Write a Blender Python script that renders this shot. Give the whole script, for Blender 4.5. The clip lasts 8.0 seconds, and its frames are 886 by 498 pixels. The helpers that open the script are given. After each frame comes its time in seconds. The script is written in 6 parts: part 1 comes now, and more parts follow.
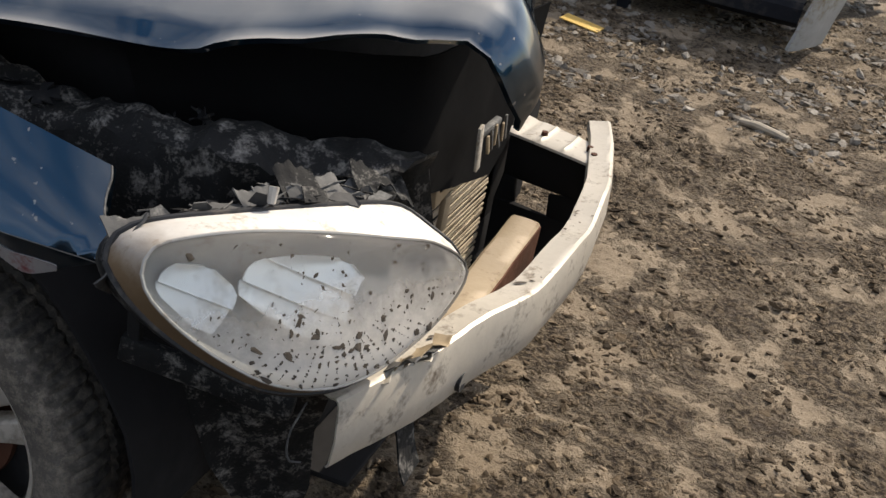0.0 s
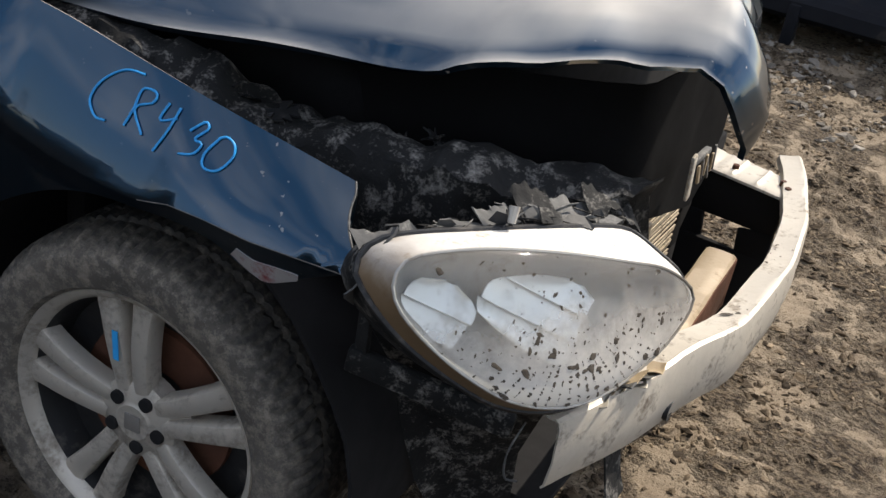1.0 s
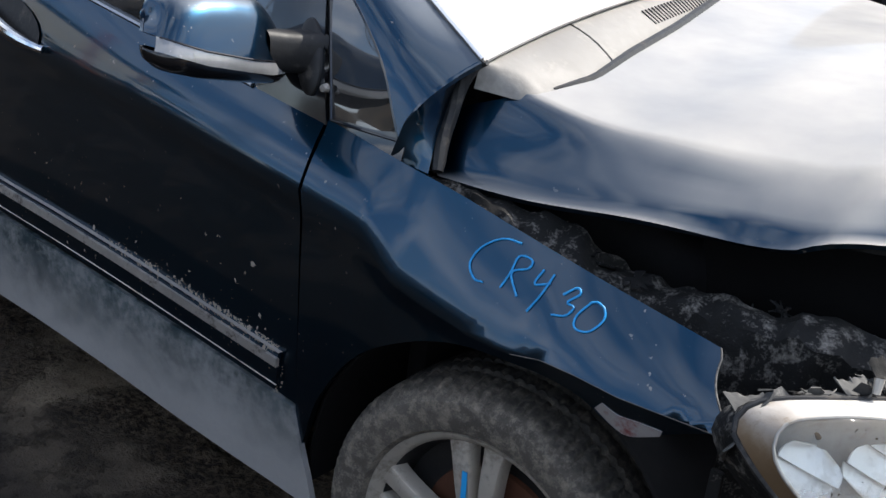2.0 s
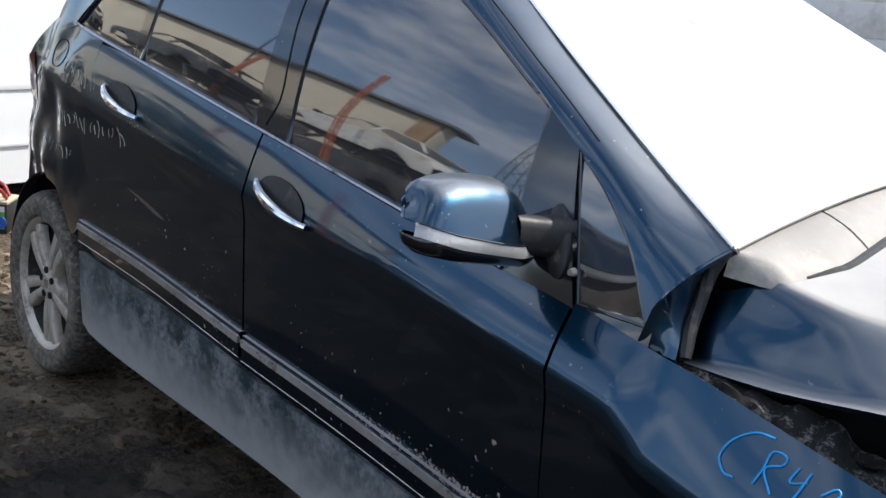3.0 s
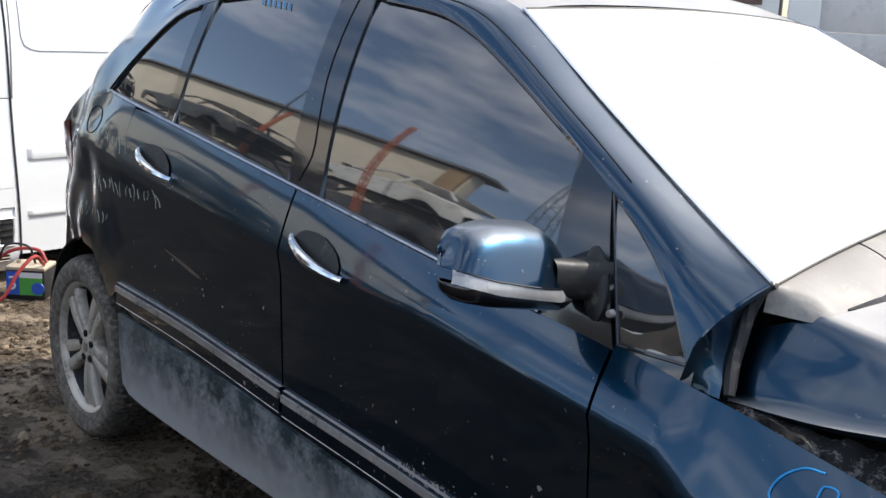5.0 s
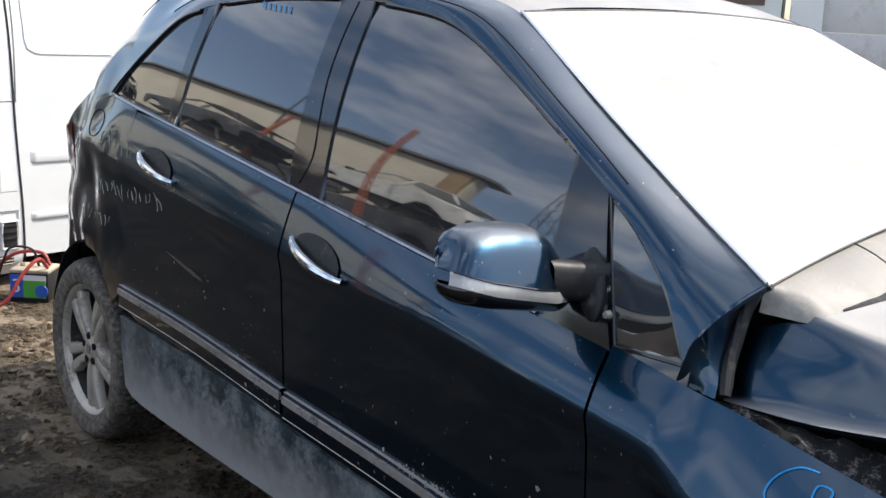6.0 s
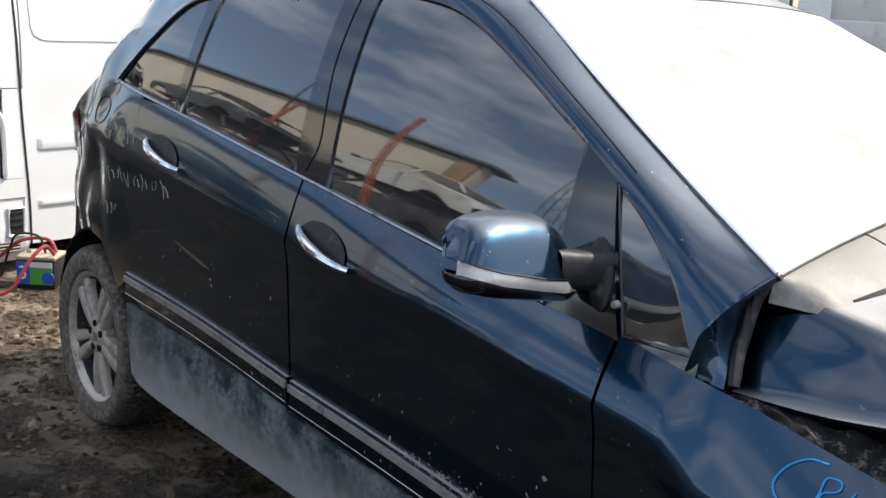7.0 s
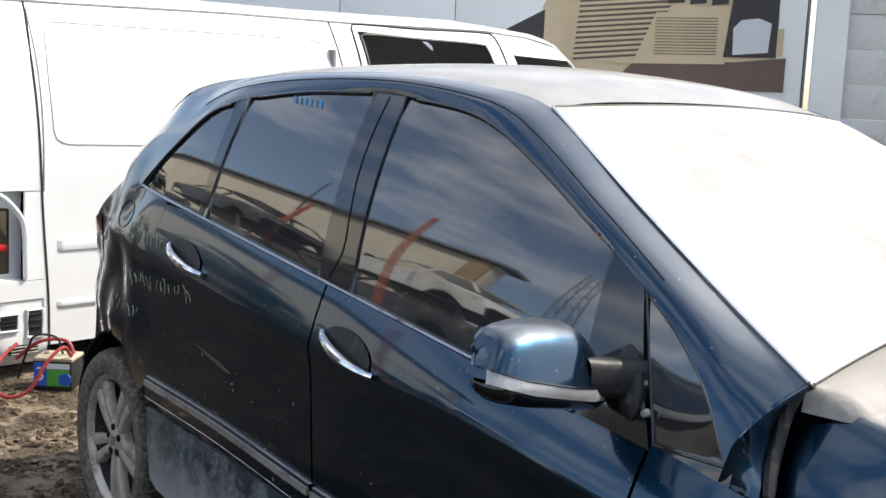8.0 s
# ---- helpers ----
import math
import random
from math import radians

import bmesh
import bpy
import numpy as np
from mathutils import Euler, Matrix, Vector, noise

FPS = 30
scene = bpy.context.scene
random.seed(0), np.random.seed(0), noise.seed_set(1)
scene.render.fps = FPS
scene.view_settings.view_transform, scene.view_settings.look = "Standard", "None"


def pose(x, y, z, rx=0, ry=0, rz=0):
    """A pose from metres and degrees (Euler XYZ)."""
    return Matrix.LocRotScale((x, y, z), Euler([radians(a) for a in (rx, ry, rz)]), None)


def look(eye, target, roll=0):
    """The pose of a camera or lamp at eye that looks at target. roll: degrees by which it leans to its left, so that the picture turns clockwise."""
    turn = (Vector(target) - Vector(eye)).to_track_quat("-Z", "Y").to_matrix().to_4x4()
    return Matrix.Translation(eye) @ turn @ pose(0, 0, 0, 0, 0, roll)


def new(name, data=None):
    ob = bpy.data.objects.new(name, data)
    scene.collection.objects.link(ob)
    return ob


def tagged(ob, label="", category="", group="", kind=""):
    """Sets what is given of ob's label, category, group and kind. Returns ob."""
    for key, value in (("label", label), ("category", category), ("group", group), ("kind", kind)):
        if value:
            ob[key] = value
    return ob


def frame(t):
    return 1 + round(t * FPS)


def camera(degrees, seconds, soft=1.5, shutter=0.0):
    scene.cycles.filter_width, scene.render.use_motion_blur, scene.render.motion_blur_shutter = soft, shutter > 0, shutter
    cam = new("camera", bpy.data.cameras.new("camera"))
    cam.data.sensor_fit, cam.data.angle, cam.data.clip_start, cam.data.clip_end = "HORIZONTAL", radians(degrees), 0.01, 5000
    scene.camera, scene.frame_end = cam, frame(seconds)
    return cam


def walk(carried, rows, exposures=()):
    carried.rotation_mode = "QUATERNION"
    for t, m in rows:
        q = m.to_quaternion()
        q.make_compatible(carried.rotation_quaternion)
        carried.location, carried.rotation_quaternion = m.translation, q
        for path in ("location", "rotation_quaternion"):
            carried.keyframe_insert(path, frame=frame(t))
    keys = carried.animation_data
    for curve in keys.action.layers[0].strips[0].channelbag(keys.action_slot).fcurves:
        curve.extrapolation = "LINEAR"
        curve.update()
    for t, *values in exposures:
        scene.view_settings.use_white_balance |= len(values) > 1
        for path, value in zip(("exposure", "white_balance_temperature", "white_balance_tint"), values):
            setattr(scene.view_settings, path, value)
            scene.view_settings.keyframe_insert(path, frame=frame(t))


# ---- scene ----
cam = camera(43.0, 8.0)
PATH = [
    (0, (1.076, -1.845, 1.431), (0.544, -0.161, 0.492), 11.2),
    (0.3, (1.065, -1.830, 1.409), (0.488, -0.196, 0.418), 11.0),
    (0.5, (1.048, -1.834, 1.394), (0.417, -0.242, 0.361), 10.5),
    (0.7, (1.019, -1.852, 1.395), (0.347, -0.251, 0.361), 10.8),
    (1, (0.966, -1.923, 1.403), (0.222, -0.312, 0.481), 10.0),
    (1.3, (0.914, -2.025, 1.404), (0.076, -0.423, 0.582), 8.8),
    (1.5, (0.884, -2.088, 1.408), (-0.03, -0.5, 0.606), 8.7),
    (1.8, (0.864, -2.147, 1.402), (-0.182, -0.607, 0.671), 7.8),
    (2, (0.838, -2.179, 1.441), (-0.27, -0.676, 0.722), 7.9),
    (2.2, (0.838, -2.187, 1.433), (-0.373, -0.739, 0.77), 7.5),
    (3.3, (0.806, -2.236, 1.482), (-0.723, -1.022, 1.049), 4.5),
    (3.5, (0.809, -2.247, 1.478), (-0.753, -1.063, 1.081), 3.7),
    (4, (0.809, -2.256, 1.471), (-0.756, -1.07, 1.094), 3.7),
    (4.5, (0.815, -2.255, 1.46), (-0.712, -1.025, 1.064), 3.4),
    (5, (0.814, -2.233, 1.468), (-0.705, -0.997, 1.064), 3.2),
    (6.5, (0.837, -2.231, 1.472), (-0.69, -1.003, 1.07), 2.9),
    (7, (0.821, -2.227, 1.472), (-0.706, -1.007, 1.048), 3.1),
    (7.5, (0.792, -2.23, 1.496), (-0.762, -1.032, 1.107), 2.4),
    (7.7, (0.785, -2.240, 1.494), (-0.776, -1.037, 1.180), 2.4),
    (8, (0.802, -2.248, 1.491), (-0.766, -1.034, 1.234), 2.8),
]
walk(cam, [(t, look(eye, target, roll)) for t, eye, target, roll in PATH], [(0.0, 0.36, 7150, 11), (0.6, 0.44, 7100, 11), (1.3, 0.66, 6750, 10), (2.2, 0.72, 6500, 10), (3.3, 0.84, 6500, 10), (5.2, 0.82, 6600, 10), (8.0, 0.76, 6850, 10)])

# ---- light ----
SUN_AZ, SUN_EL = 67.0, 50.0        # degrees from +x towards +y, and above the horizon
world = bpy.data.worlds.new("sky")
scene.world = world
world.use_nodes = True
wn, wl = world.node_tree.nodes, world.node_tree.links
sky = wn.new("ShaderNodeTexSky")
sky.sky_type, sky.sun_disc = "NISHITA", False
sky.sun_elevation, sky.sun_rotation = radians(SUN_EL), radians(90 - SUN_AZ)
sky.air_density, sky.dust_density = 1.0, 1.5
wn["Background"].inputs["Strength"].default_value = 0.15
# broken cloud all over the sky
wc = wn.new("ShaderNodeTexCoord")
wm = wn.new("ShaderNodeMapping")
wm.inputs["Scale"].default_value, wm.inputs["Location"].default_value = (1.0, 1.0, 2.0), (0.6, 0.0, 0.3)
wnoise = wn.new("ShaderNodeTexNoise")
wnoise.inputs["Scale"].default_value, wnoise.inputs["Detail"].default_value = 3.0, 8.0
wnoise.inputs["Roughness"].default_value = 0.55
wr = wn.new("ShaderNodeMapRange")
wr.inputs["From Min"].default_value, wr.inputs["From Max"].default_value = 0.445, 0.715
wx = wn.new("ShaderNodeMix")
wx.data_type = "RGBA"
wx.inputs[7].default_value = (7.2, 7.5, 8.0, 1)
wl.new(wc.outputs["Generated"], wm.inputs["Vector"])
wl.new(wm.outputs["Vector"], wnoise.inputs["Vector"])
wl.new(wnoise.outputs["Fac"], wr.inputs["Value"])
wl.new(wr.outputs["Result"], wx.inputs[0])
wl.new(sky.outputs["Color"], wx.inputs[6])
wl.new(wx.outputs[2], wn["Background"].inputs["Color"])
sun_data = bpy.data.lights.new("sun", "SUN")
sun_data.energy, sun_data.angle, sun_data.color = 3.8, radians(0.53), (1.0, 0.95, 0.87)
sun = new("sun", sun_data)
sun_way = Vector((math.cos(radians(SUN_AZ)) * math.cos(radians(SUN_EL)), math.sin(radians(SUN_AZ)) * math.cos(radians(SUN_EL)), math.sin(radians(SUN_EL))))
sun.matrix_world = look(sun_way * 50, (0, 0, 0))


# ---- materials ----
def material(name, colour, rough=0.6, metal=0.0, coat=0.0, grain=40.0, vary=0.25, bump=0.0, dirt=None, dirt_amount=0.0, dirt_scale=6.0, specular=0.5, second=None, coords="Object"):
    """A surface with a fine grain, a broad unevenness and, if asked, patches of dirt."""
    m = bpy.data.materials.new(name)
    m.use_nodes = True
    n, l = m.node_tree.nodes, m.node_tree.links
    b = n["Principled BSDF"]
    b.inputs["Metallic"].default_value = metal
    b.inputs["Specular IOR Level"].default_value = specular
    b.inputs["Coat Weight"].default_value = coat
    b.inputs["Coat Roughness"].default_value = 0.05
    tc = n.new("ShaderNodeTexCoord")

    def tex(scale, detail=4.0, rough_=0.6):
        t = n.new("ShaderNodeTexNoise")
        t.inputs["Scale"].default_value, t.inputs["Detail"].default_value, t.inputs["Roughness"].default_value = scale, detail, rough_
        l.new(tc.outputs[coords], t.inputs["Vector"])
        return t

    def mix(fac, a, c):
        x = n.new("ShaderNodeMix")
        x.data_type = "RGBA"
        for sock, v in ((0, fac), (6, a), (7, c)):
            if isinstance(v, (tuple, float, int)):
                x.inputs[sock].default_value = v
            else:
                l.new(v, x.inputs[sock])
        return x.outputs[2]

    def ramp(value, low, high, to=1.0):
        r = n.new("ShaderNodeMapRange")
        r.inputs["From Min"].default_value, r.inputs["From Max"].default_value, r.inputs["To Max"].default_value = low, high, to
        l.new(value, r.inputs["Value"])
        return r.outputs["Result"]

    fine, broad = tex(grain), tex(max(grain / 12, 0.7), 3.0)
    dark = tuple(c * (1 - vary) for c in colour) + (1,)
    light = tuple(min(1, c * (1 + vary)) for c in (second or colour)) + (1,)
    col = mix(ramp(broad.outputs["Fac"], 0.3, 0.7), dark, light)
    col = mix(ramp(fine.outputs["Fac"], 0.35, 0.75, 0.5), col, tuple(c * (1 - vary * 0.7) for c in colour) + (1,))
    r_out = ramp(fine.outputs["Fac"], 0.0, 1.0)
    rr = n.new("ShaderNodeMapRange")
    rr.inputs["To Min"].default_value, rr.inputs["To Max"].default_value = max(0.02, rough * 0.8), min(1, rough * 1.2)
    l.new(r_out, rr.inputs["Value"])
    rough_out = rr.outputs["Result"]
    if dirt:
        d1, d2 = tex(dirt_scale, 6.0, 0.7), tex(dirt_scale * 7, 3.0)
        mul = n.new("ShaderNodeMath")
        mul.operation = "MULTIPLY_ADD"
        l.new(d2.outputs["Fac"], mul.inputs[0])
        mul.inputs[1].default_value = 0.35
        l.new(d1.outputs["Fac"], mul.inputs[2])
        mask = ramp(mul.outputs[0], 0.98 - dirt_amount * 0.75, 1.12 - dirt_amount * 0.6)
        col = mix(mask, col, tuple(dirt) + (1,))
        rx = n.new("ShaderNodeMix")
        l.new(mask, rx.inputs[0])
        l.new(rough_out, rx.inputs[2])
        rx.inputs[3].default_value = 0.9
        rough_out = rx.outputs[0]
        inv = n.new("ShaderNodeMath")
        inv.operation = "MULTIPLY_ADD"
        l.new(mask, inv.inputs[0])
        inv.inputs[1].default_value, inv.inputs[2].default_value = -0.9 * coat, coat
        l.new(inv.outputs[0], b.inputs["Coat Weight"])
    l.new(col, b.inputs["Base Color"])
    l.new(rough_out, b.inputs["Roughness"])
    if bump:
        bn = n.new("ShaderNodeBump")
        bn.inputs["Strength"].default_value, bn.inputs["Distance"].default_value = min(1.0, bump), 0.01
        l.new(fine.outputs["Fac"], bn.inputs["Height"])
        l.new(bn.outputs["Normal"], b.inputs["Normal"])
    return m


DUST = (0.50, 0.47, 0.43)


def paint(name, colour, film=0.8, specks=0.5, rough=0.35, coat=1.0, dirt_film=0.06, up=(0.66, 0.90)):
    """Car paint under clear coat; dust lies on what faces up, with water spots and specks all over."""
    m = bpy.data.materials.new(name)
    m.use_nodes = True
    n, l = m.node_tree.nodes, m.node_tree.links
    b = n["Principled BSDF"]
    tc, geo, sep = n.new("ShaderNodeTexCoord"), n.new("ShaderNodeNewGeometry"), n.new("ShaderNodeSeparateXYZ")
    l.new(geo.outputs["Normal"], sep.inputs[0])

    def noise_tex(scale, detail):
        t = n.new("ShaderNodeTexNoise")
        t.inputs["Scale"].default_value, t.inputs["Detail"].default_value = scale, detail
        l.new(tc.outputs["Object"], t.inputs["Vector"])
        return t.outputs["Fac"]

    def ramp(value, f0, f1, t0, t1):
        r = n.new("ShaderNodeMapRange")
        for k, v in (("From Min", f0), ("From Max", f1), ("To Min", t0), ("To Max", t1)):
            r.inputs[k].default_value = v
        l.new(value, r.inputs["Value"])
        return r.outputs["Result"]

    def calc(op, p, q):
        c = n.new("ShaderNodeMath")
        c.operation, c.use_clamp = op, True
        for i, v in enumerate((p, q)):
            if isinstance(v, float):
                c.inputs[i].default_value = v
            else:
                l.new(v, c.inputs[i])
        return c.outputs[0]

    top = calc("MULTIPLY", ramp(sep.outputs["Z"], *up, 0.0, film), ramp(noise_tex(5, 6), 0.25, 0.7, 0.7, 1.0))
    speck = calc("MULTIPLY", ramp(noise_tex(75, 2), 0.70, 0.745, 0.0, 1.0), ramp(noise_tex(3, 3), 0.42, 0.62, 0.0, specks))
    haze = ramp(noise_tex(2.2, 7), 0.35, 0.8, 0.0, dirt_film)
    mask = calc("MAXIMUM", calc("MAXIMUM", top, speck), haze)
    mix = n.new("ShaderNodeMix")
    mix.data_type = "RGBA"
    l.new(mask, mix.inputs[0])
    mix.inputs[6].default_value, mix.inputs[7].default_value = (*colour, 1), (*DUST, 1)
    l.new(mix.outputs[2], b.inputs["Base Color"])
    l.new(ramp(mask, 0.0, 1.0, rough, 0.85), b.inputs["Roughness"])
    b.inputs["Specular IOR Level"].default_value = 0.12
    l.new(ramp(mask, 0.0, 1.0, 1.0, 0.0), b.inputs["Metallic"])
    l.new(ramp(mask, 0.0, 1.0, coat, coat * 0.25), b.inputs["Coat Weight"])
    l.new(ramp(noise_tex(8, 4), 0.3, 0.8, 0.02, 0.07), b.inputs["Coat Roughness"])
    b.inputs["Coat IOR"].default_value = 1.56
    return m


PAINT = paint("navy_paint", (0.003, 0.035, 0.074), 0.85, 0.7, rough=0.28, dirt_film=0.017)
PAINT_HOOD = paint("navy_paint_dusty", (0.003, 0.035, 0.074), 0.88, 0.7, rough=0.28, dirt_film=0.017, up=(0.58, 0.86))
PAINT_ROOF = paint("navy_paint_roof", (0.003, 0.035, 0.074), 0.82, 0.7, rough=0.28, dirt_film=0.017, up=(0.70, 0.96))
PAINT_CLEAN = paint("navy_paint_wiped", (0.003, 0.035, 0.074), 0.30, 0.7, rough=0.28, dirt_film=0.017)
CLADDING = material("dusty_blue_sill", (0.030, 0.055, 0.066), 0.45, 0.1, 0.4, 60, 0.4, dirt=(0.20, 0.215, 0.22), dirt_amount=0.50, dirt_scale=13)
BLACK = material("black_plastic", (0.012, 0.012, 0.013), 0.55, 0, 0, 60, 0.3, 0.1, dirt=(0.12, 0.105, 0.09), dirt_amount=0.30, dirt_scale=11)
# near-black for the engine bay, cabin, liners and joints
DEEP = material("near_black", (0.020, 0.0195, 0.020), 0.95, 0, 0, 30, 0.3, specular=0.08)
MATTBLACK = material("matt_black", (0.007, 0.0068, 0.007), 0.95, 0, 0, 30, 0.3, specular=0.04)
GRIME = material("dusty_black_metal", (0.012, 0.012, 0.012), 0.75, 0.1, 0, 35, 0.4, 0.4, dirt=(0.23, 0.215, 0.195), dirt_amount=0.38, dirt_scale=28, specular=0.25)
SHARD = material("grey_plastic_shard", (0.085, 0.083, 0.079), 0.7, 0, 0, 45, 0.35, 0.2, dirt=(0.25, 0.24, 0.22), dirt_amount=0.34, dirt_scale=22)
TANSTEEL = material("tan_stained_steel", (0.35, 0.27, 0.175), 0.55, 0.1, 0, 30, 0.2, 0.15, dirt=(0.16, 0.105, 0.06), dirt_amount=0.34, dirt_scale=14)
GLOSSBLACK = material("gloss_black", (0.008, 0.008, 0.010), 0.12, 0, 0.6, 40, 0.2, dirt=(0.3, 0.28, 0.25), dirt_amount=0.12, dirt_scale=22)
SATIN = material("satin_black_pillar", (0.010, 0.012, 0.016), 0.09, 0, 0.9, 40, 0.2, dirt=(0.3, 0.28, 0.25), dirt_amount=0.12, dirt_scale=22)
CHROME = material("chrome", (0.75, 0.76, 0.78), 0.12, 1.0, 0, 50, 0.08)
DULLCHROME = material("dull_bright_trim", (0.45, 0.46, 0.48), 0.3, 1.0, 0, 50, 0.2, dirt=(0.03, 0.03, 0.03), dirt_amount=0.35, dirt_scale=9)
WORNTRIM = material("worn_bright_trim", (0.5, 0.47, 0.44), 0.45, 0.7, 0, 60, 0.3, dirt=(0.08, 0.065, 0.06), dirt_amount=0.36, dirt_scale=14)
RUBBER = material("dusty_tyre_rubber", (0.100, 0.088, 0.073), 0.92, 0, 0, 70, 0.30, 0.35, dirt=(0.24, 0.205, 0.165), dirt_amount=0.48, dirt_scale=48)
ALLOY = material("dusty_alloy", (0.54, 0.49, 0.42), 0.42, 0.4, 0, 45, 0.14, 0.05, dirt=(0.26, 0.22, 0.18), dirt_amount=0.40, dirt_scale=11)
DULLALLOY = material("dull_alloy", (0.22, 0.20, 0.18), 0.6, 0.3, 0, 60, 0.2)
RUST = material("rusty_iron", (0.14, 0.055, 0.03), 0.85, 0.2, 0, 40, 0.5, 0.3)
BEAM = material("cream_primed_steel", (0.52, 0.47, 0.395), 0.45, 0.15, 0, 30, 0.18, 0.1, dirt=(0.15, 0.115, 0.085), dirt_amount=0.36, dirt_scale=13)
SILVER = material("reflector_silver", (0.90, 0.88, 0.85), 0.36, 0.45, 0, 40, 0.06, dirt=(0.55, 0.52, 0.47), dirt_amount=0.4, dirt_scale=9)
FLANGE = material("scuffed_lamp_flange", (0.70, 0.66, 0.60), 0.4, 0.1, 0, 40, 0.12, 0.1, dirt=(0.30, 0.25, 0.19), dirt_amount=0.34, dirt_scale=20)
STRIP = material("clear_indicator_plastic", (0.36, 0.36, 0.36), 0.18, 0.3, 0.6, 90, 0.3, dirt=(0.30, 0.28, 0.25), dirt_amount=0.2, dirt_scale=18)
BEZEL = material("satin_bezel", (0.43, 0.405, 0.37), 0.42, 0.35, 0, 40, 0.12, dirt=(0.30, 0.25, 0.19), dirt_amount=0.34, dirt_scale=9)
SAND = (0.215, 0.162, 0.106)
MUD = material("spattered_mud", (0.075, 0.058, 0.042), 0.9, 0, 0, 60, 0.3, 0.3)
BLUEINK = material("blue_paint_marker", (0.02, 0.36, 0.80), 0.5, 0, 0, 80, 0.1)
WHITE = material("white_van_paint", (0.72, 0.735, 0.74), 0.4, 0, 0.25, 20, 0.05, dirt=(0.42, 0.38, 0.32), dirt_amount=0.20, dirt_scale=4)


def glass(name, tint, dust, dust_amount, see=0.5, scale=6.0, clear=0.6, splash=None):
    """A pane: mirror-like gloss over a tinted, partly see-through body, with dust on it."""
    m = bpy.data.materials.new(name)
    m.use_nodes = True
    n, l = m.node_tree.nodes, m.node_tree.links
    b = n["Principled BSDF"]
    b.inputs["Base Color"].default_value = (*tint, 1)
    b.inputs["Roughness"].default_value = 0.03
    b.inputs["Specular IOR Level"].default_value = 0.9
    b.inputs["Coat Weight"].default_value = 1.0
    b.inputs["Coat IOR"].default_value = 2.0
    b.inputs["Coat Roughness"].default_value = 0.02
    tr = n.new("ShaderNodeBsdfTransparent")
    tr.inputs["Color"].default_value = (clear, clear * 1.03, clear * 1.03, 1)
    df = n.new("ShaderNodeBsdfDiffuse")
    df.inputs["Color"].default_value = (*dust, 1)
    tc, no = n.new("ShaderNodeTexCoord"), n.new("ShaderNodeTexNoise")
    no.inputs["Scale"].default_value, no.inputs["Detail"].default_value = scale, 6.0
    l.new(tc.outputs["Object"], no.inputs["Vector"])
    mr = n.new("ShaderNodeMapRange")
    mr.inputs["From Min"].default_value, mr.inputs["From Max"].default_value = 0.3, 0.7
    mr.inputs["To Min"].default_value, mr.inputs["To Max"].default_value = dust_amount * 0.7, min(1.0, dust_amount * 1.3)
    l.new(no.outputs["Fac"], mr.inputs["Value"])
    film = mr.outputs["Result"]
    if splash:
        # a splashed-up film that thickens along one way, broken by its own noise
        way, lo, hi, more = splash
        dot, rag, add, far = n.new("ShaderNodeVectorMath"), n.new("ShaderNodeTexNoise"), n.new("ShaderNodeMath"), n.new("ShaderNodeMapRange")
        dot.operation, dot.inputs[1].default_value = "DOT_PRODUCT", way
        rag.inputs["Scale"].default_value, rag.inputs["Detail"].default_value, rag.inputs["Roughness"].default_value = 26.0, 7.0, 0.7
        add.operation, add.inputs[1].default_value = "MULTIPLY_ADD", 0.11
        far.inputs["From Min"].default_value, far.inputs["From Max"].default_value, far.inputs["To Max"].default_value = lo, hi, more
        sm = n.new("ShaderNodeMath")
        sm.use_clamp = True
        l.new(tc.outputs["Object"], dot.inputs[0])
        l.new(tc.outputs["Object"], rag.inputs["Vector"])
        l.new(rag.outputs["Fac"], add.inputs[0])
        l.new(dot.outputs["Value"], add.inputs[2])
        l.new(add.outputs[0], far.inputs["Value"])
        l.new(far.outputs["Result"], sm.inputs[0])
        l.new(film, sm.inputs[1])
        film = sm.outputs[0]
    a, c = n.new("ShaderNodeMixShader"), n.new("ShaderNodeMixShader")
    a.inputs[0].default_value = see
    l.new(b.outputs[0], a.inputs[1])
    l.new(tr.outputs[0], a.inputs[2])
    l.new(film, c.inputs[0])
    l.new(a.outputs[0], c.inputs[1])
    l.new(df.outputs[0], c.inputs[2])
    l.new(c.outputs[0], n["Material Output"].inputs["Surface"])
    return m


TINTED = glass("tinted_side_glass", (0.004, 0.006, 0.008), DUST, 0.05, 0.12, clear=0.3)
SCREEN = glass("dusty_windscreen", (0.01, 0.012, 0.012), (0.62, 0.59, 0.55), 0.78, 0.5)
LAMP_UP = Vector((-0.356, 0.243, 0.902)).normalized()
LAMP_MID = LAMP_UP.dot(Vector((0.568, -0.850, 0.770)))
LENS = glass("scuffed_headlamp_lens", (0.5, 0.5, 0.5), (0.80, 0.73, 0.64), 0.07, 0.91, 18, 0.97, (tuple(-LAMP_UP), -LAMP_MID + 0.065, -LAMP_MID + 0.160, 0.75))


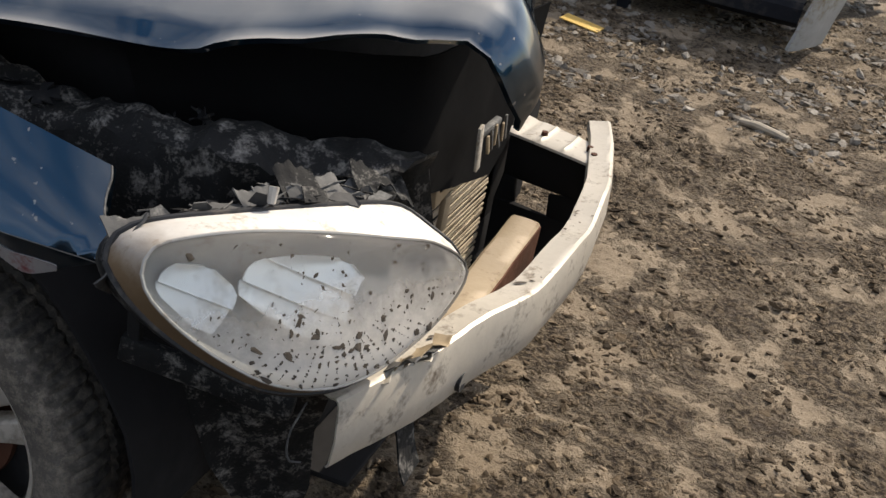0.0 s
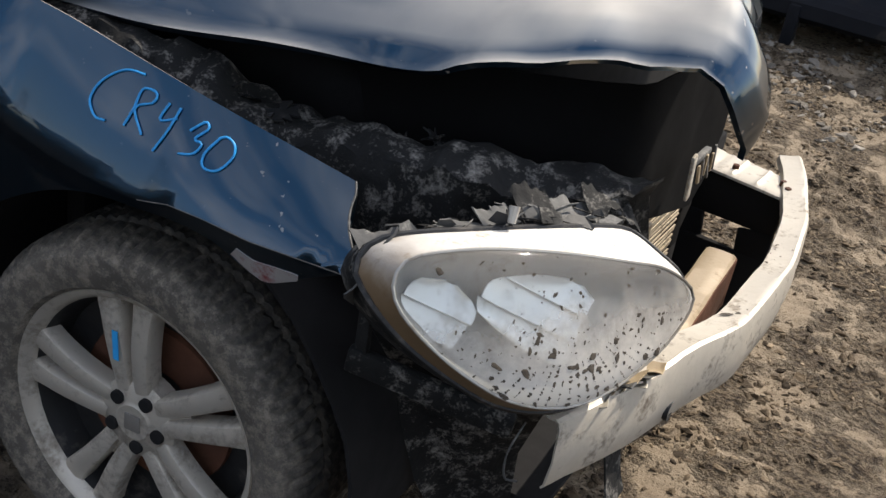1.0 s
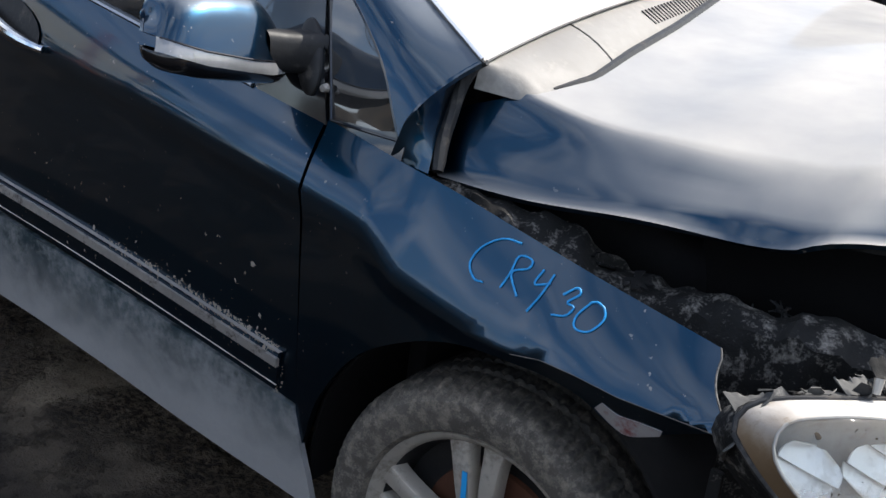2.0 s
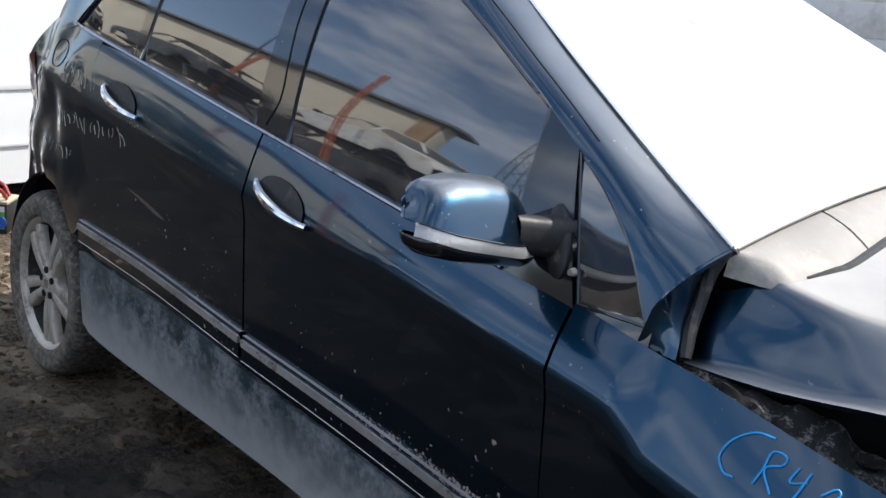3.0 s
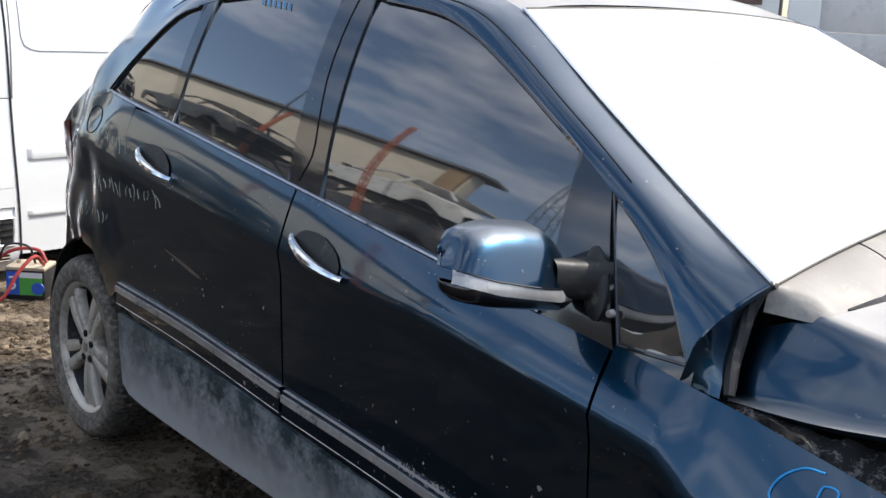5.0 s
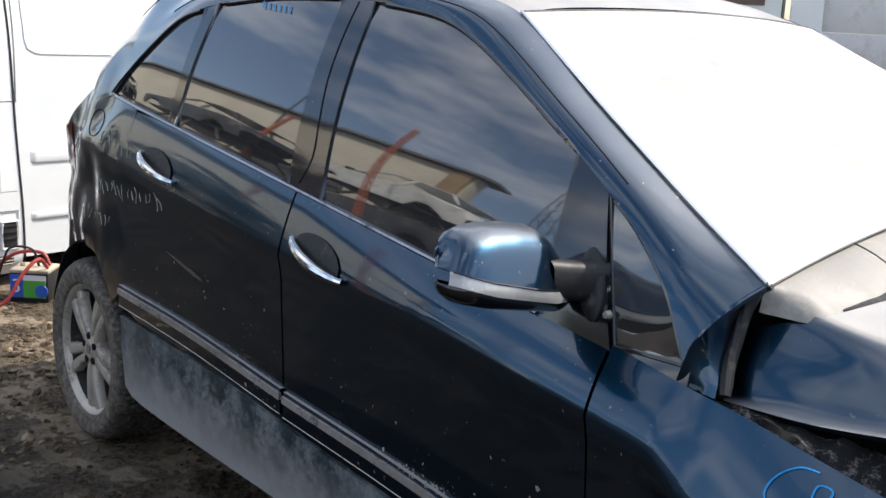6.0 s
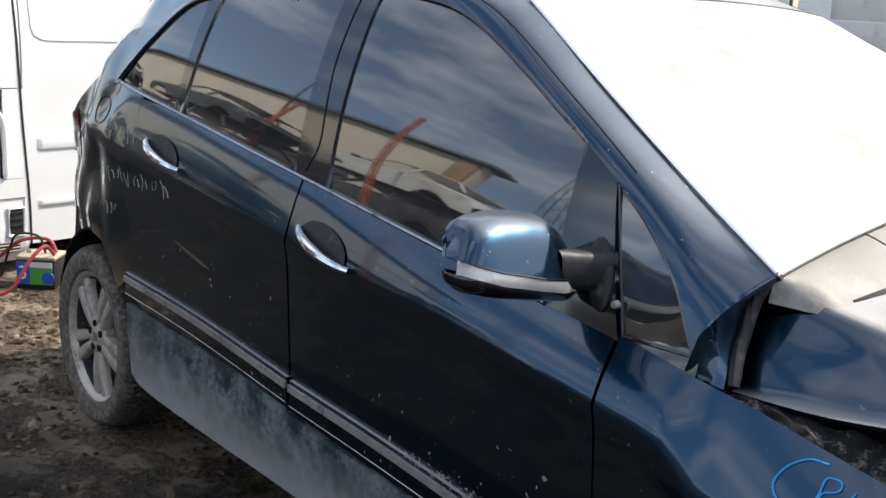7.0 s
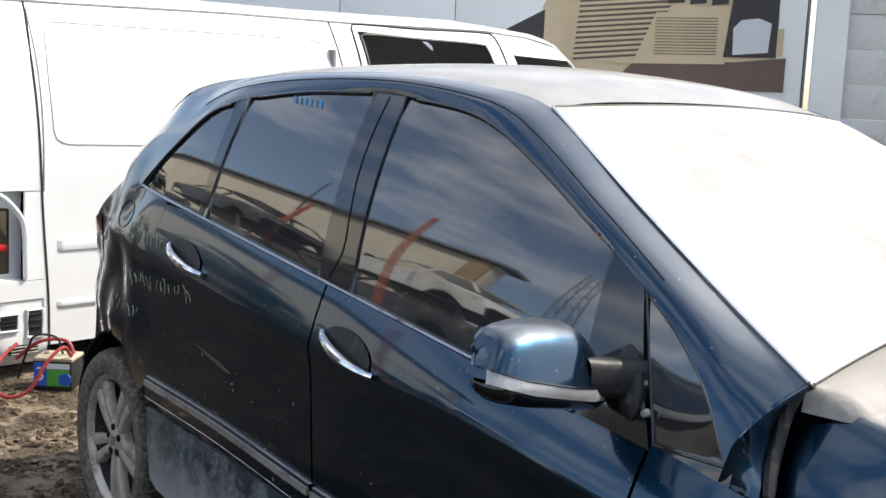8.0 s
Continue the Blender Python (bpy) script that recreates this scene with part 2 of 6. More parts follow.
def browned(mat, way, lo, hi, colour, scale=22.0):
    """Adds a rusty-brown stain that grows along one way with a ragged border."""
    n, l = mat.node_tree.nodes, mat.node_tree.links
    b = n["Principled BSDF"]
    tc, dot, rag, add, far, mix = n.new("ShaderNodeTexCoord"), n.new("ShaderNodeVectorMath"), n.new("ShaderNodeTexNoise"), n.new("ShaderNodeMath"), n.new("ShaderNodeMapRange"), n.new("ShaderNodeMix")
    if way == "ring":      # outwards from the wheel's axle
        flat_way, src = n.new("ShaderNodeVectorMath"), tc.outputs["Object"]
        flat_way.operation, flat_way.inputs[1].default_value = "MULTIPLY", (1, 0, 1)
        l.new(src, flat_way.inputs[0])
        dot.operation, src = "LENGTH", flat_way.outputs["Vector"]
    else:
        dot.operation, dot.inputs[1].default_value, src = "DOT_PRODUCT", way, tc.outputs["Object"]
    rag.inputs["Scale"].default_value, rag.inputs["Detail"].default_value = scale, 6.0
    add.operation, add.inputs[1].default_value = "MULTIPLY_ADD", 0.08
    far.inputs["From Min"].default_value, far.inputs["From Max"].default_value = lo, hi
    mix.data_type, mix.inputs[7].default_value = "RGBA", (*colour, 1)
    l.new(src, dot.inputs[0])
    l.new(tc.outputs["Object"], rag.inputs["Vector"])
    l.new(rag.outputs["Fac"], add.inputs[0])
    l.new(dot.outputs["Value"], add.inputs[2])
    l.new(add.outputs[0], far.inputs["Value"])
    l.new(far.outputs["Result"], mix.inputs[0])
    l.new(b.inputs["Base Color"].links[0].from_socket, mix.inputs[6])
    l.new(mix.outputs[2], b.inputs["Base Color"])


STAIN_WAY = (LAMP_UP * -0.8 + Vector((0.563, 0.826, 0.0)).normalized() * -0.5)
STAIN_MID = STAIN_WAY.dot(Vector((0.568, -0.850, 0.770)))
browned(FLANGE, tuple(STAIN_WAY), STAIN_MID + 0.022, STAIN_MID + 0.105, (0.17, 0.11, 0.06))
browned(RUBBER, "ring", 0.325, 0.362, (0.022, 0.020, 0.018), 60.0)
browned(CLADDING, (0.0, 0.0, -1.0), -0.410, -0.235, (0.37, 0.365, 0.36), 26.0)
browned(BEZEL, (0.563, 0.826, 0.0), -0.242, -0.095, (0.17, 0.15, 0.125), 30.0)


# ---- mesh tools ----
def part(name, bm, mat, parent=None, label="", sharp=35.0):
    """Links a bmesh as one mesh object."""
    bm.normal_update()
    for f in bm.faces:
        f.smooth = True
    lim = radians(sharp)
    for e in bm.edges:
        if len(e.link_faces) == 2 and e.calc_face_angle(0) > lim:
            e.smooth = False
    me = bpy.data.meshes.new(name)
    bm.to_mesh(me)
    bm.free()
    me.materials.append(mat)
    ob = new(name, me)
    if parent:
        ob.parent = parent
    if label:
        tagged(ob, label)
    return ob


def thing(name, label, category, group="", kind="", at=None):
    ob = new(name)
    ob.empty_display_size = 0.2
    if at is not None:
        ob.matrix_world = at
    return tagged(ob, label, category, group, kind)


def spline(points, n):
    """n points evenly along a smooth curve through the given ones."""
    P = [np.array(p, float) for p in points]
    if len(P) == 2:
        dense = [P[0] + (P[1] - P[0]) * k / 30 for k in range(31)]
    else:
        Q = [2 * P[0] - P[1]] + P + [2 * P[-1] - P[-2]]
        dense = []
        for i in range(1, len(Q) - 2):
            for k in range(16):
                t = k / 16
                dense.append(0.5 * (2 * Q[i] + (Q[i + 1] - Q[i - 1]) * t + (2 * Q[i - 1] - 5 * Q[i] + 4 * Q[i + 1] - Q[i + 2]) * t ** 2
                             + (3 * Q[i] - 3 * Q[i + 1] + Q[i + 2] - Q[i - 1]) * t ** 3))
        dense.append(P[-1])
    d = np.array(dense)
    s = np.concatenate([[0], np.cumsum(np.linalg.norm(np.diff(d, axis=0), axis=1))])
    w = np.linspace(0, s[-1], n)
    return [np.array([np.interp(v, s, d[:, k]) for k in range(d.shape[1])]) for v in w]


def thicken(bm, faces, thick):
    """Gives faces a back, away from their front, and a rim."""
    bm.normal_update()
    twin = {}
    for f in faces:
        for v in f.verts:
            if v not in twin:
                twin[v] = bm.verts.new(v.co - v.normal * thick)
    rim = [(e.verts[0], e.verts[1], e.link_faces[0]) for e in {e for f in faces for e in f.edges} if len(e.link_faces) == 1]
    for f in faces:
        bm.faces.new([twin[v] for v in reversed(f.verts)])
    for p, q, f in rim:
        vs = list(f.verts)
        if vs[(vs.index(p) + 1) % len(vs)] is not q:
            p, q = q, p
        bm.faces.new((q, p, twin[p], twin[q]))


def sheet(rows, thick=0.0, closed=False, bm=None, flip=False):
    """Quads over rows of points, given a thickness away from its face."""
    bm = bm or bmesh.new()
    grid = [[bm.verts.new(p) for p in row] for row in rows]
    faces = []
    for a, b in zip(grid, grid[1:]):
        m = len(a)
        for j in range(m if closed else m - 1):
            k = (j + 1) % m
            q = [a[j], a[k], b[k], b[j]]
            faces.append(bm.faces.new(q[::-1] if flip else q))
    if thick:
        thicken(bm, faces, thick)
    return bm


def block(size, at=(0, 0, 0), bevel=0.0, turn=None, bm=None, segments=2):
    bm = bm or bmesh.new()
    m = Matrix.Translation(at) @ (turn.to_4x4() if turn is not None else Matrix.Identity(4)) @ Matrix.Diagonal((*size, 1))
    r = bmesh.ops.create_cube(bm, size=1, matrix=m)
    if bevel:
        edges = {e for v in r["verts"] for e in v.link_edges}
        bmesh.ops.bevel(bm, geom=list(edges), offset=bevel, segments=segments, affect="EDGES", profile=0.5)
    return bm


def tube(points, radius, n=10, bm=None, smooth=0, caps=True):
    """A round bar along points; radius may be a list."""
    bm = bm or bmesh.new()
    P = [Vector(p) for p in (spline(points, smooth) if smooth else points)]
    rad = radius if isinstance(radius, (list, tuple)) else [radius] * len(P)
    rings = []
    up = Vector((0, 0, 1))
    for i, p in enumerate(P):
        d = (P[min(i + 1, len(P) - 1)] - P[max(i - 1, 0)]).normalized()
        u = d.cross(up if abs(d.z) < 0.95 else Vector((1, 0, 0))).normalized()
        v = d.cross(u)
        rings.append([bm.verts.new(p + (u * math.cos(2 * math.pi * k / n) + v * math.sin(2 * math.pi * k / n)) * rad[i]) for k in range(n)])
    for a, b in zip(rings, rings[1:]):
        for k in range(n):
            bm.faces.new((a[k], a[(k + 1) % n], b[(k + 1) % n], b[k]))
    if caps:
        bm.faces.new(rings[0][::-1])
        bm.faces.new(rings[-1])
    return bm


def lathe(profile, n=48, axis="y", at=(0, 0, 0), bm=None):
    """Turns (radius, along) pairs round an axis."""
    bm = bm or bmesh.new()
    rings = []
    for r, h in profile:
        ring = []
        for k in range(n):
            a = 2 * math.pi * k / n
            p = {"y": (r * math.cos(a), h, r * math.sin(a)), "z": (r * math.cos(a), r * math.sin(a), h), "x": (h, r * math.cos(a), r * math.sin(a))}[axis]
            ring.append(bm.verts.new((p[0] + at[0], p[1] + at[1], p[2] + at[2])))
        rings.append(ring)
    for a, b in zip(rings, rings[1:]):
        for k in range(n):
            bm.faces.new((a[k], a[(k + 1) % n], b[(k + 1) % n], b[k]))
    return bm


def rough_up(bm, amount, scale, seed=0.0):
    for v in bm.verts:
        q = v.co * scale + Vector((seed, seed * 1.7, -seed))
        v.co += Vector(noise.noise_vector(q)) * amount
    return bm


# ---- the wrecked car: x forward from the front axle, right side at -y ----
def belt(x):
    return 0.985 + (-0.94 - x) * 0.118


def crease(x):
    return float(np.interp(x, [-3.4, -2.4, -1.4, -0.9, -0.5, -0.283, -0.246, -0.206, -0.105, -0.013, 0.044, 0.096, 0.155, 0.229, 0.40], [1.10, 0.985, 0.893, 0.874, 0.830, 0.805, 0.779, 0.745, 0.725, 0.714, 0.714, 0.726, 0.727, 0.724, 0.736]))


def half_width(x, z):
    """Half the car's width at a station and height."""
    zb, zc = belt(x), crease(x)
    if z > zb:
        h = z - zb
        y = 0.83 - 0.22 * h - 0.45 * h * h
    elif z > zc:
        t = (z - zc) / (zb - zc)
        y = 0.887 - 0.040 * t - 0.017 * t * t
    else:
        t = (zc - z) / (zc - 0.28)
        y = float(np.interp(t, [0, 0.08, 0.3, 0.6, 0.8, 1, 1.4], [0.887, 0.8795, 0.879, 0.878, 0.875, 0.862, 0.845]))
    if x > -0.45:
        # the wing: a shoulder that faces up, then a tucked lip
        ease = min(1.0, (x + 0.45) / 0.40)
        ease = ease * ease * (3 - 2 * ease)
        edge, brow = 0.887 + 0.016 * ease, 0.830 - 0.020 * max(0.0, (x + 0.3) / 0.65) ** 2
        if z > zc:
            t = min(1.3, (z - zc) / (zb - zc))
            y += (edge - (edge - brow) * t ** 1.15 - y) * ease
        else:
            y += 0.016 * ease
            if x > 0.02:
                y -= 0.30 * (zc - z) * min(1.0, (x - 0.02) / 0.08)
    if x < -2.4:
        y -= 0.15 * ((-2.4 - x) / 0.9) ** 2
    if x < -2.5 and z < zb:
        y += 0.018 * min(1.0, (-2.5 - x) / 0.2) * noise.noise(Vector((x * 6.5, 0.0, z * 7.5)))
    return y


def on_side(x, z, off=0.0, side=-1):
    return (x, side * (half_width(x, z) + off), z)


def side_panel(low, high, nu=24, nv=8, off=0.0, side=-1, thick=0.012, bm=None, bite=0.0):
    """A panel of the car's side between two lines given as (x, z); a row of it runs along the crease."""
    a, b = spline(low, nu), spline(high, nu)
    cols = []
    for p, q in zip(a, b):
        f = [j / nv for j in range(nv + 1)]
        xm = (p[0] + q[0]) / 2
        k = (crease(xm) - p[1]) / (q[1] - p[1]) if abs(q[1] - p[1]) > 1e-6 else -1
        if nv >= 10:
            k = min(0.90, max(0.15, k))
            m = round(nv * 0.62)
            f = [k * j / m for j in range(m + 1)] + [k + (1 - k) * j / (nv - m) for j in range(1, nv - m + 1)]
        w = max(0.0, (len(cols) - nu + 7) / 6)
        cols.append([on_side(*(p + (q - p) * g + np.array((-bite * w * (math.sin(math.pi * min(1, g * 1.15)) + 0.15 * math.sin(31 * g)) if bite else 0.0, 0.0))), off, side) for g in f])
    rows = [[c[j] for c in cols] for j in range(nv + 1)]
    return sheet(rows, thick, bm=bm, flip=(side > 0) != (low[-1][0] < low[0][0]))


def arc(cx, cz, r, a0, a1, n):
    return [(cx + r * math.cos(radians(a0 + (a1 - a0) * k / (n - 1))), cz + r * math.sin(radians(a0 + (a1 - a0) * k / (n - 1)))) for k in range(n)]


car = thing("car", "dark blue hatchback with a smashed front end, standing on mud", "car")

# lines of the right side, as (x, z)
FRONT_SEAM = [(-0.40, 0.30), (-0.395, 0.50), (-0.398, 0.74), (-0.437, 0.935)]
MID_SEAM = [(-1.40, 0.30), (-1.418, 0.47), (-1.43, 0.568), (-1.457, 0.816), (-1.487, 0.996), (-1.473, 1.062)]
GLASS_TOP = [(-0.285, 0.945), (-0.349, 1.042), (-0.442, 1.121), (-0.541, 1.182), (-0.646, 1.240), (-0.767, 1.300), (-0.915, 1.371), (-1.078, 1.439), (-1.22, 1.477), (-1.40, 1.499),
             (-1.58, 1.509), (-1.87, 1.504), (-2.144, 1.479), (-2.325, 1.427), (-2.47, 1.312), (-2.627, 1.175)]
ROOF_EDGE = [(-0.215, 0.715, 1.075), (-0.42, 0.672, 1.172), (-0.72, 0.607, 1.322), (-1.03, 0.545, 1.49), (-1.25, 0.555, 1.535), (-1.6, 0.575, 1.562), (-2.1, 0.585, 1.556), (-2.45, 0.600, 1.532),
             (-2.60, 0.630, 1.506), (-2.68, 0.648, 1.475), (-2.755, 0.664, 1.418), (-2.805, 0.684, 1.345)]


def shifted(line, dx, dz=0.0):
    return [(x + dx, z + dz) for x, z in line]


FARCH = arc(0.0, 0.30, 0.378, 176, 56, 9)
RARCH = arc(-2.778, 0.305, 0.365, 10, 168, 11)
for side in (-1, 1):
    right = side < 0
    # wing
    if right:
        low = [(-0.396, 0.31), (-0.376, 0.36), (-0.345, 0.46), (-0.265, 0.575), (-0.153, 0.650), (-0.05, 0.688), (0.05, 0.699), (0.156, 0.690), (0.235, 0.660), (0.328, 0.709), (0.388, 0.745)]
        high = [(-0.433, 0.936), (-0.278, 0.912), (-0.157, 0.896), (-0.043, 0.877), (0.064, 0.859), (0.165, 0.843), (0.259, 0.829), (0.328, 0.819)]
    else:
        low = [(-0.396, 0.31)] + FARCH[:8]
        high = [(-0.433, 0.935), (-0.27, 0.914), (-0.09, 0.887), (0.05, 0.863), (0.16, 0.84)]
    wing = part("front_wing", side_panel(low, high, 44, 16, side=side, bite=0.013 if right else 0.0), PAINT, car, "dark blue torn front wing with a sharp crease" if right else "")
    # doors
    front_door = part("front_door", side_panel([(-1.425, 0.482), (-1.0, 0.460), (-0.402, 0.418)], [(-1.472, belt(-1.472)), (-0.95, belt(-0.95)), (-0.441, 0.93)], 40, 22, side=side), PAINT, car)
    rear_door = part("rear_door", side_panel([(-2.43, 0.62), (-2.36, 0.535), (-2.2, 0.521), (-1.9, 0.511), (-1.433, 0.482)], [(-2.40, belt(-2.40) - 0.01), (-2.2, belt(-2.2)), (-1.9, belt(-1.9)), (-1.48, belt(-1.48))], 40, 22, side=side), PAINT, car)
    # quarter panel round the rear wheel arch
    quarter_low = [(-2.404, 0.62)] + RARCH[2:] + [(-3.12, 0.40), (-3.20, 0.40)]
    quarter_high = [(-2.404, belt(-2.404) - 0.004), (-2.63, 1.183), (-2.80, 1.19), (-2.92, 1.12), (-3.00, 1.02), (-3.10, 0.90)]
    quarter = part("quarter_panel", side_panel(quarter_low, quarter_high, 48, 16, side=side), PAINT, car)
    # cladding below the doors
    cl = part("sill_cladding", side_panel([(-2.42, 0.33), (-2.32, 0.256), (-1.4, 0.258), (-1.0, 0.245), (-0.7, 0.226), (-0.345, 0.213)], [(-2.42, 0.515), (-2.32, 0.518), (-1.66, 0.497), (-1.43, 0.476), (-0.7, 0.436), (-0.405, 0.412)], 44, 8, 0.006, side), CLADDING, car, "dusty grey-blue sill cladding")
    part("sill_underside", sheet([[(x, side * 0.86, 0.262) for x in np.linspace(-2.4, -0.41, 12)], [(x, side * 0.70, 0.24) for x in np.linspace(-2.4, -0.41, 12)]], 0.01), BLACK, car)
    # rubbing strips with a bright insert, one on each door
    for ends, door in (([(-2.42, 0.590), (-1.95, 0.578), (-1.437, 0.545)], rear_door), ([(-1.422, 0.541), (-0.97, 0.520), (-0.445, 0.482)], front_door)):
        part("rubbing_strip", side_panel(shifted(ends, 0, -0.040), shifted(ends, 0, 0.024), 30, 4, 0.010, side, 0.016), PAINT, door)
        part("bright_insert", side_panel(shifted(ends, 0, -0.004), shifted(ends, 0, 0.014), 30, 2, 0.015, side, 0.008), WORNTRIM, door, "scuffed bright trim insert")
        part("bright_edge", tube([on_side(x, z - 0.041, 0.0105, side) for x, z in spline(ends, 24)], 0.0014, 5), WORNTRIM, door)
    # window line
    part("belt_trim", tube([on_side(x, belt(x) + 0.002, 0.003, side) for x in np.linspace(-2.60, -0.62, 30)], 0.0045, 6), DULLCHROME, car, "thin chrome window-line trim")
    # side frame: pillar, roof rail and rear pillar in one pressing
    a = [on_side(x, z, 0.002, side) for x, z in spline(GLASS_TOP + [(-2.80, 1.187)], 60)]
    b = [(x, side * y, z) for x, y, z in spline(ROOF_EDGE, 60)]
    rows = []
    for j in range(9):
        f = j / 8
        row = []
        for p, q in zip(a, b):
            bow = 0.018 * math.sin(math.pi * f)
            row.append((p[0] + (q[0] - p[0]) * f, p[1] + (q[1] - p[1]) * f + side * bow, p[2] + (q[2] - p[2]) * f + bow * 0.6))
        rows.append(row)
    part("side_frame", sheet(rows, 0.012, flip=right), PAINT_CLEAN, car)
    part("pillar_skirt", side_panel([(-0.436, 0.926), (-0.34, 0.912), (-0.265, 0.898)], [(-0.432, 0.942), (-0.34, 0.942), (-0.275, 0.955)], 8, 3, -0.002, side, 0.004), SATIN, car)
    # pillars between the panes
    part("b_pillar", side_panel([(-1.518, belt(-1.518)), (-1.372, belt(-1.372))], [(-1.582, 1.509), (-1.452, 1.502)], 6, 9, 0.001, side), SATIN, car)
    part("door_gap", tube([on_side(x, z, 0.0015, side) for x, z in spline([(-1.473, 1.066), (-1.445, 1.13), (-1.462, 1.21), (-1.491, 1.31), (-1.507, 1.41), (-1.515, 1.50)], 20)], 0.0018, 5), DEEP, car)
    part("c_pillar", side_panel([(-2.19, belt(-2.19)), (-2.15, belt(-2.15))], [(-2.20, 1.465), (-2.142, 1.479)], 4, 9, 0.001, side), SATIN, car)
    part("mirror_pillar", side_panel([(-0.61, belt(-0.61)), (-0.47, belt(-0.47)), (-0.435, belt(-0.435))], [(-0.642, 1.238), (-0.58, 1.204), (-0.541, 1.182)], 6, 6, 0.001, side), SATIN, car)
    # panes, each in a rubber seal
    for name, owner, lo, hi in (
            ("rear_quarter_glass", car, [(-2.615, 1.186), (-2.4, 1.160), (-2.19, 1.136)], [(-2.622, 1.188), (-2.47, 1.311), (-2.325, 1.425), (-2.20, 1.464)]),
            ("rear_door_glass", rear_door, [(-2.15, 1.131), (-1.85, 1.096), (-1.518, 1.057)], [(-2.142, 1.478), (-1.87, 1.503), (-1.582, 1.508)]),
            ("front_door_glass", front_door, [(-1.372, 1.040), (-1.0, 0.996), (-0.61, 0.950)], [(-1.452, 1.501), (-1.22, 1.476), (-1.078, 1.438), (-0.915, 1.370), (-0.767, 1.299), (-0.642, 1.237)]),
            ("front_quarter_glass", car, [(-0.428, 0.936), (-0.36, 0.937), (-0.283, 0.938)], [(-0.536, 1.178), (-0.442, 1.119), (-0.349, 1.040), (-0.287, 0.944)])):
        pane = part(name, side_panel(lo, hi, 26, 9, -0.005, side, 0.005), TINTED, owner, "dark tinted pane with thin dust" if right else "")
        loop = [on_side(*p, 0.0, side) for p in spline(lo, 20)] + [on_side(*p, 0.0, side) for p in spline(hi, 20)[::-1]]
        part("pane_seal", tube(loop + loop[:1], 0.0055 if name != "front_quarter_glass" else 0.003, 6), SATIN, pane)
    # door handles over flat discs, black painting the shade of their scoops
    for door, x0, z0 in ((front_door, -1.415, 0.945), (rear_door, -2.285, 1.040)):
        x1, z1 = x0 + 0.235, z0 - 0.055
        bm = bmesh.new()
        rows = []
        for i in range(9):
            f = i / 8
            row = []
            for k in range(17):
                an = 2 * math.pi * k / 16
                cx, cz = (x0 + x1) / 2 - 0.008, (z0 + z1) / 2 + 0.004
                ux, uz = 0.104 * math.cos(an) * f, 0.043 * math.sin(an) * f
                row.append(on_side(cx + ux * 0.974 - uz * -0.22, cz + ux * -0.22 + uz * 0.974, 0.004 - 0.0 * f, side))
            rows.append(row)
        part("scoop_shade_disc", sheet(rows, bm=bm, flip=right), BLACK, door)
        pts = [on_side(x0 + (x1 - x0) * f, z0 + (z1 - z0) * f - 0.003 * math.sin(math.pi * f), 0.006 + 0.026 * math.sin(math.pi * min(1, max(0, f))) ** 0.7, side) for f in np.linspace(0, 1, 15)]
        part("door_handle", tube(pts, [0.004 + 0.008 * math.sin(math.pi * min(1, 0.1 + f * 0.8)) ** 0.6 for f in np.linspace(0, 1, 15)], 10), CHROME, door, "chrome pull handle")
    # rear lamp wrapping the corner
    part("tail_lamp", side_panel([(-2.98, 0.89), (-3.04, 0.89), (-3.10, 0.90)], [(-2.93, 1.06), (-2.98, 1.05), (-3.03, 1.02)], 8, 8, 0.003, side, 0.03), material("red_lamp_plastic", (0.12, 0.004, 0.006), 0.15, 0, 0.8, 40, 0.2), car, "red tail lamp")

# roof
rows = []
for x, y, z in spline(ROOF_EDGE[3:], 28):
    rows.append([(x - 0.24 * (1 - f * f) * max(0, (-2.2 - x) / 0.6) ** 2, y * f, z + 0.036 * (1 - f * f) * min(1, (-0.95 - x) / 0.25 + 0.2) - 0.013 * abs(f) ** 10) for f in np.linspace(-1, 1, 25)])
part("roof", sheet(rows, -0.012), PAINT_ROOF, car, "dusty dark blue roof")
# windscreen: bowed between its pillars
top = [(-1.03 + 0.06 * (1 - f * f), 0.54 * f, 1.488 + 0.02 * (1 - f * f)) for f in np.linspace(-1, 1, 25)]
low = [(-0.215 - 0.04 * (1 - f * f) - 0.05 * (f + 1), 0.71 * f, 1.072 + 0.022 * (1 - f * f) + 0.05 * (f + 1)) for f in np.linspace(-1, 1, 25)]
rows = [[tuple(p[i] + (q[i] - p[i]) * j / 12 + (0.03 * math.sin(math.pi * j / 12) * (1 - (p[1] / low[0][1]) ** 2) - 0.010 * math.sin(math.pi * j / 12) if i != 1 else 0) * 0.7 for i in range(3)) for p, q in zip(low, top)] for j in range(13)]
part("windscreen", sheet(rows, -0.006), SCREEN, car, "windscreen white with dust")
for side in (-1, 1):
    part("windscreen_trim", tube([(x, side * y, z + 0.006) for x, y, z in spline(ROOF_EDGE[:4], 24)], 0.0032, 6), CHROME, car)
part("windscreen_seal", tube([(p[0] - 0.004, p[1], p[2] + 0.004) for p in top], 0.006, 6), BLACK, car)
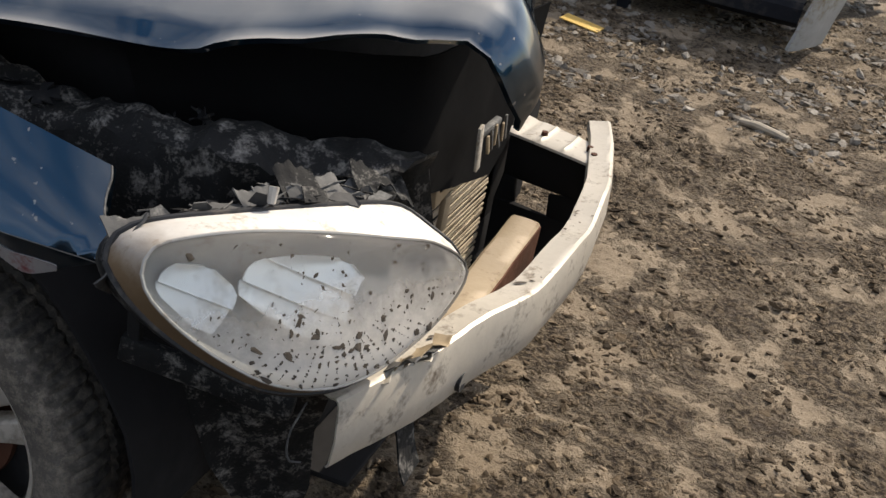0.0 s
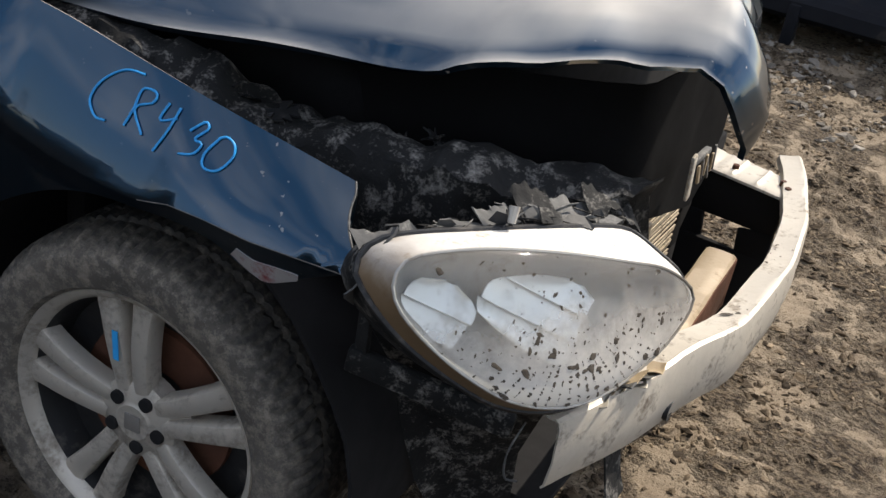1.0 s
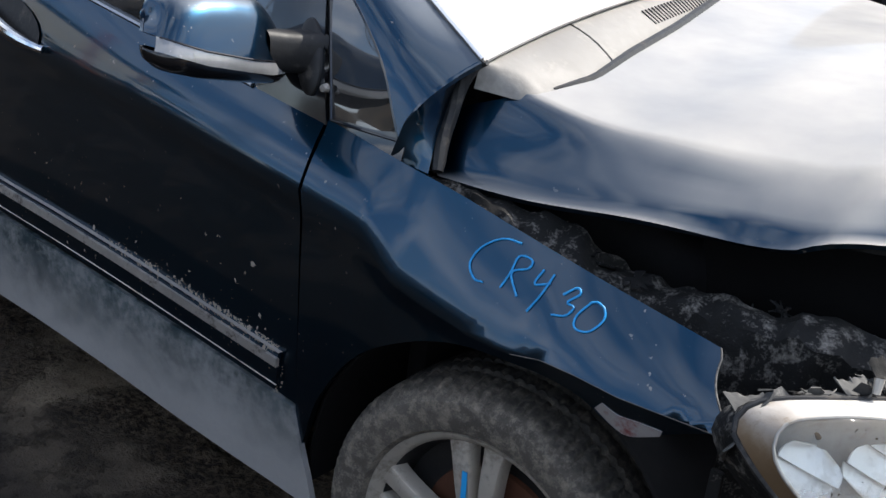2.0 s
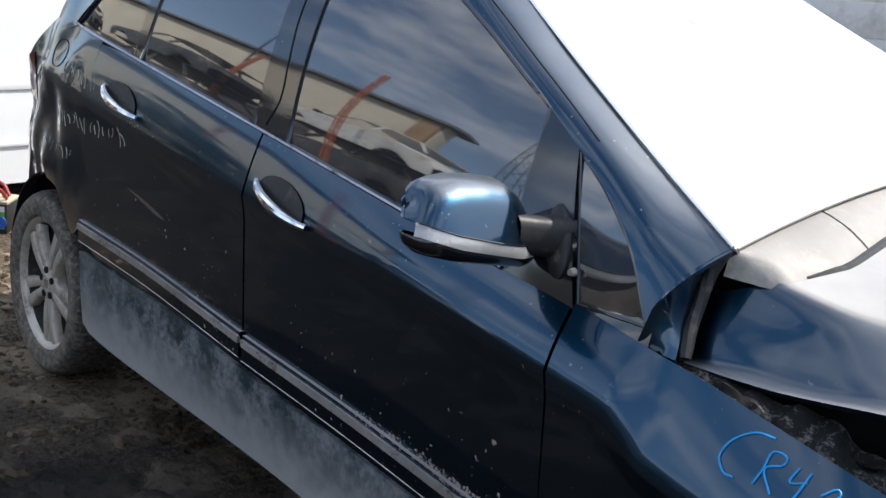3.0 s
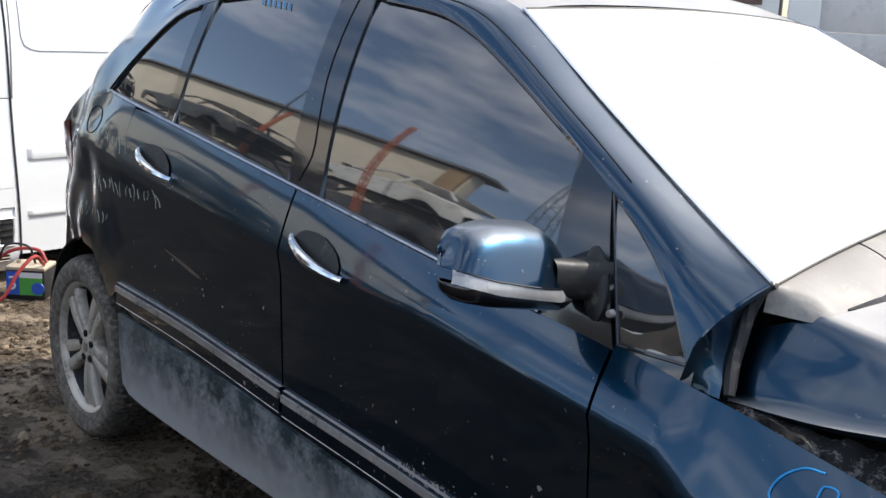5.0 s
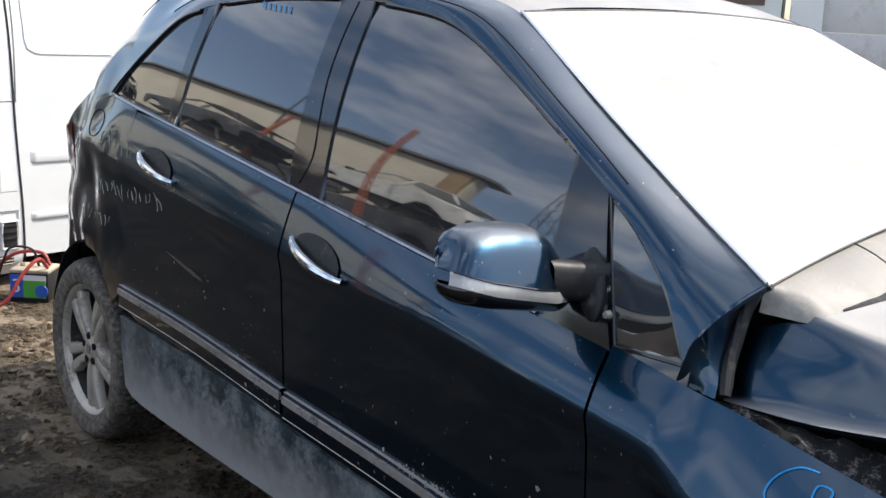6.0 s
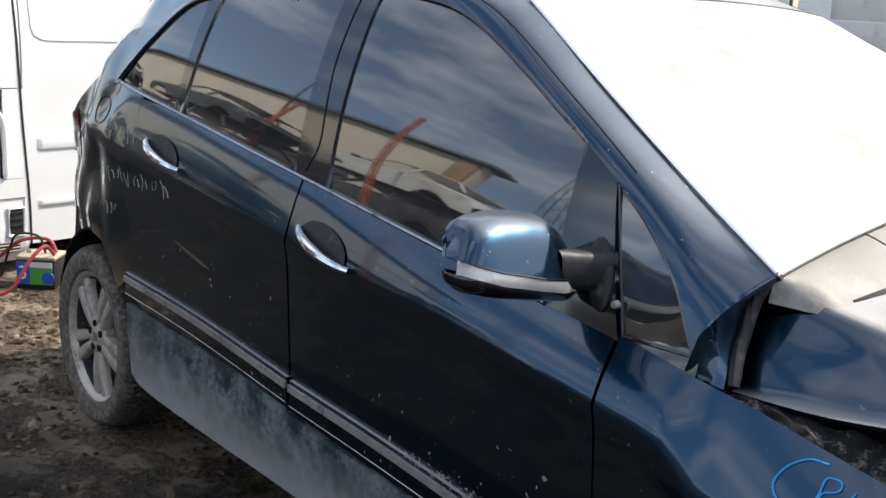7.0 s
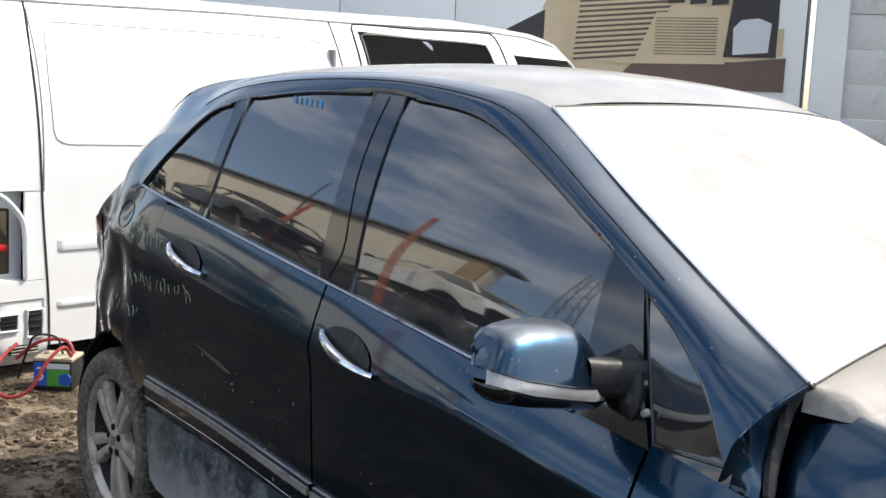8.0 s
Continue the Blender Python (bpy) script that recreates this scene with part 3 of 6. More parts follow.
# tailgate and rear bumper
rows = []
for x, z, w in ((-2.805, 1.345, 0.682), (-2.885, 1.211, 0.715), (-3.00, 1.05, 0.735), (-3.14, 0.90, 0.72), (-3.17, 0.66, 0.70)):
    rows.append([(x - 0.24 * (1 - abs(f) ** 3), w * f, z) for f in np.linspace(-1, 1, 21)])
part("tailgate", sheet(rows, 0.012, flip=False), PAINT, car)
rows = []
for x, z, w in ((-3.25, 0.70, 0.76), (-3.36, 0.66, 0.77), (-3.40, 0.52, 0.77), (-3.38, 0.38, 0.76), (-3.30, 0.30, 0.74)):
    rows.append([(x + 0.30 * abs(f) ** 4, w * f, z) for f in np.linspace(-1, 1, 31)])
part("rear_bumper", sheet(rows, 0.012, flip=True), PAINT, car, "dark blue rear bumper")
# floor pan and cabin
part("floor_pan", block((3.0, 1.4, 0.06), (-1.75, 0, 0.27), 0.02), BLACK, car)
part("dashboard", block((0.55, 1.25, 0.22), (-0.55, 0, 0.92), 0.06), DEEP, car)
part("bulkhead", block((0.05, 1.35, 0.62), (-0.30, 0, 0.62), 0.02), DEEP, car)
for y in (-0.37, 0.37):
    bm = block((0.50, 0.50, 0.16), (-1.25, y, 0.56), 0.05)
    block((0.16, 0.48, 0.62), (-1.53, y, 0.86), 0.06, Matrix.Rotation(radians(-14), 3, "Y"), bm)
    block((0.10, 0.26, 0.18), (-1.64, y, 1.25), 0.04, None, bm)
    part("seat", bm, DEEP, car)
bm = block((0.5, 1.25, 0.16), (-2.25, 0, 0.58), 0.05)
block((0.16, 1.25, 0.6), (-2.55, 0, 0.88), 0.06, Matrix.Rotation(radians(-16), 3, "Y"), bm)
part("rear_seat", bm, DEEP, car)


# wheels
def wheel(at, steer, first, label):
    w = part("wheel", lathe([(0.0, 0.06), (0.10, 0.06), (0.19, 0.05), (0.205, 0.0), (0.205, 0.10)], 40), BLACK, car, label)
    w.matrix_local = pose(*at, 0, 0, steer)
    prof = [(0.212, -0.012), (0.226, -0.020), (0.232, -0.030), (0.245, -0.034), (0.272, -0.038), (0.283, -0.036), (0.287, -0.034), (0.294, -0.030), (0.305, -0.016), (0.3125, 0.004), (0.3145, 0.035), (0.307, 0.040), (0.307, 0.048),
            (0.3150, 0.053), (0.3155, 0.082), (0.307, 0.086), (0.307, 0.094), (0.3155, 0.098), (0.3150, 0.126), (0.307, 0.131), (0.307, 0.139), (0.3140, 0.144), (0.312, 0.172), (0.304, 0.192), (0.27, 0.205), (0.212, 0.19)]
    bm = bmesh.new()
    rings = []
    for r, h in prof:
        ring = []
        for k in range(270):
            a = 2 * math.pi * k / 270
            slot = (k + int(h * 60)) % 3 == 0
            rr = r - (0.0055 if slot and r > 0.284 else 0.0)
            ring.append(bm.verts.new((rr * math.cos(a), h, rr * math.sin(a))))
        rings.append(ring)
    for p, q in zip(rings, rings[1:]):
        for k in range(270):
            bm.faces.new((p[k], p[(k + 1) % 270], q[(k + 1) % 270], q[k]))
    part("tyre", bm, RUBBER, w, "dusty black tyre")
    rim = lathe([(0.200, 0.035), (0.206, -0.004), (0.216, -0.018), (0.224, -0.022), (0.227, -0.014), (0.222, 0.0)], 72)
    lathe([(0.0, -0.012), (0.030, -0.014), (0.036, -0.010), (0.060, -0.008), (0.070, 0.0), (0.072, 0.03)], 40, bm=rim)
    rim = part("rim", rim, ALLOY, w, "dusty grey alloy rim with five split spokes")
    for s in range(5):
        base = radians(first + 72 * s)
        bm = bmesh.new()
        for lean in (-1, 1):
            rows = []
            for i in range(9):
                f = i / 8
                r = 0.052 + (0.213 - 0.052) * f
                mid = lean * (0.017 + 0.019 * f ** 1.4)
                half = 0.0150 + 0.006 * f + 0.010 * max(0, f - 0.8) * 5 * 0.4
                dep = -0.010 - 0.006 * math.sin(math.pi * f) + 0.004 * f
                row = []
                for o, d in ((-half, 0.034), (-half * 0.98, 0.008), (-half * 0.8, 0.0025), (-half * 0.4, 0.0), (half * 0.4, 0.0), (half * 0.8, 0.0025), (half * 0.98, 0.008), (half, 0.034)):
                    q = (r, mid + o)
                    ca, sa = math.cos(base), math.sin(base)
                    row.append((q[0] * ca - q[1] * sa, dep + d, q[0] * sa + q[1] * ca))
                rows.append(row)
            sheet(rows, bm=bm, flip=True)
        # the web behind the split
        rows = []
        for i in range(5):
            f = i / 4
            r = 0.055 + 0.050 * f
            ca, sa = math.cos(base), math.sin(base)
            rows.append([(r * ca - o * sa, -0.004 + 0.008 * f, r * sa + o * ca) for o in (-0.016 - 0.006 * f, 0.016 + 0.006 * f)])
        sheet(rows, bm=bm, flip=True)
        part("spoke", bm, ALLOY, rim)
        an = base + radians(36)
        # proud dark disc painting the shade inside a bolt hole
        part("bolt_hole_disc", lathe([(0.0, -0.0156), (0.010, -0.0156), (0.0115, -0.0145), (0.012, -0.008)], 12, at=(0.046 * math.cos(an), 0, 0.046 * math.sin(an))), DEEP, rim)
    part("centre_cap", block((0.030, 0.004, 0.030), (0, -0.0145, 0), 0.002), DULLALLOY, rim, "square centre cap")
    part("brake_disc", lathe([(0.06, 0.05), (0.14, 0.045), (0.142, 0.06), (0.05, 0.065)], 40), RUST, w, "rusty brake disc")
    return w


wheel((0.005, -0.84, 0.300), 3, 98, "front wheel with a dusty tyre and alloy rim, toed slightly")
wheel((-2.778, -0.835, 0.305), 0, 60, "rear wheel with a dusty tyre and alloy rim")
for x in (0.0, -2.778):
    w = wheel((x, 0.835, 0.305), 180, 20, "wheel on the far side")

# wheel houses
for side in (-1, 1):
    for cx, r in ((0.0, 0.388), (-2.778, 0.375)):
        rows = [[(cx + r * math.cos(a), side * y, 0.30 + r * math.sin(a)) for a in np.linspace(radians(-8), radians(188), 22)] for y in (0.835, 0.72, 0.55)]
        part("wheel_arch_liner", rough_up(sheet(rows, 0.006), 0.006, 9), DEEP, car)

# hood, buckled and lifted at its front, skewed by the blow
HOOD_EDGE = [(-0.221, -0.755, 0.884), (-0.065, -0.750, 0.894), (0.12, -0.735, 0.923), (0.25, -0.695, 0.936), (0.345, -0.69, 0.952), (0.385, -0.68, 0.964), (0.46, -0.62, 0.977), (0.52, -0.56, 0.979), (0.625, -0.50, 0.980)]


def hood_rise(s, x):
    """Height over the hood's edge: a steep flank that flattens towards the nose, then a dome."""
    flank = float(np.interp(x, [-0.25, 0.0, 0.17, 0.45], [0.142, 0.100, 0.070, 0.050]))
    wide = float(np.interp(x, [-0.25, 0.0, 0.17, 0.45], [0.135, 0.15, 0.17, 0.20]))
    dome = float(np.interp(x, [-0.25, 0.0, 0.17, 0.45], [0.035, 0.07, 0.10, 0.11]))
    t = max(0.0, (1 - s) / wide - 0.06) / 0.94
    return flank * (1 - max(0.0, 1 - t) ** 1.35) + dome * (1 - s * s)


def hood_rows(drop=0.0, reach=1.0):
    rows = []
    for i, e in enumerate(spline(HOOD_EDGE, 44)):
        f = i / 43
        row = []
        for g in np.concatenate([np.linspace(-1, -0.70, 26) * reach, np.linspace(-0.67, 0.67, 30), np.linspace(0.70, 1, 12) * reach]):
            s = abs(g)
            y = e[1] * s * (1 if g < 0 else -1)
            back = np.interp(g, [-1, -0.95, -0.915, -0.886, -0.857, -0.768, -0.656, -0.42, -0.10, 0.4, 1], [-0.025, -0.042, -0.040, 0.030, 0.075, 0.084, 0.096, 0.061, 0.024, -0.05, -0.11])
            recede = np.interp(g, [-1, -0.9, -0.5, 0, 1], [0, 0.0, 0.07, 0.19, 0.24])
            x = e[0] + back * (1 - f) ** 3 - recede * f ** 2
            z = e[2] + hood_rise(s, e[0]) * (1 - 0.15 * f) - drop + 0.19 * ((g + 1) / 2) ** 2 * (1 - 0.75 * f)
            # the pressed hollow by the hinge and the crumpled nose
            if g < 0:
                y += 0.008 * math.exp(-((x + 0.115) / 0.095) ** 2 - ((s - 0.945) / 0.042) ** 2)
            ledge = max(0.0, 1 - (1 - s) / 0.030)
            z -= ledge * (0.004 + 0.014 * math.exp(-((e[0] - 0.29) / 0.11) ** 2) * (1 if e[0] < 0.345 else max(0.0, 1 - (e[0] - 0.345) / 0.035)))
            w = max(0.0, (f - 0.55) / 0.45) ** 1.5
            z += w * 0.030 * noise.noise(Vector((x * 6, y * 5, 3.1))) + w * 0.010 * noise.noise(Vector((x * 19, y * 17, 1.1)))
            x += w * 0.030 * noise.noise(Vector((x * 5, y * 7, 7.7)))
            row.append((x, y, z))
        rows.append(row)
    return rows


rows = hood_rows()
last = rows[-1]
for dx, dz, sh in ((0.030, -0.016, 0.985), (0.052, -0.050, 0.95), (0.066, -0.085, 0.90), (0.074, -0.115, 0.84), (0.070, -0.135, 0.82)):
    rows.append([(p[0] + dx + 0.012 * noise.noise(Vector((p[1] * 9, dz * 20, 2))), p[1] * sh, p[2] + dz) for p in last])
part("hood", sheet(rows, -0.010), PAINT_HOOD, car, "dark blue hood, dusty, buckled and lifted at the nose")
# black strip painting the shade in the gap between hood and cowl
part("hood_gap_shade", tube([(p[0] - 0.010, p[1], p[2] - 0.002) for p in rows[0][18:52]], [0.002 + 0.009 * min(1.0, k / 14) for k in range(34)], 6), BLACK, car, "black strip along the hood's rear edge, painted as the gap's shade")
# dark sheet standing in for the shaded underside of the hood
part("hood_shade_sheet", sheet([r for r in hood_rows(0.035, 0.90)], 0.006), DEEP, car, "near-black sheet under the hood, painted for the shade there")
FOOT = [(-0.222, -0.717, 1.072), (-0.248, -0.719, 1.057), (-0.259, -0.731, 1.02), (-0.258, -0.747, 0.974), (-0.252, -0.769, 0.932), (-0.239, -0.789, 0.893)]
rows = []
for f, front in zip(np.linspace(0, 1, 14), spline(FOOT, 14)):
    p, q = Vector((-0.215, -0.715, 1.075)), Vector(on_side(-0.285, 0.945, 0.002))
    bow = 0.018 * math.sin(math.pi * f)
    back = p + (q - p) * f + Vector((-0.006, -bow - 0.003, bow * 0.6 + 0.001 - 0.03 * max(0.0, f - 0.85) / 0.15))
    rows.append([back + (Vector(front) - back) * g + Vector((0, -0.006 * math.sin(math.pi * g) * f, 0)) for g in np.linspace(0, 1, 6)])
rows.append([p + Vector((0.0, 0.012, -0.035)) for p in rows[-1]])
part("pillar_foot", sheet(rows, 0.006), PAINT_CLEAN, car)
part("hood_seal", tube([(x + 0.010, y + 0.012, z + 0.003) for x, y, z in spline(FOOT, 12)], [0.005, 0.008] + [0.0125] * 9 + [0.010], 8), BLACK, car, "black rubber seal")

# headlamp: local axes along the lens, up the lens and out of it
LU, LV = Vector((0.563, 0.826, 0.0)).normalized(), Vector((-0.356, 0.243, 0.902)).normalized()
LN = LU.cross(LV)
LO = Vector((0.568, -0.850, 0.770))


def lamp(u, v, n=0.0):
    back = -0.55 * max(0, u - 0.05) ** 2 - 1.6 * min(0, u + 0.05) ** 2
    return LO + LU * u + LV * v + LN * (n + back)


OUTLINE = [(-0.171, 0.035), (-0.156, 0.062), (-0.115, 0.074), (-0.016, 0.072), (0.108, 0.066), (0.200, 0.056), (0.245, 0.025), (0.292, -0.035), (0.24, -0.089), (0.169, -0.124), (0.102, -0.146),
           (0.041, -0.149), (-0.023, -0.131), (-0.081, -0.092), (-0.130, -0.046), (-0.162, 0.0)]
INLINE = [(-0.150, 0.022), (-0.142, 0.042), (-0.118, 0.054), (-0.040, 0.055), (0.060, 0.042), (0.160, 0.022), (0.235, 0.003), (0.282, -0.036), (0.235, -0.083), (0.166, -0.118), (0.101, -0.139),
          (0.042, -0.141), (-0.019, -0.123), (-0.075, -0.085), (-0.118, -0.043), (-0.145, -0.004)]
ring_out = spline(OUTLINE + OUTLINE[:1], 65)[:-1]
ring_in = spline(INLINE + INLINE[:1], 65)[:-1]
mid = np.mean(ring_in, axis=0)


def lamp_ring(ring, k, n):
    return [lamp(*(mid + (p - mid) * k), n) for p in ring]


def rim_depth(p):
    """The lens flange falls back along its top and stays shallow round its foot."""
    return -0.012 - 0.024 * min(1, max(0, (p[1] - 0.0) / 0.045))


headlamp = part("headlamp", sheet([[lamp(*p, rim_depth(p)) for p in ring_out], lamp_ring(ring_out, 1.01, -0.05), lamp_ring(ring_out, 0.97, -0.10), lamp_ring(ring_out, 0.75, -0.17), lamp_ring(ring_out, 0.3, -0.20), lamp_ring(ring_out, 0.01, -0.20)], 0.0, True), GRIME, car, "large scuffed headlamp hanging loose, mud-spattered")
part("lamp_gasket", tube([lamp(*p, rim_depth(p) - 0.003) for p in ring_out] + [lamp(*ring_out[0], rim_depth(ring_out[0]) - 0.003)], 0.005, 6, caps=False), BLACK, headlamp)
part("lens_flange", sheet([[lamp(*p, rim_depth(p)) for p in ring_out], [lamp(*((p + q) / 2), rim_depth(p) * 0.35 + 0.004) for p, q in zip(ring_out, ring_in)], lamp_ring(ring_in, 1.0, 0.010), lamp_ring(ring_in, 0.985, 0.008)], 0.0, True), FLANGE, headlamp, "pale scuffed plastic flange, browned at its foot")
part("lens_step", tube([lamp(*p, 0.011) for p in ring_in] + [lamp(*ring_in[0], 0.011)], 0.0022, 6, caps=False), BEZEL, headlamp)
part("bezel", sheet([lamp_ring(ring_in, 0.985, 0.004), lamp_ring(ring_in, 0.96, -0.012), lamp_ring(ring_in, 0.88, -0.035), lamp_ring(ring_in, 0.70, -0.058), lamp_ring(ring_in, 0.40, -0.070), lamp_ring(ring_in, 0.01, -0.074)], 0.0, True), BEZEL, headlamp, "satin silver inner bowl")
DOME = ((1.0, 0.010), (0.97, 0.013), (0.9, 0.017), (0.75, 0.022), (0.5, 0.027), (0.25, 0.029), (0.01, 0.030))
part("lens", sheet([lamp_ring(ring_in, k, n) for k, n in DOME], 0.0, True), LENS, headlamp, "scratched clear lens")
RIDGE, ACROSS = np.array((0.876, -0.482)), np.array((0.482, 0.876))
LEFT_BOWL = [(-0.122, 0.012), (-0.103, 0.024), (-0.079, 0.021), (-0.053, 0.008), (-0.033, -0.020), (-0.048, -0.044), (-0.060, -0.055), (-0.087, -0.073), (-0.111, -0.053), (-0.123, -0.018)]
RIGHT_BOWL = [(-0.027, -0.008), (-0.009, 0.012), (0.028, 0.015), (0.072, 0.010), (0.110, -0.001), (0.140, -0.023), (0.130, -0.035), (0.113, -0.060), (0.084, -0.113), (0.048, -0.088), (-0.001, -0.048), (-0.027, -0.027)]


def scan(poly, w):
    """Where a line along the ridges, at w across them, enters and leaves an outline."""
    hits = []
    for p, q in zip(poly, poly[1:] + poly[:1]):
        a0, b0 = float(np.dot(p, ACROSS)) - w, float(np.dot(q, ACROSS)) - w
        if a0 * b0 < 0:
            c = np.array(p) + (np.array(q) - np.array(p)) * a0 / (a0 - b0)
            hits.append(float(np.dot(c, RIDGE)))
    return (min(hits), max(hits)) if len(hits) > 1 else None


for poly, step in ((LEFT_BOWL, 0.034), (RIGHT_BOWL, 0.034)):
    poly = [tuple(p) for p in spline(poly + poly[:1], 70)[:-1]]
    ws = [float(np.dot(p, ACROSS)) for p in poly]
    top, bottom = max(ws) - 0.0005, min(ws) + 0.0005
    refl = None
    k = 0
    while top - step * k > bottom + 0.004:
        w1, w0 = top - step * k, max(bottom, top - step * (k + 1))
        rows = []
        for j in range(5):
            w = w0 + (w1 - w0) * j / 4
            ends = scan(poly, w)
            if ends:
                f = j / 4
                dep = -0.028 - 0.003 * k - 0.004 * f
                rows.append([lamp(*(RIDGE * (ends[0] + (ends[1] - ends[0]) * g) + ACROSS * w), dep - 0.006 * (1 - (2 * g - 1) ** 2)) for g in np.linspace(0, 1, 9)])
        if len(rows) > 1:
            ob = part("facet" if refl else "reflector", sheet(rows, 0.002), SILVER if k < 3 else BEZEL, refl or headlamp, "" if refl else "bright faceted reflector")
            refl = refl or ob
            part("facet_edge", tube(rows[0], 0.0011, 5), SILVER, refl)
        k += 1


def blob(bm, at, normal, r, rnd):
    """A flat crumb of mud stuck to a surface."""
    q = Vector(normal).to_track_quat("Z", "Y").to_matrix().to_4x4()
    s = (r * rnd.uniform(0.7, 1.6), r * rnd.uniform(0.45, 1.0), r * 0.10, 1)
    m = Matrix.Translation(at) @ q @ Matrix.Rotation(rnd.uniform(0, 6), 4, "Z") @ Matrix.Diagonal(s)
    ps = [bm.verts.new(m @ Vector((math.cos(2 * math.pi * k / 9) * rnd.uniform(0.45, 1.25), math.sin(2 * math.pi * k / 9) * rnd.uniform(0.45, 1.25), -0.3))) for k in range(9)]
    top = bm.verts.new(m @ Vector((rnd.uniform(-0.2, 0.2), 0, 1)))
    for k in range(9):
        bm.faces.new((ps[k], ps[(k + 1) % 9], top))


rnd = random.Random(11)
bm = bmesh.new()
count = 0
while count < 420:
    i, k = rnd.randrange(64), rnd.uniform(0.05, 0.985) ** 0.6
    p = mid + (ring_in[i] - mid) * k
    if rnd.random() > (0.95 if p[1] < -0.085 else 0.32 if p[1] < -0.040 else 0.07):
        continue
    n = float(np.interp(k, [d[0] for d in DOME[::-1]], [d[1] for d in DOME[::-1]]))
    big = rnd.random() < 0.08
    blob(bm, lamp(*p, n + 0.0003), LN, rnd.uniform(0.0035, 0.0078) if big else 0.0007 + 0.0024 * rnd.random() ** 2, rnd)
    count += 1
tagged(part("mud_spatter", bm, MUD, headlamp), "dried spots of mud on the lens", kind="stuff")

# splinters and torn tabs along the top of the lamp
for k in range(40):
    f = rnd.uniform(0.08, 0.97)
    u = -0.16 + 0.37 * f
    v = 0.074 - 0.012 * f + rnd.uniform(-0.006, 0.016) + 0.014 * math.exp(-((f - 0.72) / 0.16) ** 2)
    at = lamp(u, v, -0.045 + rnd.uniform(-0.035, 0.006))
    thin = rnd.random() < 0.45
    ln, wd = (rnd.uniform(0.03, 0.075), rnd.uniform(0.0015, 0.004)) if thin else (rnd.uniform(0.016, 0.045), rnd.uniform(0.008, 0.022))
    bm = bmesh.new()
    lie = Matrix((LU, LN.cross(LU).normalized(), LN)).transposed().to_4x4()
    m = Matrix.Translation(at) @ lie @ Euler((rnd.uniform(-0.9, 0.7), rnd.uniform(-0.5, 0.5), rnd.uniform(-0.55, 0.45))).to_matrix().to_4x4()
    ps = [(-ln / 2, -wd / 2, 0), (ln * rnd.uniform(0.2, 0.5), -wd * rnd.uniform(0.2, 0.6), 0.002), (ln / 2, wd * rnd.uniform(-0.3, 0.3), 0.004), (ln * 0.1, wd / 2, 0.001), (-ln * rnd.uniform(0.3, 0.6), wd * rnd.uniform(0.1, 0.7), 0)]
    f1 = bm.faces.new([bm.verts.new(m @ Vector(p)) for p in ps])
    thicken(bm, [f1], 0.0018)
    part("plastic_splinter", bm, rnd.choice((SHARD, SHARD, GRIME, SHARD, BLACK)), headlamp)
# torn shell plates standing behind the top of the lens
for u, v, ln, hg, sd in ((0.075, 0.100, 0.05, 0.055, 6.0), (0.185, 0.096, 0.055, 0.050, 7.0), (0.215, 0.078, 0.05, 0.050, 8.0), (0.02, 0.086, 0.045, 0.030, 9.0), (-0.135, 0.072, 0.05, 0.022, 1.0), (0.045, 0.085, 0.05, 0.030, 2.0), (0.10, 0.086, 0.07, 0.040, 3.0), (0.155, 0.078, 0.06, 0.034, 4.0), (-0.03, 0.078, 0.06, 0.014, 5.0)):
    rows = []
    for b in np.linspace(0, 1, 6):
        rows.append([lamp(u + ln * (a - 0.5), v + hg * (b - 0.55) * (0.75 + 0.25 * math.sin(a * 6 + sd) + 0.12 * math.sin(a * 19 + sd)), -0.050 - 0.03 * b) for a in np.linspace(0, 1, 15)])
    part("torn_shell", rough_up(sheet(rows, 0.002), 0.003, 24, sd), SHARD if sd < 6 or sd > 8.5 else GRIME, headlamp, "torn grey piece of the lamp shell")
part("broken_lamp_tab", tube([lamp(0.02, 0.078, -0.03), lamp(0.025, 0.098, -0.028)], [0.005, 0.007], 8), BEZEL, headlamp)
rows = [[lamp(-0.185 + 0.06 * f + 0.012 * j, 0.01 + 0.075 * f - 0.005 * j, -0.03 - 0.03 * j) for f in np.linspace(0, 1, 8)] for j in range(4)]
part("corner_shell", rough_up(sheet(rows, 0.003), 0.010, 22, 3.0), SHARD, headlamp, "broken grey corner of the lamp shell")

# bumper beam, bowed steel with a top flange
PATHB = [(0.628, -0.745), (0.666, -0.64), (0.714, -0.45), (0.752, -0.30), (0.764, -0.15), (0.762, 0.0), (0.742, 0.19), (0.700, 0.38), (0.648, 0.55)]
section = [(-0.046, 0.046), (-0.044, 0.058), (-0.012, 0.061), (-0.004, 0.0635), (0.0005, 0.062), (0.003, 0.054), (0.006, 0.0), (0.001, -0.040), (-0.003, -0.046)]
rows = []
bp = spline(PATHB, 60)
for i, p in enumerate(bp):
    d = bp[min(i + 1, 59)] - bp[max(i - 1, 0)]
    d = d / np.linalg.norm(d)
    z = 0.488 + 0.004 * math.sin(i * 0.5)
    rows.append([(p[0] + d[1] * o, p[1] - d[0] * o, z + h) for o, h in section])
bm = rough_up(rough_up(sheet(rows, 0.003, flip=True), 0.0035, 7), 0.0012, 40, 3.0)
beam = part("bumper_beam", bm, BEAM, car, "bare cream-coloured steel bumper beam, muddy and bent")
bm = bmesh.new()
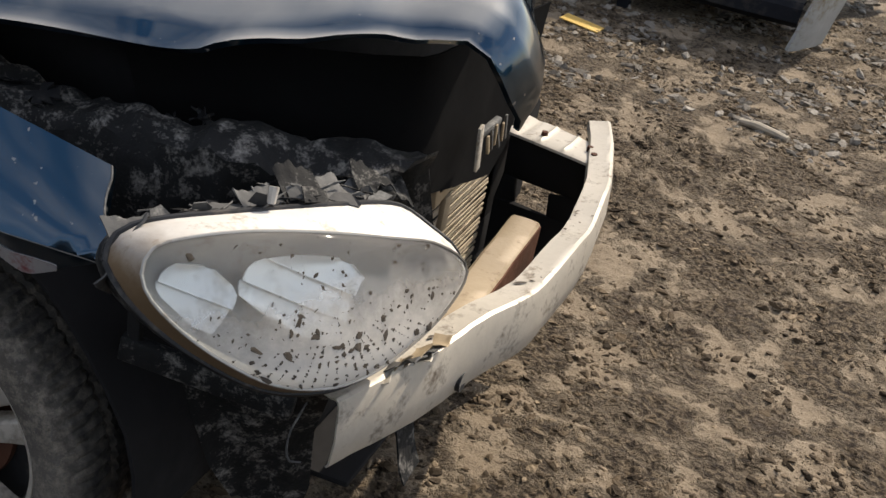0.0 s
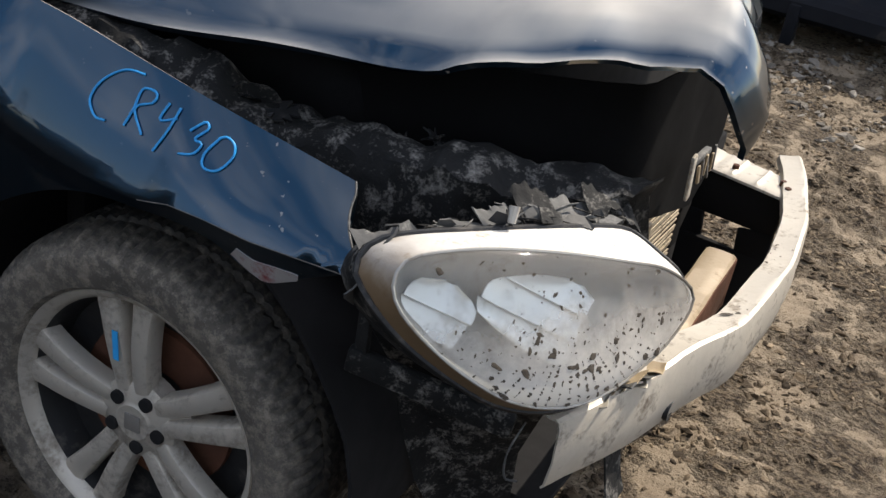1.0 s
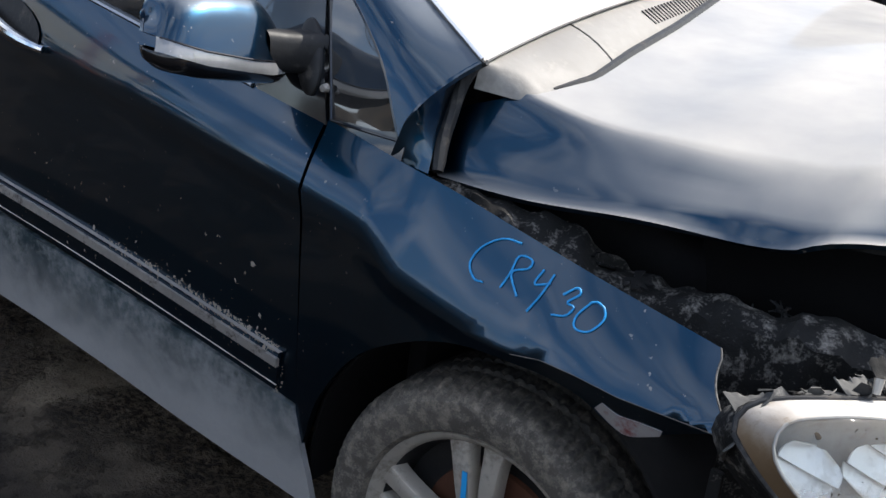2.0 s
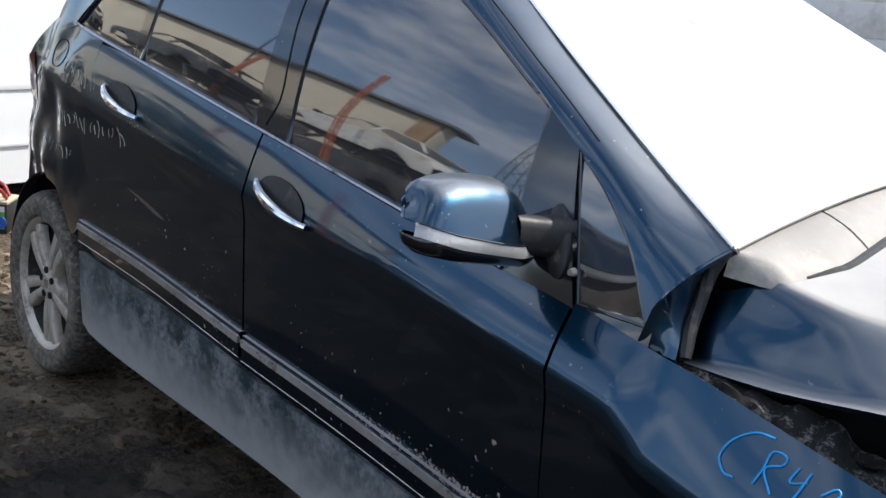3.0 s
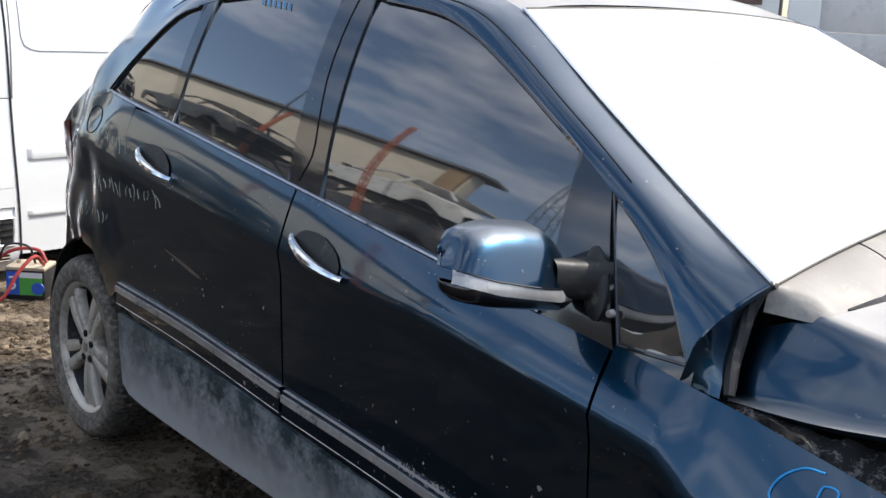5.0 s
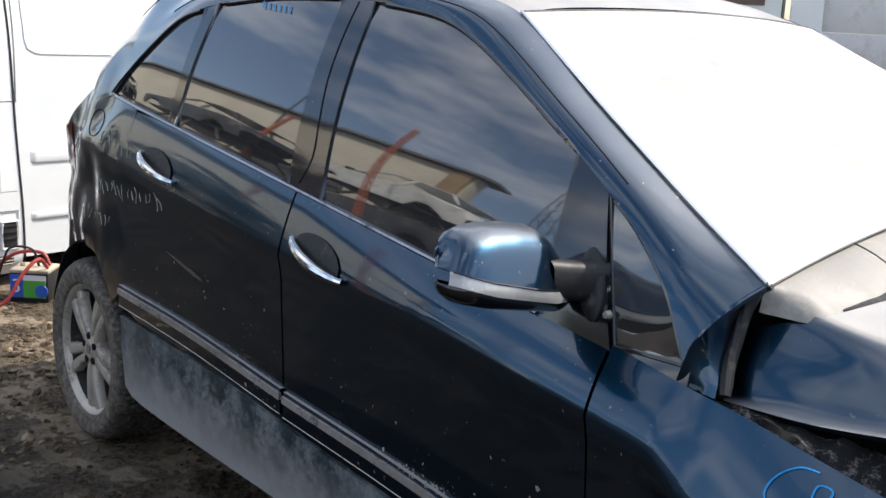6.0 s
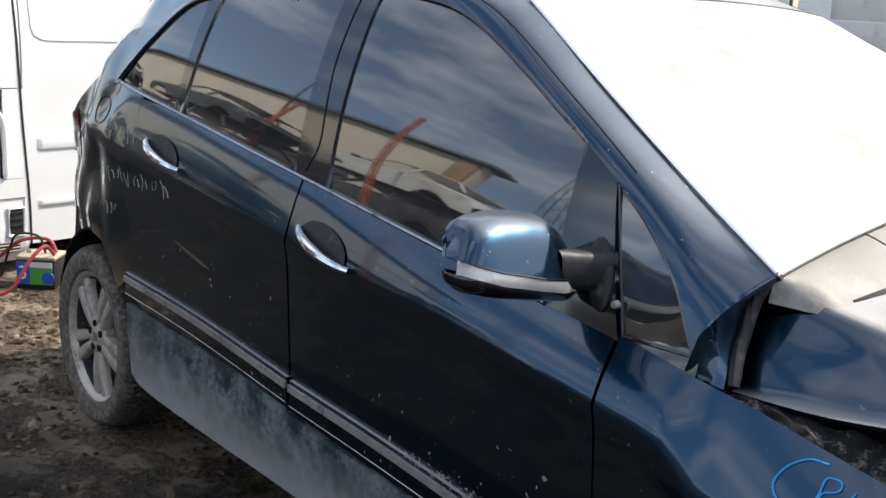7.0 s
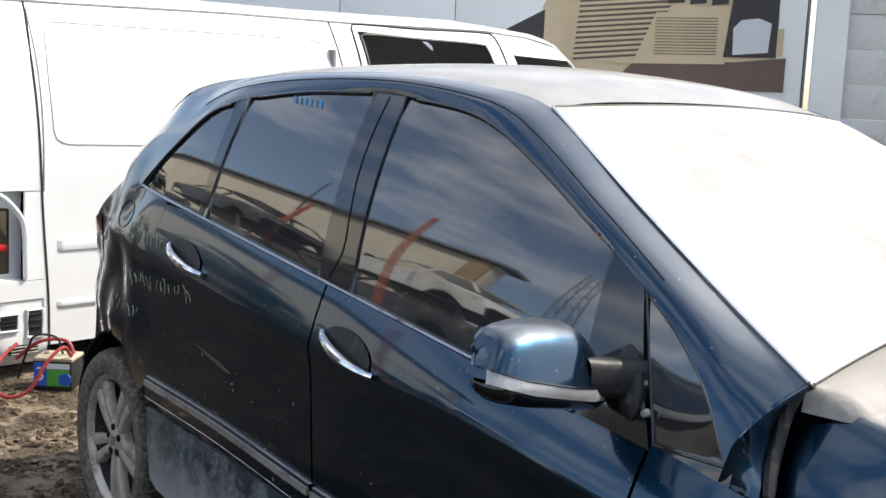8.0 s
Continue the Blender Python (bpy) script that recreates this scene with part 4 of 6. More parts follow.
for k in range(60):
    i = rnd.randrange(2, 44)
    p, d = bp[i], bp[i + 1] - bp[i - 1]
    d = d / np.linalg.norm(d)
    o = rnd.uniform(-0.042, -0.004)
    blob(bm, (p[0] + d[1] * o, p[1] - d[0] * o, 0.551), (0, 0, 1), 0.002 + 0.008 * rnd.random() ** 3, rnd)
tagged(part("mud_spatter", bm, MUD, beam), "crumbs of mud on the beam", kind="stuff")
socket = part("tow_socket", lathe([(0.0, 0.008), (0.010, 0.008), (0.011, 0.022), (0.017, 0.024), (0.018, -0.012)], 18, "x", (0.692, -0.475, 0.462)), BLACK, beam)
part("torn_tab", rough_up(sheet([[(0.665 + 0.03 * a, -0.60 + 0.05 * b, 0.43 - 0.09 * a + 0.01 * b) for a in np.linspace(0, 1, 5)] for b in np.linspace(0, 1, 4)], 0.003), 0.006, 18, 1.0), GRIME, beam, "torn grey plastic hanging under the beam")
part("hanging_wire", tube([(0.585, -0.745, 0.53), (0.578, -0.77, 0.49), (0.583, -0.775, 0.455), (0.598, -0.765, 0.45)], 0.0016, 6, smooth=14), SHARD, beam)
# torn plastic between the foot of the lamp and the beam
for k in range(9):
    f = k / 8
    c = Vector((0.655 + 0.035 * f, -0.655 + 0.10 * f, 0.556 + 0.006 * (k % 3)))
    sz = rnd.uniform(0.022, 0.045)
    rows = [[c + Vector((sz * 0.6 * (a - 0.5), sz * (b - 0.5), 0.012 * (a - 0.5))) for a in np.linspace(0, 1, 6)] for b in np.linspace(0, 1, 6)]
    part("torn_clip", rough_up(sheet(rows, 0.002), sz * 0.35, 1.0 / sz, k * 2.1), (BEAM, SHARD, TANSTEEL)[k % 3], beam)
# flat crash plate on the far side, pressed with ribs, and the lower crossmember
rows = []
for f in np.linspace(0, 1, 40):
    x, y, z = 0.475 + 0.215 * f, 0.408 - 0.045 * f, 0.542 - 0.003 * f
    rib = 0.0032 * (math.exp(-((f - 0.36) / 0.022) ** 2) + math.exp(-((f - 0.62) / 0.022) ** 2) - math.exp(-((f - 0.15) / 0.04) ** 2))
    hw = 0.062 - 0.010 * f
    rows.append([(x - 0.006, y - hw - 0.001, z - 0.009), (x - 0.005, y - hw, z - 0.004), (x, y - hw + 0.008, z + rib), (x + 0.003, y, z + rib), (x + 0.006, y + hw - 0.008, z + rib), (x + 0.008, y + hw, z - 0.006)])
rail = part("far_crash_plate", rough_up(sheet(rows, 0.003, flip=True), 0.0015, 13), BEAM, car, "pale steel crash plate pressed with ribs")
for x, y in ((0.655, 0.372), (0.672, 0.340), (0.55, 0.375)):
    part("bolt", lathe([(0.0, 0.010), (0.007, 0.009), (0.008, -0.004)], 8, "z", (x, y, 0.542)), RUST, rail)
rows = []
for f in np.linspace(0, 1, 26):
    x, y, z = 0.630 + 0.020 * f, 0.05 - 0.51 * f, 0.496 + 0.002 * f
    rows.append([(x - 0.029, y, z - 0.05), (x - 0.028, y, z - 0.003), (x - 0.024, y, z), (x, y, z + 0.001), (x + 0.022, y, z), (x + 0.027, y, z - 0.004)])
cross = part("crossmember", rough_up(sheet(rows, 0.003), 0.0012, 15), TANSTEEL, car, "tan-stained steel crossmember with a rusty side")
part("rusty_web", rough_up(sheet([[(0.630 + 0.020 * f + 0.0275, 0.05 - 0.51 * f, 0.493 - d) for d in np.linspace(0, 0.10, 5)] for f in np.linspace(0, 1, 20)], 0.003), 0.003, 17), RUST, cross, "rusted web under the top plate")
# radiator knocked askew, its fins running across
rad = part("radiator", block((0.025, 0.40, 0.44), (0.478, 0.02, 0.44), 0.004), DEEP, car, "car radiator with bent aluminium fins")
FIN = material("dirty_fin", (0.50, 0.42, 0.31), 0.5, 0.4, 0, 40, 0.25, 0.1, dirt=(0.12, 0.09, 0.06), dirt_amount=0.42, dirt_scale=14)
for k in range(50):
    part("fin", block((0.003, 0.385, 0.0040), (0.4925 + 0.001 * math.sin(k * 2.3), 0.02, 0.235 + 0.0085 * k), 0, Matrix.Rotation(radians(1.5 * math.sin(k * 1.7)), 3, "X")), FIN, rad)
tank = part("tank", rough_up(block((0.022, 0.085, 0.055), (0.518, -0.165, 0.612), 0.006, Matrix.Rotation(radians(10), 3, "X")), 0.003, 30), TANSTEEL, rad, "crimped aluminium end tank")
for k in range(4):
    part("crimp", block((0.004, 0.010, 0.006), (0.5305, -0.19 + 0.018 * k, 0.616 + 0.004 * (k % 2)), 0.001), DEEP, tank)
part("tank_bracket", block((0.012, 0.030, 0.07), (0.522, -0.13, 0.545), 0.004), TANSTEEL, rad)
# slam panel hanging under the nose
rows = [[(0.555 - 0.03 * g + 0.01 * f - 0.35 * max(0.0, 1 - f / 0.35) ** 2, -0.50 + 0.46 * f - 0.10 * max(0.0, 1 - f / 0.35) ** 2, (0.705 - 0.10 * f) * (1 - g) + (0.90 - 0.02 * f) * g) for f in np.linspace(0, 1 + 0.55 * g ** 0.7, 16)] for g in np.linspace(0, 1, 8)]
part("slam_panel", rough_up(sheet(rows, 0.004), 0.008, 12), MATTBLACK, car, "matt black panel hanging under the hood's nose")
# fan shroud with a torn gap
shroud = part("fan_shroud", block((0.03, 0.16, 0.50), (0.45, 0.27, 0.38), 0.01), DEEP, car, "black plastic fan shroud, torn")
part("shroud_top", block((0.03, 0.40, 0.26), (0.45, 0.43, 0.40), 0.01), DEEP, shroud)
part("shroud_low", block((0.03, 0.40, 0.14), (0.45, 0.38, 0.16), 0.01), DEEP, shroud)
turn = Matrix.Rotation(radians(-8), 3, "Z")
bm = block((0.20, 0.012, 0.100), (0.575, 0.350, 0.475), 0.003, turn)
block((0.20, 0.012, 0.17), (0.575, 0.350, 0.288), 0.003, turn, bm)
block((0.045, 0.012, 0.06), (0.497, 0.361, 0.400), 0.003, turn, bm)
block((0.075, 0.012, 0.06), (0.637, 0.341, 0.400), 0.003, turn, bm)
part("shroud_wing", rough_up(bm, 0.016, 26, 2.0), DEEP, shroud, "black shroud side with a torn hole")
# block and tray added below the engine to keep sun off the ground
part("shade_block", rough_up(block((0.5, 1.1, 0.16), (0.22, 0.0, 0.28), 0.04), 0.01, 6), DEEP, car, "black block under the engine, added to shade the ground")
part("shade_tray", rough_up(block((0.34, 1.20, 0.012), (0.40, 0.08, 0.20), 0.003, Matrix.Rotation(radians(-4), 3, "Y")), 0.012, 7), DEEP, car, "bent black tray under the nose, added to shade the ground")
# lock under the hood's nose
lock = part("hood_lock", block((0.012, 0.085, 0.012), (0.596, -0.205, 0.760), 0.003), SHARD, car, "bent hood lock with pale straps")
for k in range(6):
    part("lock_strap", rough_up(block((0.004, 0.006, 0.040 + 0.012 * (k % 2)), (0.604, -0.222 + 0.016 * k, 0.735 + 0.004 * (k % 3)), 0.001, Matrix.Rotation(radians(24 + 9 * math.sin(k * 2.4)), 3, "X")), 0.003, 40, k), SHARD if k % 2 else TANSTEEL, lock)
part("lock_plate", block((0.006, 0.016, 0.085), (0.602, -0.262, 0.742), 0.002, Matrix.Rotation(radians(14), 3, "X")), BEAM, lock)
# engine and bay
part("engine", rough_up(block((0.60, 1.1, 0.50), (0.04, 0.0, 0.60), 0.06, segments=3), 0.03, 5), DEEP, car, "near-black engine under the hood")
# inner wing rail, crushed and dusty
rows = []
for p in spline([(-0.30, -0.755, 0.885), (-0.05, -0.735, 0.845), (0.20, -0.70, 0.812), (0.40, -0.655, 0.825), (0.60, -0.55, 0.830)], 70):
    rows.append([(p[0], p[1] + dy, p[2] + dz) for dy, dz in ((-0.05, -0.16), (-0.052, -0.08), (-0.045, -0.02), (-0.02, 0.0), (0.02, 0.006), (0.05, -0.01), (0.08, -0.06), (0.10, -0.16), (0.11, -0.28))])
bm = rough_up(rough_up(sheet(rows, 0.004), 0.035, 8, 2.0), 0.018, 26, 1.0)
part("inner_wing_rail", bm, GRIME, car, "crushed dusty inner wing rail")
for k in range(14):
    f = rnd.random()
    c = Vector((-0.10 + 0.70 * f, -0.715 + 0.14 * max(0, f - 0.5) * 2 + rnd.uniform(-0.03, 0.05), 0.850 - 0.075 * f + rnd.uniform(-0.02, 0.025)))
    sz = rnd.uniform(0.02, 0.04)
    turn = Euler((rnd.uniform(-0.5, 0.5), rnd.uniform(-0.5, 0.5), rnd.uniform(0, 6))).to_matrix()
    rows = []
    for b in np.linspace(-0.5, 0.5, 9):
        rows.append([c + turn @ Vector((sz * a * (1.2 + 0.5 * math.sin(b * 11 + k)), sz * b * (0.8 + 0.4 * math.sin(a * 13 + k)), 0)) for a in np.linspace(-0.5, 0.5, 9)])
    part("crumpled_scrap", rough_up(sheet(rows, 0.002), sz * 0.28, 0.8 / sz, k * 1.3), rnd.choice((GRIME, GRIME, GRIME, BLACK)), car)
# liner and bracket below the headlamp
rows = []
for z, x0, x1, y in ((0.70, 0.33, 0.60, -0.78), (0.60, 0.35, 0.58, -0.77), (0.50, 0.37, 0.55, -0.74), (0.40, 0.40, 0.55, -0.70), (0.30, 0.41, 0.53, -0.68), (0.20, 0.43, 0.50, -0.66)):
    rows.append([(x0 + (x1 - x0) * f, y + 0.12 * f, z - 0.05 * f) for f in np.linspace(0, 1, 22)])
liner = part("bumper_liner", rough_up(rough_up(sheet(rows, 0.004), 0.040, 7, 5.0), 0.012, 24, 2.0), GRIME, car, "torn black plastic liner below the headlamp")
part("liner_bracket", rough_up(block((0.24, 0.02, 0.035), (0.46, -0.79, 0.545), 0.005, Matrix.Rotation(radians(8), 3, "Y") @ Matrix.Rotation(radians(12), 3, "Z")), 0.004, 25), GRIME, liner, "dusty bracket")
part("liner_tab", rough_up(block((0.02, 0.012, 0.09), (0.36, -0.81, 0.59), 0.004), 0.004, 25), GRIME, liner)

# door mirror: a rounded shell, its lower third black, with a lit strip between


def mirror_section(f, grow, lo, hi, n):
    """Points round the shell's section at f of its length from the outer end, between two shares of its height on the front; back: the closed rear."""
    y = -1.118 + 0.287 * f
    top = float(np.interp(f, [0, 0.03, 0.09, 0.25, 0.45, 0.64, 0.74, 0.88, 1.0], [1.096, 1.124, 1.139, 1.145, 1.142, 1.134, 1.118, 1.074, 1.034]))
    low = float(np.interp(f, [0, 0.03, 0.10, 0.3, 0.6, 0.86, 1.0], [1.058, 1.040, 1.025, 1.010, 0.996, 0.986, 1.002]))
    end = max(1e-4, 1 - abs(2 * f - 1.0) ** 7) ** 0.45
    deep = 0.060 * end * float(np.interp(f, [0, 0.6, 1.0], [1.0, 1.0, 0.72])) + grow
    cz, h = (top + low) / 2 - 0.010, (top - low) / 2 + grow
    out = []
    for v in np.linspace(lo, hi, n):
        k = max(-1.0, min(1.0, (v - cz) / h)) if lo != hi else 0.0
        out.append((-0.560 + 0.006 * f - 0.050 * ((k + 1) / 2) ** 1.3 + deep * (1 - abs(k) ** 3.6) ** 0.40, y + 0.040 * ((k + 1) / 2) ** 1.3, cz + h * k))
    return out, cz, h, deep


def strip_top(f):
    return float(np.interp(f, [0, 0.045, 0.256, 0.61, 1.0], [1.069, 1.067, 1.050, 1.029, 1.010]))


def strip_low(f):
    return float(np.interp(f, [0, 0.045, 0.285, 0.79, 1.0], [1.050, 1.047, 1.027, 0.998, 0.996]))


def mirror_skin(level, upper, grow, ends=(0.0, 1.0), back=True):
    """Rows of the shell from a level up over its top (or down under its foot) to the rear face."""
    rows = []
    for f in np.concatenate([np.linspace(ends[0], 0.08, 7), np.linspace(0.12, 0.88, 20), np.linspace(0.92, ends[1], 6)]):
        _, cz, h, deep = mirror_section(f, grow, 1, 1, 2)
        edge = cz + h if upper else cz - h
        front, _, _, _ = mirror_section(f, grow, min(max(level(f), cz - h), cz + h), edge, 16)
        rear = [(-0.560 - 0.050 * ((k + 1) / 2) ** 1.3 - 0.030 * (1 - abs(k) ** 3.6) ** 0.40 * deep / 0.06, -1.118 + 0.287 * f + 0.040 * ((k + 1) / 2) ** 1.3, cz + h * k) for k in np.linspace(1 if upper else -1, (level(f) - cz) / h, 8)[1:]]
        rows.append(front + rear)
    return rows


mirror = part("door_mirror", sheet(mirror_skin(strip_top, True, 0.0), 0.003, flip=True), PAINT_CLEAN, car, "dark blue door mirror with a clear indicator strip and black foot", sharp=60)
part("mirror_tray", sheet(mirror_skin(strip_low, False, 0.001), 0.003), GLOSSBLACK, mirror, sharp=60)
rows = []
for f in np.linspace(0.012, 0.985, 90):
    pts, _, _, _ = mirror_section(f, 0.0015 + 0.0006 * math.sin(f * 260) * (f < 0.30), strip_low(f), strip_top(f), 6)
    rows.append(pts)
part("turn_indicator", sheet(rows, 0.003, flip=True), STRIP, mirror, "clear ribbed indicator strip")
part("indicator_edge", tube([mirror_section(f, 0.002, strip_top(f), strip_top(f) + 1e-4, 2)[0][0] for f in np.linspace(0.02, 0.98, 40)], 0.0018, 5), GLOSSBLACK, mirror)
rows = []
for f in np.linspace(0, 1, 9):
    y = -0.893 + 0.105 * f
    cz, h, d = 1.035 - 0.008 * f, 0.038 - 0.008 * f + 0.012 * f ** 3, 0.030 - 0.004 * f + 0.014 * f ** 3
    rows.append([(-0.548 + 0.030 * f + d * math.copysign(abs(math.cos(a)) ** 0.6, math.cos(a)), y, cz + h * math.copysign(abs(math.sin(a)) ** 0.6, math.sin(a))) for a in np.linspace(0, 2 * math.pi, 21)[:-1]])
part("mirror_foot", sheet(rows, closed=True, flip=True), BLACK, mirror)
rows = []
for k, o in ((1.0, -0.004), (0.98, 0.006), (0.86, 0.010), (0.5, 0.012), (0.02, 0.012)):
    rows.append([on_side(-0.508 + k * (0.026 * math.cos(a) - 0.024 * math.sin(a)), 1.025 + k * (0.062 * math.sin(a) + 0.006 * math.cos(a)), o) for a in np.linspace(0, 2 * math.pi, 25)[:-1]])
part("mirror_base", sheet(rows, closed=True), BLACK, mirror)
part("screw_cap", lathe([(0.0, -0.012), (0.006, -0.011), (0.008, 0.0)], 12, "y", on_side(-0.452, 0.985, 0.004)), BEZEL, mirror)

# cowl under the windscreen: a plain end piece and a slotted grille
DUSTY = material("dusty_cowl_plastic", (0.25, 0.235, 0.215), 0.6, 0, 0, 40, 0.12, 0.1, dirt=(0.42, 0.39, 0.35), dirt_amount=0.35, dirt_scale=5)


def cowl_back(y):
    f = y / 0.71
    return (-0.222 - 0.04 * (1 - f * f) - 0.05 * (f + 1), y, 1.068 + 0.022 * (1 - f * f) + 0.05 * (f + 1))


def cowl_front(y):
    return (float(np.interp(y, [-0.70, -0.669, -0.647, -0.58, -0.495, -0.319, -0.077, 0.30, 0.7], [-0.235, -0.176, -0.136, -0.127, -0.113, -0.148, -0.186, -0.258, -0.310])), y, float(np.interp(y, [-0.70, -0.66, -0.58, -0.495, -0.319, -0.077, 0.30, 0.7], [1.026, 1.018, 1.018, 1.028, 1.040, 1.055, 1.080, 1.115])))


for name, y0, y1, mat, lab in (("cowl_end", -0.700, -0.38, DUSTY, "smooth grey plastic cowl end, dusty"), ("cowl", -0.372, 0.70, DUSTY, "dusty slotted cowl grille")):
    ys = np.linspace(y0, y1, 22)
    rows = []
    for f in np.linspace(0, 1, 7):
        rows.append([tuple(np.array(cowl_back(y)) * (1 - f) + np.array(cowl_front(y)) * f + np.array((0, 0, 0.012 * math.sin(math.pi * f)))) for y in ys])
    cowl = part(name, sheet(rows, 0.006, flip=True), mat, car, lab)
for k in range(26):
    y = -0.12 + 0.016 * k
    b, f = np.array(cowl_back(y)), np.array(cowl_front(y))
    p, q = b * 0.72 + f * 0.28 + np.array((0, 0, 0.012)), b * 0.45 + f * 0.55 + np.array((0, 0.01, 0.013))
    part("slot", tube([p, q], 0.0016, 5), BLACK, cowl)
def on_cowl(y, dx=0.0, up=0.02):
    x, _, z = cowl_back(y)
    return (x + dx, y, z + up)


arm = part("wiper", tube([on_cowl(0.14, -0.01), on_cowl(0.30, 0.0, 0.026), on_cowl(0.50, 0.02, 0.026), on_cowl(0.66, 0.045, 0.02)], [0.006, 0.010, 0.011, 0.012], 8), BLACK, car, "black wiper arm")
part("wiper_blade", tube([on_cowl(-0.12, -0.035, 0.024), on_cowl(0.10, -0.025, 0.028), on_cowl(0.28, -0.012, 0.026)], 0.005, 6), BLACK, arm)
part("wiper_pivot", lathe([(0.0, 0.014), (0.014, 0.012), (0.018, -0.01)], 14, "z", on_cowl(0.66, 0.045, 0.03)), DULLCHROME, arm)

# marks in blue and pale paint
def stroke(points, owner, r=0.0018, mat=BLUEINK, off=0.002):
    part("paint_stroke", tube([on_side(x, z, off) for x, z in (spline(points, max(6, 5 * len(points))) if len(points) > 2 else points)], r, 6), mat, owner)


wing_right = [o for o in car.children if o.name == "front_wing"][0]
part("chipped_edge", tube([on_side(0.328 + 0.060 * f - 0.013 * math.sin(math.pi * min(1, (1 - f) * 1.15)), 0.819 - 0.074 * f, 0.0005) for f in np.linspace(0, 1, 14)], 0.0016, 5), SHARD, wing_right)
# pale line painting the highlight along the lip's crease
part("lip_highlight", tube([on_side(x, crease(x), 0.0004) for x in np.linspace(0.045, 0.378, 40)], 0.0009, 5), SHARD, wing_right)
# pale and reddish strip painting the reflection in the turned lip
part("lip_reflection", side_panel([(0.188, 0.682), (0.218, 0.665), (0.245, 0.660), (0.294, 0.685)], [(0.201, 0.698), (0.226, 0.689), (0.259, 0.693), (0.297, 0.696)], 12, 3, 0.0015, -1, 0.002), material("pale_red_reflection", (0.40, 0.37, 0.36), 0.45, 0.2, 0.3, 40, 0.2, dirt=(0.25, 0.06, 0.06), dirt_amount=0.3, dirt_scale=14), wing_right, "pale strip on the wing's lower edge, painted as a reflection")
for pts in ([(-0.007, 0.858), (-0.038, 0.856), (-0.066, 0.836), (-0.075, 0.810), (-0.059, 0.792), (-0.042, 0.791)],
            [(-0.011, 0.793), (-0.005, 0.816), (-0.002, 0.841), (0.020, 0.842), (0.020, 0.830), (-0.003, 0.817), (0.020, 0.790)],
            [(0.044, 0.836), (0.039, 0.814), (0.063, 0.822)], [(0.063, 0.835), (0.056, 0.804), (0.045, 0.777)],
            [(0.089, 0.815), (0.105, 0.829), (0.113, 0.823), (0.100, 0.808), (0.113, 0.805), (0.106, 0.792), (0.085, 0.786)],
            [(0.134, 0.818), (0.122, 0.796), (0.128, 0.782), (0.149, 0.784), (0.162, 0.802), (0.157, 0.816), (0.143, 0.821), (0.134, 0.818)]):
    stroke(pts, wing_right)
CHALK = material("faded_pale_marker", (0.42, 0.43, 0.34), 0.8, 0, 0, 60, 0.3)
quarter_right = [o for o in car.children if o.name == "quarter_panel"][0]
chalk = random.Random(4)
for x0, x1, z0, z1, n, tall in ((-2.58, -2.36, 1.062, 1.030, 8, 0.020), (-2.66, -2.14, 0.900, 0.915, 17, 0.024), (-2.82, -2.52, 0.775, 0.80, 8, 0.018)):
    for k in range(n):
        f = (k + chalk.uniform(-0.3, 0.3)) / (n - 1)
        x, z, h, lean = x0 + (x1 - x0) * f, z0 + (z1 - z0) * f + chalk.uniform(-0.006, 0.006), tall * chalk.uniform(0.5, 1.15), chalk.uniform(-0.006, 0.016)
        stroke([(x - lean, z + h), (x + chalk.uniform(-0.008, 0.008), z + h * 0.2), (x + lean, z - h)], quarter_right, chalk.uniform(0.0008, 0.0015), CHALK, 0.001)
for k in range(6):
    stroke([(-1.925 + 0.026 * k, 1.492 - 0.002 * k), (-1.913 + 0.026 * k, 1.474 - 0.002 * k)], [o for o in car.children if o.name == "rear_door"][0], 0.002, BLUEINK, 0.0)
PALEMUD = material("pale_dried_mud", (0.30, 0.27, 0.235), 0.9, 0, 0, 60, 0.3)
rear_right = [o for o in car.children if o.name == "rear_door"][0]
# flat tan wedge painting the ground's reflection in a dent
part("dent_reflection", sheet([[on_side(-2.10 + 0.23 * f, 0.782 - 0.040 * f + 0.007 * math.sin(math.pi * f) ** 0.6 * (2 * g - 1) * (0.3 + f), 0.0015) for g in (0, 0.5, 1)] for f in np.linspace(0, 1, 14)], 0.001, flip=True), material("tan_dent_reflection", (0.13, 0.10, 0.075), 0.6, 0, 0, 60, 0.4), rear_right, "pale tan streak, painted as a dent's reflection")
# mud flung up along the rubbing strips
front_right = [o for o in car.children if o.name == "front_door"][0]
for owner, x0, x1, za, zb in ((front_right, -1.40, -0.46, 0.545, 0.50), (rear_right, -2.38, -1.45, 0.60, 0.55)):
    bm = bmesh.new()
    for k in range(150):
        f = rnd.random() ** 0.6
        x = x0 + (x1 - x0) * f
        z = za + (zb - za) * f + rnd.choice((1, -1)) * rnd.random() ** 2 * 0.035 + (rnd.random() ** 6) * 0.2
        p = Vector(on_side(x, z, 0.0105 if abs(z - (za + (zb - za) * f) + 0.02) < 0.03 else 0.0005))
        blob(bm, p, (0, -1, 0.05), 0.0012 + 0.0045 * rnd.random() ** 4, rnd)
    tagged(part("mud_spatter", bm, PALEMUD, owner), "pale dried mud flecks along the strip", kind="stuff")
# caked mud over the strip's front end
bm = bmesh.new()
